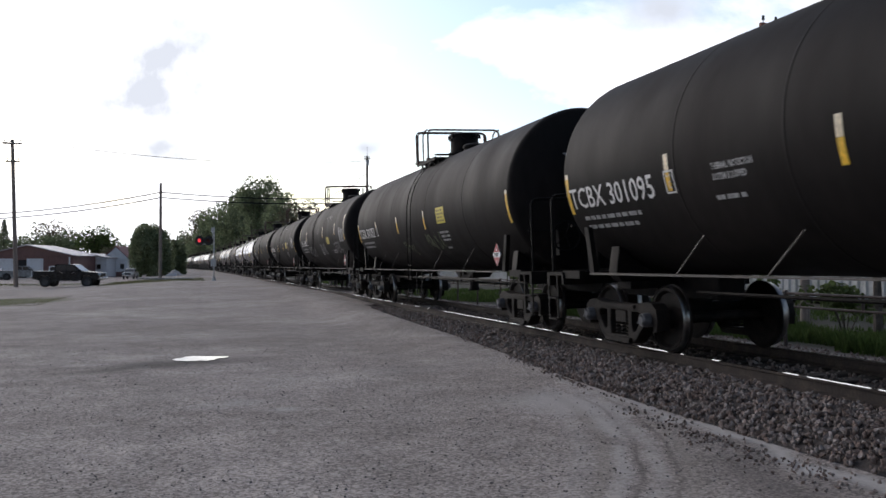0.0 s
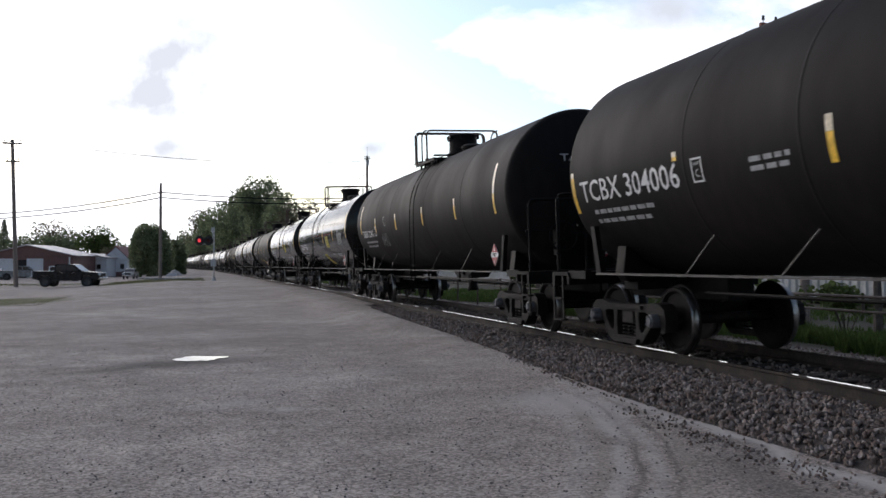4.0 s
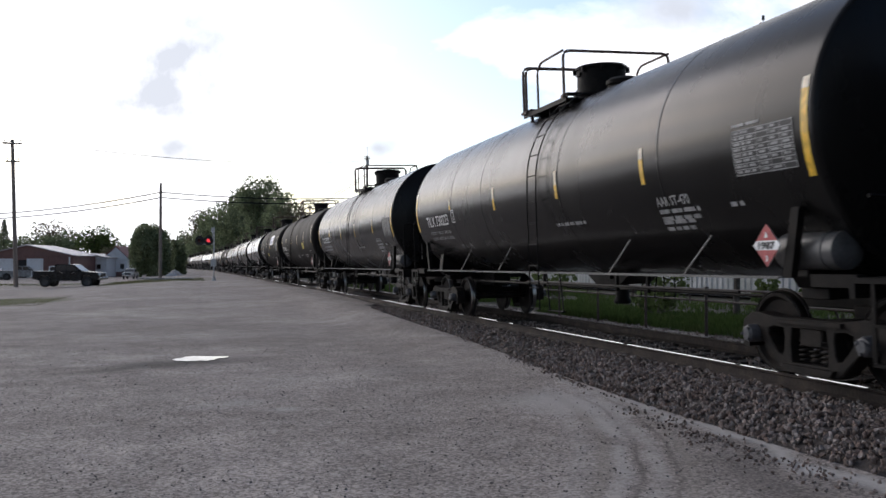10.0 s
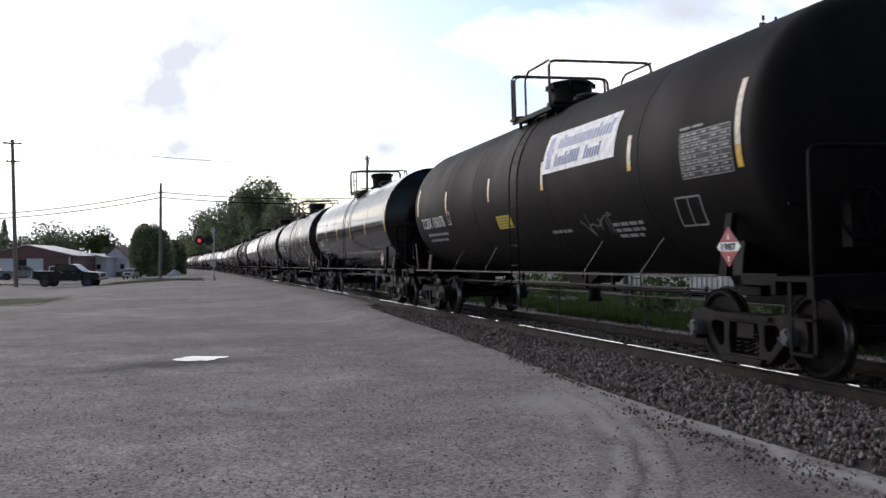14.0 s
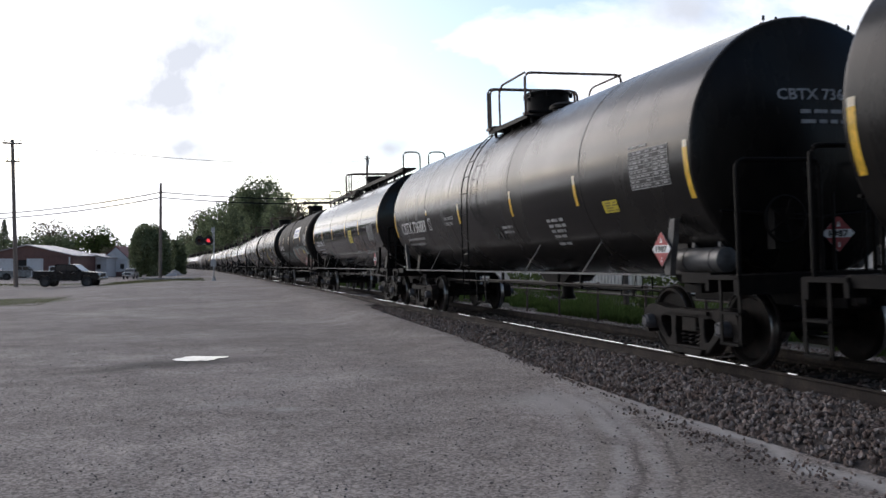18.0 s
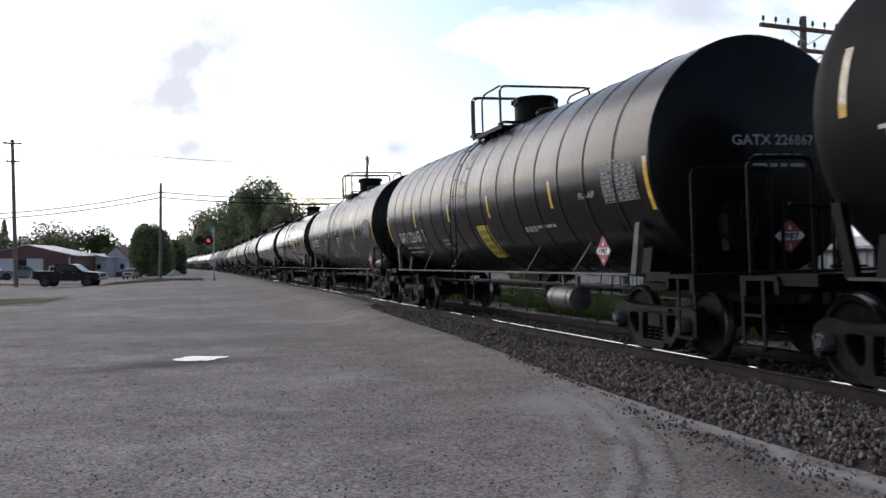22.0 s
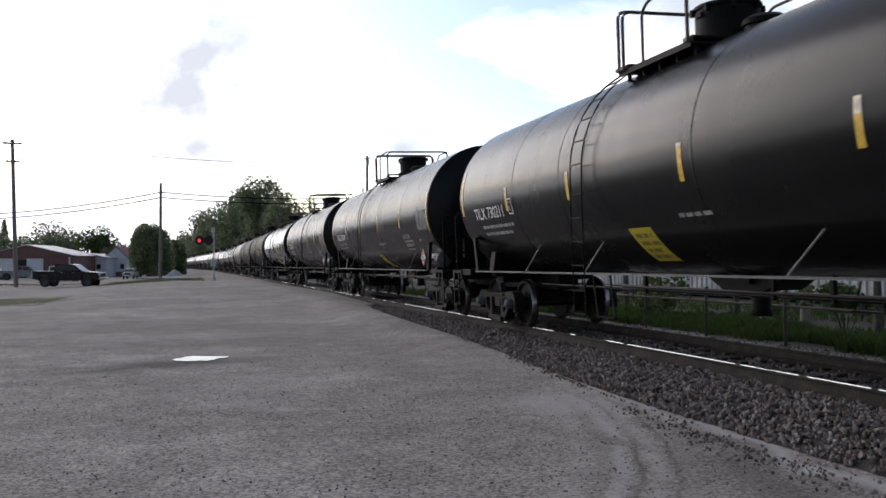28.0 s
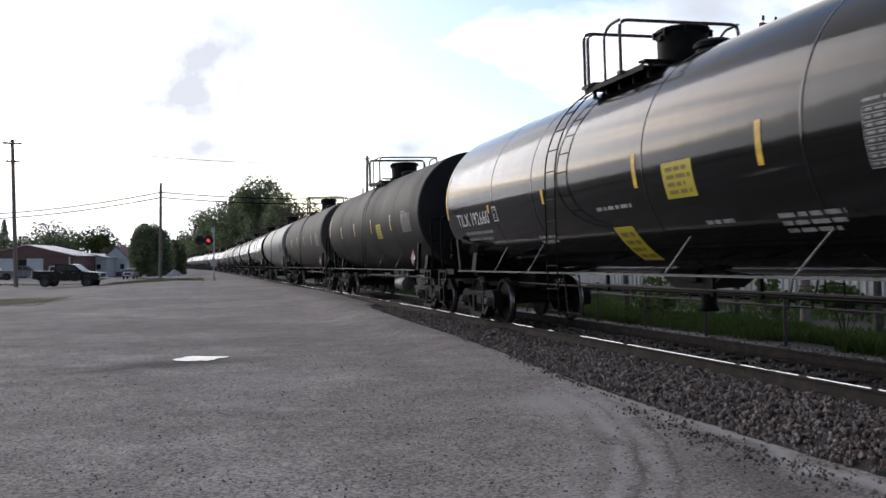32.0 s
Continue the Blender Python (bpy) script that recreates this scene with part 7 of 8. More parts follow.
# ---- level-crossing signal ----
def crossing_signal():
    x, y = stand(-18.4, 72)
    z = ground_z(x, y) - 0.05
    t = thing("crossing_signal", "grey level-crossing mast with two flashing red lamps", "crossing signal", pose(x, y, z, 0, 0, FACE))
    bm = B()
    cyl(bm, (0, 0, 0), (0, 0, 4.35), 0.06, 0.055, 12)
    cyl(bm, (0, 0, 0), (0, 0, 0.35), 0.2, 0.1, 12)
    part("mast", bm, M_GALV, t, smooth=True)
    bm = B()
    box(bm, (0.0, -0.12, 1.45), (0.42, 0.24, 0.55))
    part("control_box", bm, M_GALV, t, bevel=0.02)
    bm = B()
    pipe(bm, [(-1.12, -0.05, 2.95), (0.02, -0.05, 2.95)], 0.035, 7)
    pipe(bm, [(-0.1, 0, 4.2), (-0.1, -0.1, 3.4)], 0.03, 6)
    box(bm, (-0.08, -0.05, 4.1), (0.26, 0.08, 0.32))
    part("lamp_arm", bm, M_GALV, t)
    discs = []
    for off in (-1.13, -0.41):
        bm = B()
        lathe(bm, [(0.0, -0.05), (0.38, -0.05), (0.38, -0.09), (0.0, -0.09)], 24, "y", (off, 0, 3.25))
        p = part("backboard", bm, M_SIGBLK, t, "black round backboard", smooth=True)
        bm = B()
        for i in range(13):
            a0 = math.pi * (i / 12 * 1.16 - 0.08)
            if i:
                q = [(off + 0.165 * math.cos(b), yy, 3.25 + 0.165 * math.sin(b)) for b, yy in ((a1, -0.10), (a0, -0.10), (a0, -0.42), (a1, -0.42))]
                bm.faces.new([bm.verts.new(c) for c in q])
            a1 = a0
        part("hood", bm, M_SIGBLK, p)
        bm = B()
        lathe(bm, [(0.0, -0.125), (0.10, -0.120), (0.15, -0.10), (0.15, -0.09)], 20, "y", (off, 0, 3.25))
        part("lens", bm, M_LENS, p, "dark red lens", smooth=True)
        bm = B()
        lathe(bm, [(0.0, -0.010), (0.09, -0.007), (0.145, 0.0), (0.0, 0.0)], 20, "y")
        d = part("lamp", bm, M_LIT, t, "lit red lamp", smooth=True)
        d.matrix_basis = pose(off, -0.135, 3.25)
        discs.append((d, off))
    return discs


FLASHERS = crossing_signal()


# ---- fence and wall beyond the track ----
def pipe_fence():
    f = thing("pipe_fence", "low brown pipe fence behind the track", "fence")
    X = 12.2
    bm = B()
    pipe(bm, [(X, 4, 1.00), (X, 70, 1.05)], 0.030, 7)
    part("rail", bm, M_CHAIN, f)
    bm = B()
    pipe(bm, [(X, 4, 0.72), (X, 70, 0.77)], 0.026, 7)
    part("rail", bm, M_CHAIN, f)
    for i in range(20):
        y = 7.3 + 3.05 * i
        bm = B()
        cyl(bm, (X, y, -0.2), (X, y, 1.06), 0.040, n=8)
        part("post", bm, M_CHAIN, f, smooth=True)
        bm = B()
        cyl(bm, (X, y + 0.75, 0.70), (X, y + 0.75, 1.04), 0.030, n=7)
        part("brace", bm, M_CHAIN, f, smooth=True)
        bm = B()
        lathe(bm, [(0.0, -0.05), (0.06, -0.04), (0.06, 0.04), (0.0, 0.05)], 10, "y", (X, y, 1.02))
        part("clamp", bm, M_CHAIN, f, smooth=True)


pipe_fence()


def white_hall():
    """A long pale metal-sided hall beyond the fence; only its foot is seen, below the cars."""
    h = thing("metal_hall", "long white metal-sided hall beyond the fence", "building", pose(27.0, 0, 0))
    n = 26
    for i in range(n):
        bm = B()
        y0 = 4 + 4.0 * i
        prof = []
        for j in range(8):
            prof += ([(0.0, y0 + 0.5 * j), (-0.06, y0 + 0.5 * j + 0.08), (-0.06, y0 + 0.5 * j + 0.18), (0.0, y0 + 0.5 * j + 0.26), (0.0, y0 + 0.5 * j + 0.495)])
        extrude_poly(bm, prof + [(0.08, y0 + 3.995), (0.08, y0)], "z", 0.0, 2.4)
        part("panel", bm, M_HALL, h)
    bm = B()
    extrude_poly(bm, [(-0.4, 2.42), (8.0, 3.2), (16.5, 2.42), (16.5, 2.3), (8, 3.05), (-0.4, 2.3)], "y", 3.5, 108.5)
    part("roof", bm, M_ROOFG, h)
    bm = B()
    box(bm, (16.0, 56, 1.15), (0.1, 104, 2.3))
    box(bm, (8.0, 4.0, 1.15), (15.9, 0.1, 2.3))
    box(bm, (8.0, 108.0, 1.15), (15.9, 0.1, 2.3))
    part("wall", bm, M_PAINTW, h)


white_hall()


def shrub(x, y, h, w, seed, leaf, label, count=420, size=0.09):
    rnd = random.Random(seed)
    t = thing("shrub", label, "shrub", pose(x, y, ground_z(x, y) - 0.05))
    bm = B()
    blobs = []
    for i in range(7):
        a = rnd.uniform(0, 6.3)
        e = Vector((math.cos(a) * w * rnd.uniform(0.2, 0.8), math.sin(a) * w * rnd.uniform(0.2, 0.8), h * rnd.uniform(0.45, 0.95)))
        cyl(bm, (0, 0, 0), e, 0.02, 0.006, 5, False)
        blobs.append((e, (w * 0.35, w * 0.35, h * 0.22)))
    part("stem", bm, M_BARK, t)
    bm = B()
    leaf_crown(bm, blobs, count, size, rnd)
    part("leaves", bm, leaf, t)


for i_, (sx, sy, sh, sw) in enumerate(((14.6, 17.5, 1.3, 0.8), (15.5, 21.0, 1.5, 1.0), (14.2, 25.5, 1.0, 0.8), (16.5, 29.0, 1.6, 1.1), (15.0, 36.0, 1.4, 1.0), (17.0, 44.0, 1.6, 1.2))):
    shrub(sx, sy, sh, sw, 60 + i_, M_LEAF, "loose green shrub beyond the fence")
for i_, (sx, sy) in enumerate(((17.3, 19.5), (18.2, 27.2), (17.0, 33.0), (19.0, 52.0))):
    tree(sx, sy, 5.0, 2.2, 80 + i_, M_LEAF, "young green tree beyond the fence", 600, 0.16, 0.5, 0.13)

# ---- trees ----
for off, dep, h, sp, sd, lf, n, lab in (
        (-27.5, 172, 15.5, 5.2, 1, M_LEAF3, 1500, "budding tree with thin olive crown behind the train"),
        (-32.0, 178, 17.5, 4.6, 2, M_LEAF2, 2600, "tall green tree behind the train"),
        (-37.5, 184, 20.8, 6.4, 3, M_LEAF2, 4200, "tall green tree behind the train"),
        (-43.5, 192, 18.4, 6.0, 4, M_LEAF2, 3800, "broad green tree behind the train"),
        (-51.5, 205, 16.6, 5.2, 5, M_LEAF2, 3000, "broad green tree behind the train"),
        (-58.0, 215, 15.4, 4.6, 11, M_LEAF3, 1100, "budding tree with thin olive crown behind the train"),
        (-61.0, 240, 14.5, 6.0, 6, M_LEAF2, 2800, "green tree behind the train"),
        (-80.0, 290, 14.4, 7.5, 7, M_LEAF2, 3000, "green tree far down the line"),
        (-103.0, 350, 14.0, 9.0, 8, M_LEAF2, 3000, "green tree far down the line"),
        (-46.0, 200, 9.5, 7.0, 9, M_LEAF2, 3000, "low green tree under the taller ones"),
        (-37.0, 190, 10.0, 7.0, 10, M_LEAF2, 3000, "low green tree under the taller ones"),
        (-56.5, 222, 9.5, 7.0, 12, M_LEAF2, 2600, "low green tree under the taller ones"),
        (-71.0, 262, 9.5, 8.0, 13, M_LEAF2, 2600, "low green tree under the taller ones")):
    tx, ty = stand(off, dep)
    k_ = {1: 1.1, 2: 1.1, 3: 1.22, 4: 1.35, 5: 1.5, 11: 1.8, 6: 1.38, 7: 1.55, 8: 2.0, 9: 1.35, 10: 1.22, 12: 1.5, 13: 1.53}[sd]
    tx, ty = stand(off * k_, dep * k_)
    tree(tx, ty, h * k_, sp * k_, sd, lf, lab, int(n * 1.9), 0.27 * k_, 0.12, None, 15, 0.0)
for off, dep, h, sp, sd, lf, n, bare, lab in (
        (-39.1, 120, 8.1, 2.7, 31, M_LEAF2, 8000, 0.04, "dense rounded green bush beside the track"),
        (-40.7, 121, 6.8, 1.6, 32, M_LEAF2, 4200, 0.04, "dense rounded green bush beside the track"),
        (-37.6, 119, 6.6, 1.5, 33, M_LEAF2, 4000, 0.04, "dense rounded green bush beside the track"),
        (-36.4, 124, 4.2, 0.9, 38, M_LEAF2, 1600, 0.04, "dense green bush beside the track"),
        (-37.3, 126, 5.6, 1.3, 43, M_LEAF2, 2400, 0.04, "dense green bush beside the track"),
        (-65.5, 170, 10.2, 4.2, 34, M_LEAF, 2600, 0.12, "lopsided green tree behind the sheds"),
        (-77.0, 178, 11.2, 6.0, 35, M_LEAF3, 1600, 0.12, "thin budding tree behind the sheds"),
        (-73.0, 172, 8.8, 5.0, 36, M_LEAF2, 2400, 0.1, "dark green tree behind the sheds"),
        (-83.0, 176, 9.4, 6.0, 37, M_LEAF2, 2400, 0.1, "dark green tree behind the sheds"),
        (-90.0, 176, 10.0, 5.0, 39, M_LEAF3, 1200, 0.1, "thin budding tree behind the sheds"),
        (-59.5, 160, 5.2, 2.2, 40, M_LEAF3, 700, 0.1, "small budding tree beside the house"),
        (-99.0, 185, 10.0, 6.5, 41, M_LEAF2, 2400, 0.1, "dark green tree behind the sheds"),
        (-70.5, 190, 7.5, 6.0, 42, M_LEAF2, 2000, 0.1, "dark green tree behind the sheds")):
    tx, ty = stand(off, dep)
    tree(tx, ty, h, sp, sd, lf, lab, int(n * 1.5), 0.17 if dep < 130 else 0.22, bare, None, 14, 0.0)


def spruce(off, dep, h, seed):
    rnd = random.Random(seed)
    x, y = stand(off, dep)
    t = thing("spruce", "dark narrow spruce behind the shed", "tree", pose(x, y, -0.1))
    bm = B()
    cyl(bm, (0, 0, 0), (0, 0, h), 0.16, 0.02, 7)
    part("trunk", bm, M_BARK, t)
    bm = B()
    for i in range(26):
        z = h * (0.08 + 0.9 * i / 26)
        r = (h - z) * 0.24 + 0.1
        for j in range(9):
            a = rnd.uniform(0, 6.3)
            leaf_crown(bm, [(Vector((math.cos(a) * r * 0.6, math.sin(a) * r * 0.6, z - r * 0.18)), (r * 0.45, r * 0.45, 0.12))], 7, 0.20, rnd)
    part("crown", bm, M_LEAF2, t)


spruce(-73.5, 150, 9.8, 71)
spruce(-79.0, 156, 8.2, 72)


# ---- sheds, house and cars across the road ----
def gable(name, label, off, dep, width, eave, ridge, length, wall_m, roof_m, front):
    """A gabled building whose front faces the eye; front draws its doors and windows."""
    x, y = stand(off, dep)
    t = thing(name, label, "building", pose(x, y, -0.15, 0, 0, FACE))
    w = width / 2
    bm = B()
    extrude_poly(bm, [(-w, 0), (w, 0), (w, eave), (0, ridge), (-w, eave)], "y", 0, length)
    part("wall", bm, wall_m, t)
    for s in (-1, 1):
        bm = B()
        d = (ridge - eave) / w
        extrude_poly(bm, [(0, ridge + 0.02), (s * (w + 0.35), eave - 0.35 * d + 0.02), (s * (w + 0.35), eave - 0.35 * d + 0.14), (0, ridge + 0.14)], "y", -0.35, length + 0.35)
        part("roof", bm, roof_m, t)
    front(t)
    return t


def panel(t, name, x0, x1, z0, z1, m, d=0.06, label=""):
    bm = B()
    box(bm, ((x0 + x1) / 2, -d / 2, (z0 + z1) / 2), (x1 - x0, d, z1 - z0))
    return part(name, bm, m, t, label)


def shed_front(t):
    panel(t, "fascia", -6.8, 6.8, 3.02, 3.16, M_BARNRED, 0.12)
    # No hole in the wall: a flat dark sheet paints the shade inside.
    panel(t, "opening", -1.3, -0.1, 0.02, 2.55, M_DARK, 0.03, "doorway as a dark panel, the shade inside painted on")
    panel(t, "door", -6.6, -4.1, 0.0, 2.75, M_PAINTW, 0.07, "white sliding door")
    panel(t, "door", -4.0, -1.4, 0.0, 2.75, M_PAINTW, 0.07, "white sliding door")
    panel(t, "door", -0.05, 2.35, 0.0, 2.75, M_PAINTW, 0.07, "white sliding door")
    panel(t, "post", 6.05, 6.25, 0.0, 3.0, M_PAINTW, 0.10, "white corner post")
    for i in range(9):
        panel(t, "batten", 2.5 + 0.42 * i, 2.54 + 0.42 * i, 0.0, 3.0, M_BARNRED, 0.05)


gable("shed", "long low brown-red shed with white sliding doors", -60.3, 130, 13.6, 3.15, 4.65, 9, M_BARNRED, M_ROOFG, shed_front)


def annex_front(t):
    panel(t, "door", -1.2, 1.0, 0.0, 2.3, M_PAINTW, 0.07, "white roller door")
    panel(t, "window", 1.5, 2.1, 1.2, 1.9, M_CARGLASS, 0.04)
    panel(t, "cladding", -2.9, -1.4, 0.0, 2.5, M_BARNRED, 0.05, "brown-red cladding")


gable("annex", "white metal annex with grey roof", -54.8, 138, 6.0, 2.9, 3.5, 12, M_PAINTW, M_ROOFG, annex_front)


def house_front(t):
    panel(t, "window", -0.9, -0.3, 1.2, 2.0, M_CARGLASS, 0.05)
    panel(t, "window", 0.7, 1.3, 1.2, 2.0, M_CARGLASS, 0.05)
    panel(t, "skirting", -1.8, 1.8, 0.0, 0.75, M_BARNRED, 0.05, "red lower boards")
    panel(t, "post", -1.75, -1.45, 0.0, 3.1, M_BARNRED, 0.08, "red corner post")


gable("house", "small white house with dark red roof", -51.8, 142, 3.6, 3.1, 4.7, 7, M_PAINTW, M_ROOFRED, house_front)


def cottage_front(t):
    panel(t, "window", -0.5, 0.3, 1.0, 1.7, M_CARGLASS, 0.05)
    panel(t, "door", 0.8, 1.5, 0.0, 2.0, M_ROOFG, 0.05)


gable("cottage", "far pale cottage with grey roof", -58.0, 165, 5.0, 2.4, 3.6, 7, M_PAINTW, M_ROOFG, cottage_front)


def wheel_parts(t, x, y, r, w=0.26):
    bm = B()
    lathe(bm, [(r * 0.58, -w / 2), (r * 0.9, -w / 2), (r, -w * 0.35), (r, w * 0.35), (r * 0.9, w / 2), (r * 0.58, w / 2)], 28, "y", (0, 0, 0))
    wh = part("wheel", bm, M_TYRE, t, "black tyre", smooth=True, m=pose(x, y, r))
    bm = B()
    lathe(bm, [(0.0, -w * 0.40), (r * 0.16, -w * 0.42), (r * 0.2, -w * 0.3), (r * 0.52, -w * 0.36), (r * 0.60, -w * 0.48), (r * 0.60, w * 0.4), (0.0, w * 0.4)], 20, "y")
    for k in range(5):
        a = 2 * math.pi * k / 5
        box(bm, (0.36 * r * math.cos(a), -w * 0.37, 0.36 * r * math.sin(a)), (0.11 * r, 0.04, 0.11 * r))
    part("rim", bm, M_RIM, wh, "alloy rim", smooth=True)


def pickup(off, dep, turn, paint, label, size=1.0, lift=0.14):
    """A four-door pickup: bonnet, cab, load bed, arches, bumpers, lamps and wheels."""
    x, y = stand(off, dep)
    t = thing("pickup_truck", label, "pickup truck", pose(x, y, ground_z(x, y) - 0.02, 0, 0, FACE + turn) @ Matrix.Scale(size, 4))
    W = 0.98
    z = lift

    def arch(cx, r=0.52):
        return [(cx + r * math.cos(math.pi - math.pi * i / 8), 0.42 + z + r * math.sin(math.pi * i / 8)) for i in range(9)]

    lower = [(-2.95, 0.55 + z), (-2.45, 0.45 + z)] + arch(-1.85) + [(-1.2, 0.42 + z), (1.2, 0.42 + z)] + arch(1.85) + [(2.5, 0.42 + z), (2.9, 0.55 + z), (2.95, 0.95 + z), (2.80, 1.12 + z), (1.35, 1.22 + z), (-2.95, 1.22 + z)]
    bm = B()
    extrude_poly(bm, lower, "y", -W, W)
    part("body", bm, paint, t, smooth=False, bevel=0.03)
    bm = B()
    extrude_poly(bm, [(-1.05, 1.23 + z), (1.35, 1.23 + z), (0.62, 1.80 + z), (0.35, 1.86 + z), (-0.80, 1.86 + z), (-0.98, 1.80 + z)], "y", -W + 0.10, W - 0.10)
    part("cab", bm, paint, t, bevel=0.04)
    for s in (-1, 1):
        yy = s * (W - 0.098)
        for pts in ([(-0.90, 1.28 + z), (-0.02, 1.28 + z), (-0.02, 1.76 + z), (-0.84, 1.76 + z)], [(0.06, 1.28 + z), (1.10, 1.28 + z), (0.56, 1.74 + z), (0.06, 1.76 + z)]):
            bm = B()
            extrude_poly(bm, pts, "y", yy, yy + s * 0.008)
            part("side_window", bm, M_CARGLASS, t, "dark tinted side glass")
        bm = B()
        box(bm, (1.02, s * (W + 0.10), 1.36 + z), (0.12, 0.20, 0.20))
        part("mirror", bm, M_SIGBLK, t)
        bm = B()
        box(bm, (0.0, s * (W + 0.06), 0.42 + z), (2.3, 0.16, 0.05))
        part("running_board", bm, M_SIGBLK, t)
        bm = B()
        box(bm, (2.90, s * 0.74, 0.92 + z), (0.10, 0.36, 0.20))
        part("headlight", bm, M_PAPER, t, "clear headlight")
        for k in (-0.35, 0.65):
            bm = B()
            box(bm, (k, s * (W + 0.012), 1.10 + z), (0.20, 0.03, 0.035))
            part("door_handle", bm, M_CHROME, t)
    bm = B()
    d = Vector((0.73, 0, -0.57)).normalized()
    extrude_poly(bm, [(1.31, 1.265 + z), (1.36, 1.265 + z), (0.68, 1.79 + z), (0.64, 1.79 + z)], "y", -W + 0.2, W - 0.2)
    part("windscreen", bm, M_CARGLASS, t, "windscreen glass")
    bm = B()
    box(bm, (2.98, 0, 0.60 + z), (0.16, 1.9, 0.22))
    part("front_bumper", bm, M_CHROME, t, bevel=0.03)
    bm = B()
    box(bm, (2.94, 0, 0.90 + z), (0.06, 1.05, 0.28))
    part("grille", bm, M_SIGBLK, t)
    bm = B()
    box(bm, (-3.0, 0, 0.62 + z), (0.16, 1.85, 0.20))
    part("rear_bumper", bm, M_CHROME, t, bevel=0.03)
    for cx in (-1.85, 1.85):
        for s in (-1, 1):
            wheel_parts(t, cx, s * (W - 0.13), 0.44 + z * 0.25)
    return t


pickup(-30.35, 73, 0, M_CARBLK, "black lifted crew-cab pickup parked side-on", 0.91, 0.18)
pickup(-36.6, 105, -80, M_CARGRY, "silver pickup parked facing the lot", 0.64, 0.05)
pickup(-44.5, 104, 10, M_CARWHT, "white pickup parked behind the black one", 0.95, 0.0)
pickup(-52.5, 112, 20, M_CARGRY, "grey pickup parked before the shed", 0.95, 0.0)
pickup(-58.5, 116, 0, M_CARBLK, "dark pickup parked before the shed", 0.95, 0.0)


def heap():
    x, y = stand(-32.9, 110)
    bm = B()
    rings = []
    for i in range(7):
        r, z = 1.1 * (1 - i / 6.2), 0.8 * (i / 6) ** 0.85
        rings.append([(r * math.cos(a) * (1 + 0.15 * noise.noise((math.cos(a), math.sin(a), i * 0.4))), r * math.sin(a), z) for a in [2 * math.pi * k / 20 for k in range(20)]])
    vs = [[bm.verts.new(p) for p in ring] for ring in rings]
    for a, b in zip(vs, vs[1:]):
        for k in range(20):
            bm.faces.new((a[k], a[(k + 1) % 20], b[(k + 1) % 20], b[k]))
    bm.faces.new(vs[-1])
    ob = put("gravel_heap", finish(bm, "gravel_heap", M_CONC, True), None, pose(x, y, ground_z(x, y) - 0.05))
    tagged(ob, "grey heap of crushed stone beside the track", "gravel heap")
    x, y = stand(-32.2, 106)
    bm = B()
    extrude_poly(bm, [(-0.6, 0), (0.7, 0), (0.55, 0.42), (-0.3, 0.30)], "y", -0.3, 0.3)
    tagged(put("concrete_block", finish(bm, "concrete_block", M_PAINTW, False, 0.03), None, pose(x, y, ground_z(x, y) - 0.03, 0, 0, FACE)), "pale broken concrete block beside the heap", "concrete block")
    bm = B()
    box(bm, (0, 0, 0.05), (5.2, 0.18, 0.16))
    x, y = stand(-25.4, 82)
    tagged(put("kerb", finish(bm, "kerb", M_CONC, False, 0.02), None, pose(x, y, ground_z(x, y), 0, 0, FACE)), "low concrete kerb along the grass strip", "kerb", kind="structure")


heap()


# ---- drifting grey clouds ----
D_SKY, SKY_OFF, SKY_Z = 1500.0, -60.0, 330.0
LOBES = ((-465, 362, 195, 190, 0.50), (-500, 295, 250, 185, 0.48), (-464, 198, 135, 90, 0.54), (-133, 198, 90, 42, 0.36), (375, 432, 150, 70, 0.47))


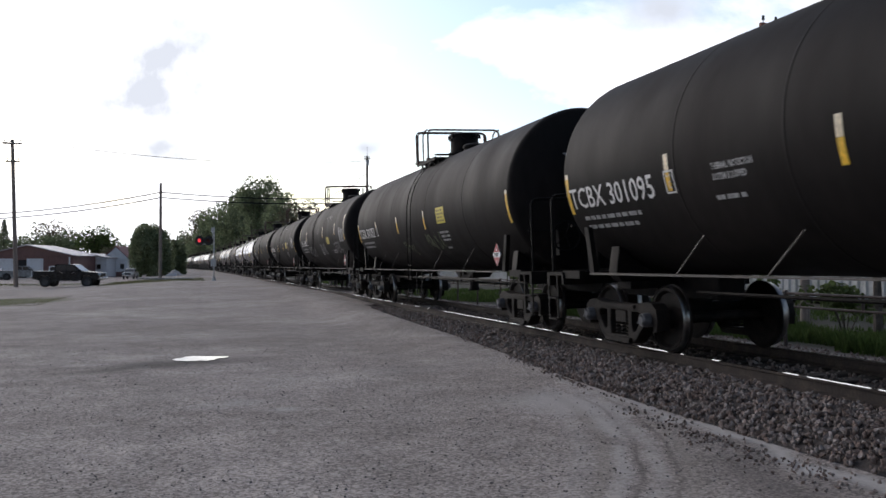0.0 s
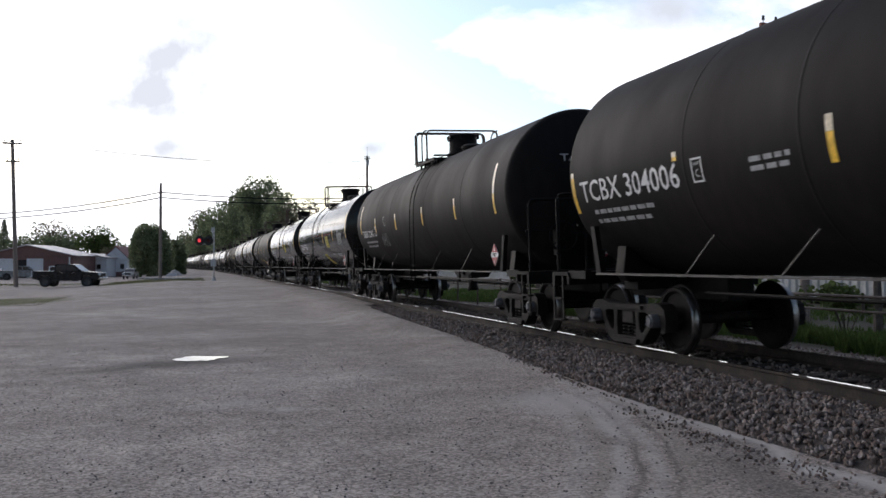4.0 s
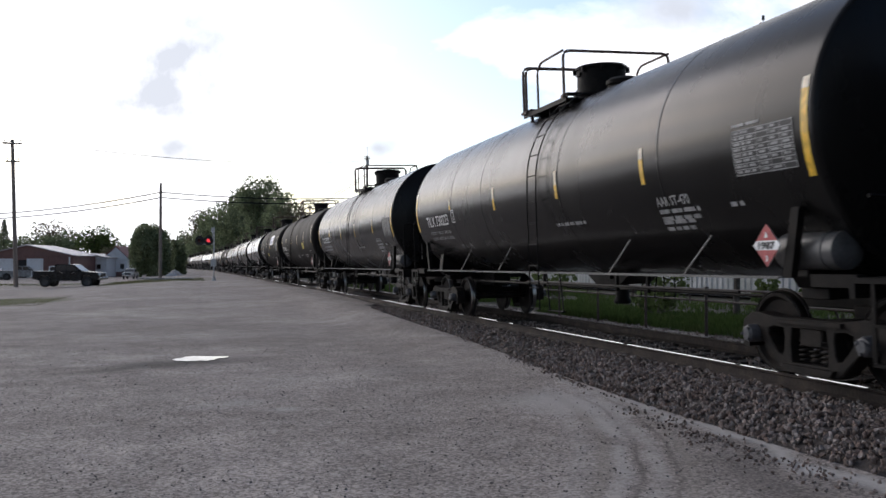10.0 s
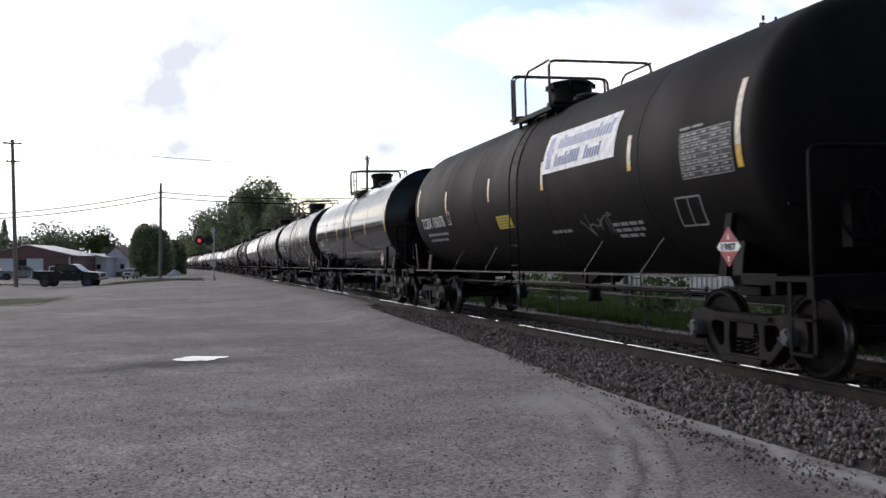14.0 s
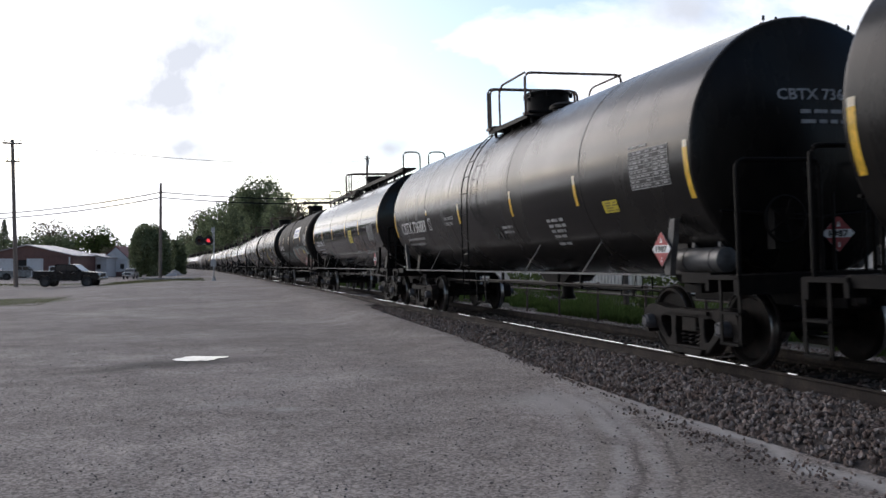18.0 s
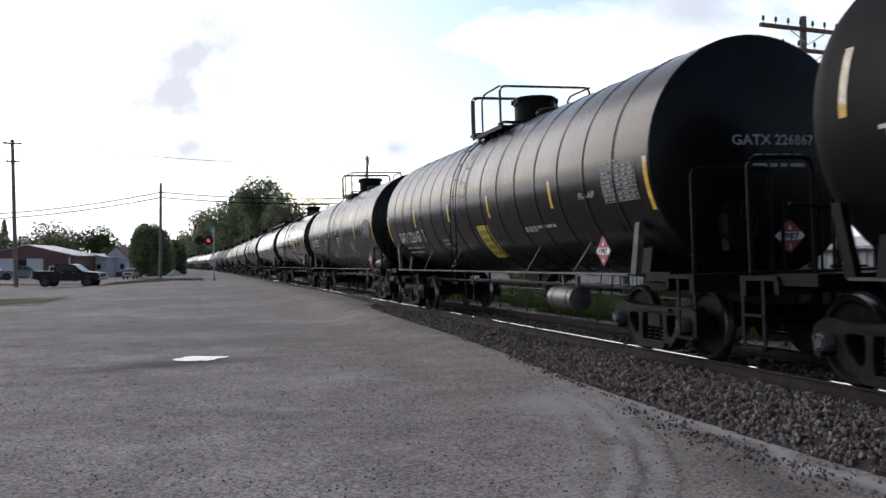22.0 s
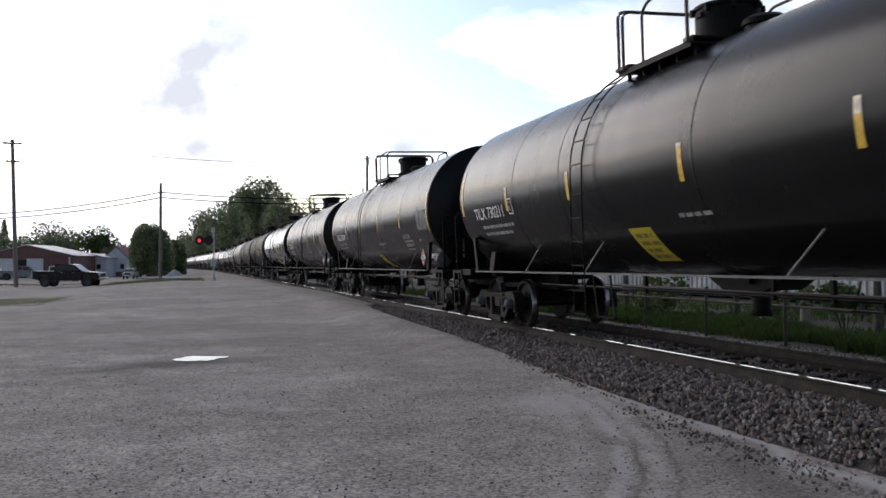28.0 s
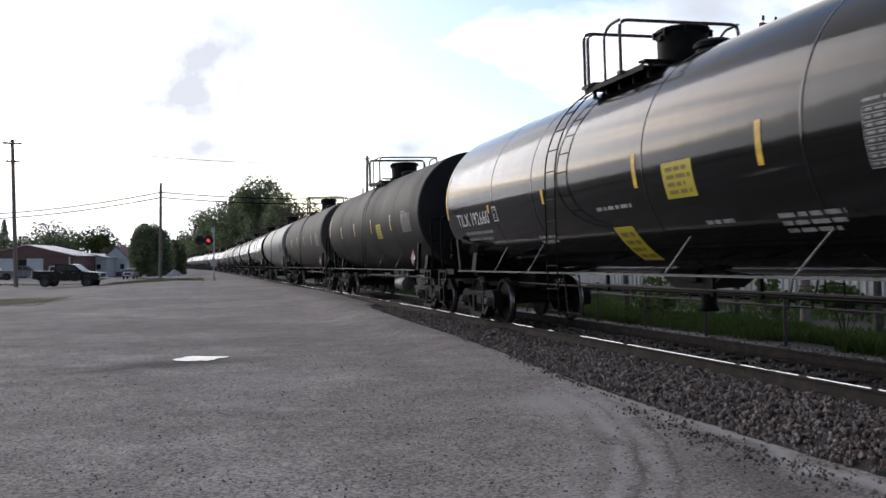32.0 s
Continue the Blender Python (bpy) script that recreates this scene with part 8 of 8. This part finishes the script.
def cloud_mat():
    """Soft blue-grey lobes with ragged edges; clear between them."""
    m = bpy.data.materials.new("grey_cloud")
    m.use_nodes = True
    nt = m.node_tree
    nt.nodes.clear()
    N, L = nt.nodes.new, nt.links.new
    out = N("ShaderNodeOutputMaterial")
    tc = N("ShaderNodeTexCoord")
    n1 = N("ShaderNodeTexNoise")
    n1.inputs["Scale"].default_value, n1.inputs["Detail"].default_value, n1.inputs["Roughness"].default_value = 0.011, 7, 0.6
    L(tc.outputs["Object"], n1.inputs["Vector"])
    last = None
    for off, z, rx, rz, strength in LOBES:
        mp = N("ShaderNodeMapping")
        mp.vector_type = "TEXTURE"
        mp.inputs["Location"].default_value = (off - SKY_OFF, 0, z - SKY_Z)
        mp.inputs["Scale"].default_value = (rx, 1e4, rz)
        L(tc.outputs["Object"], mp.inputs[0])
        ln = N("ShaderNodeVectorMath")
        ln.operation = "LENGTH"
        L(mp.outputs[0], ln.inputs[0])
        a = N("ShaderNodeMath")
        a.operation = "MULTIPLY_ADD"
        a.inputs[1].default_value, a.inputs[2].default_value = -0.85, strength
        L(ln.outputs["Value"], a.inputs[0])
        if last is None:
            last = a.outputs[0]
        else:
            mx = N("ShaderNodeMath")
            mx.operation = "SMOOTH_MAX"
            mx.inputs[2].default_value = 0.2
            L(last, mx.inputs[0])
            L(a.outputs[0], mx.inputs[1])
            last = mx.outputs[0]
    b = N("ShaderNodeMath")
    b.operation = "ADD"
    L(last, b.inputs[0])
    L(n1.outputs[0], b.inputs[1])
    r = N("ShaderNodeMapRange")
    r.inputs["From Min"].default_value, r.inputs["From Max"].default_value = 0.28, 0.92
    r.inputs["To Max"].default_value = 0.96
    L(b.outputs[0], r.inputs[0])
    em = N("ShaderNodeEmission")
    em.inputs[0].default_value = (0.60, 0.645, 0.705, 1)
    tr = N("ShaderNodeBsdfTransparent")
    mix = N("ShaderNodeMixShader")
    L(r.outputs[0], mix.inputs[0])
    L(tr.outputs[0], mix.inputs[1])
    L(em.outputs[0], mix.inputs[2])
    L(mix.outputs[0], out.inputs[0])
    return m


def cloud_bank():
    """Far grey clouds on one plain backdrop; they drift to the right."""
    bm = B()
    bm.faces.new([bm.verts.new(q) for q in ((-700, 0, -240), (700, 0, -240), (700, 0, 260), (-700, 0, 260))])
    ob = put("cloud", finish(bm, "cloud", cloud_mat()))
    ob.visible_shadow = False
    return tagged(ob, "soft blue-grey clouds drifting across the bright sky", "cloud", kind="structure")


CLOUD = cloud_bank()


def motions():
    """The train rolls towards the camera and past it at a steady pace; its wheels turn as they come near."""
    for car, k in CARS:
        rows = []
        for i in range(41):
            t = 32.0 * i / 40
            s = CAR_Y + rolled(PASS_T[k]) - rolled(t)
            x, y, a = track(s)
            rows.append((t, pose(x, y, TRACK_Z, 0, LEAN, a)))
        walk(car, rows)
    for w, k, ly in TRUCKS:
        t0 = PASS_T[k] + (CAR_Y + ly - 30.0) / V_TRAIN
        t1 = PASS_T[k] + (CAR_Y + ly - 6.5) / V_TRAIN
        if t1 < 0.1 or t0 > 31.9:
            continue
        f0, f1 = max(0, int(t0 * FPS)), min(32 * FPS, int(t1 * FPS))
        step = V_TRAIN / FPS / WHEEL_R
        q = [(0.0, Matrix.Translation((0, ly, WHEEL_R)))] if f0 > 0 else []
        for j, fr in enumerate(range(f0, f1 + 1)):
            q.append((fr / FPS, Matrix.Translation((0, ly, WHEEL_R)) @ Matrix.Rotation(step * j, 4, "X")))
        if f1 < 32 * FPS:
            q.append((32.0, q[-1][1]))
        walk(w, q)
    rows = []
    for t, d in ((0.0, 0.0), (32.0, 70.0)):
        x, y = stand(SKY_OFF + d, D_SKY)
        rows.append((t, pose(x, y, SKY_Z, 0, 0, FACE)))
    walk(CLOUD, rows)
    # the two crossing lamps flash in turn: the lit lamp comes forward of its dark lens, the other goes back
    half = 0.5475
    for n, (d, off) in enumerate(FLASHERS):
        rows, t, on = [], 6.08 - 12 * half, n == 0
        while t < 32.5:
            for tt in (t, t + half - 0.04):
                if 0 <= tt <= 32.0:
                    rows.append((tt, pose(off, -0.135 if on else -0.07, 3.25)))
            t, on = t + half, not on
        rows = [(0.0, rows[0][1])] + rows + [(32.0, rows[-1][1])]
        walk(d, rows)


motions()
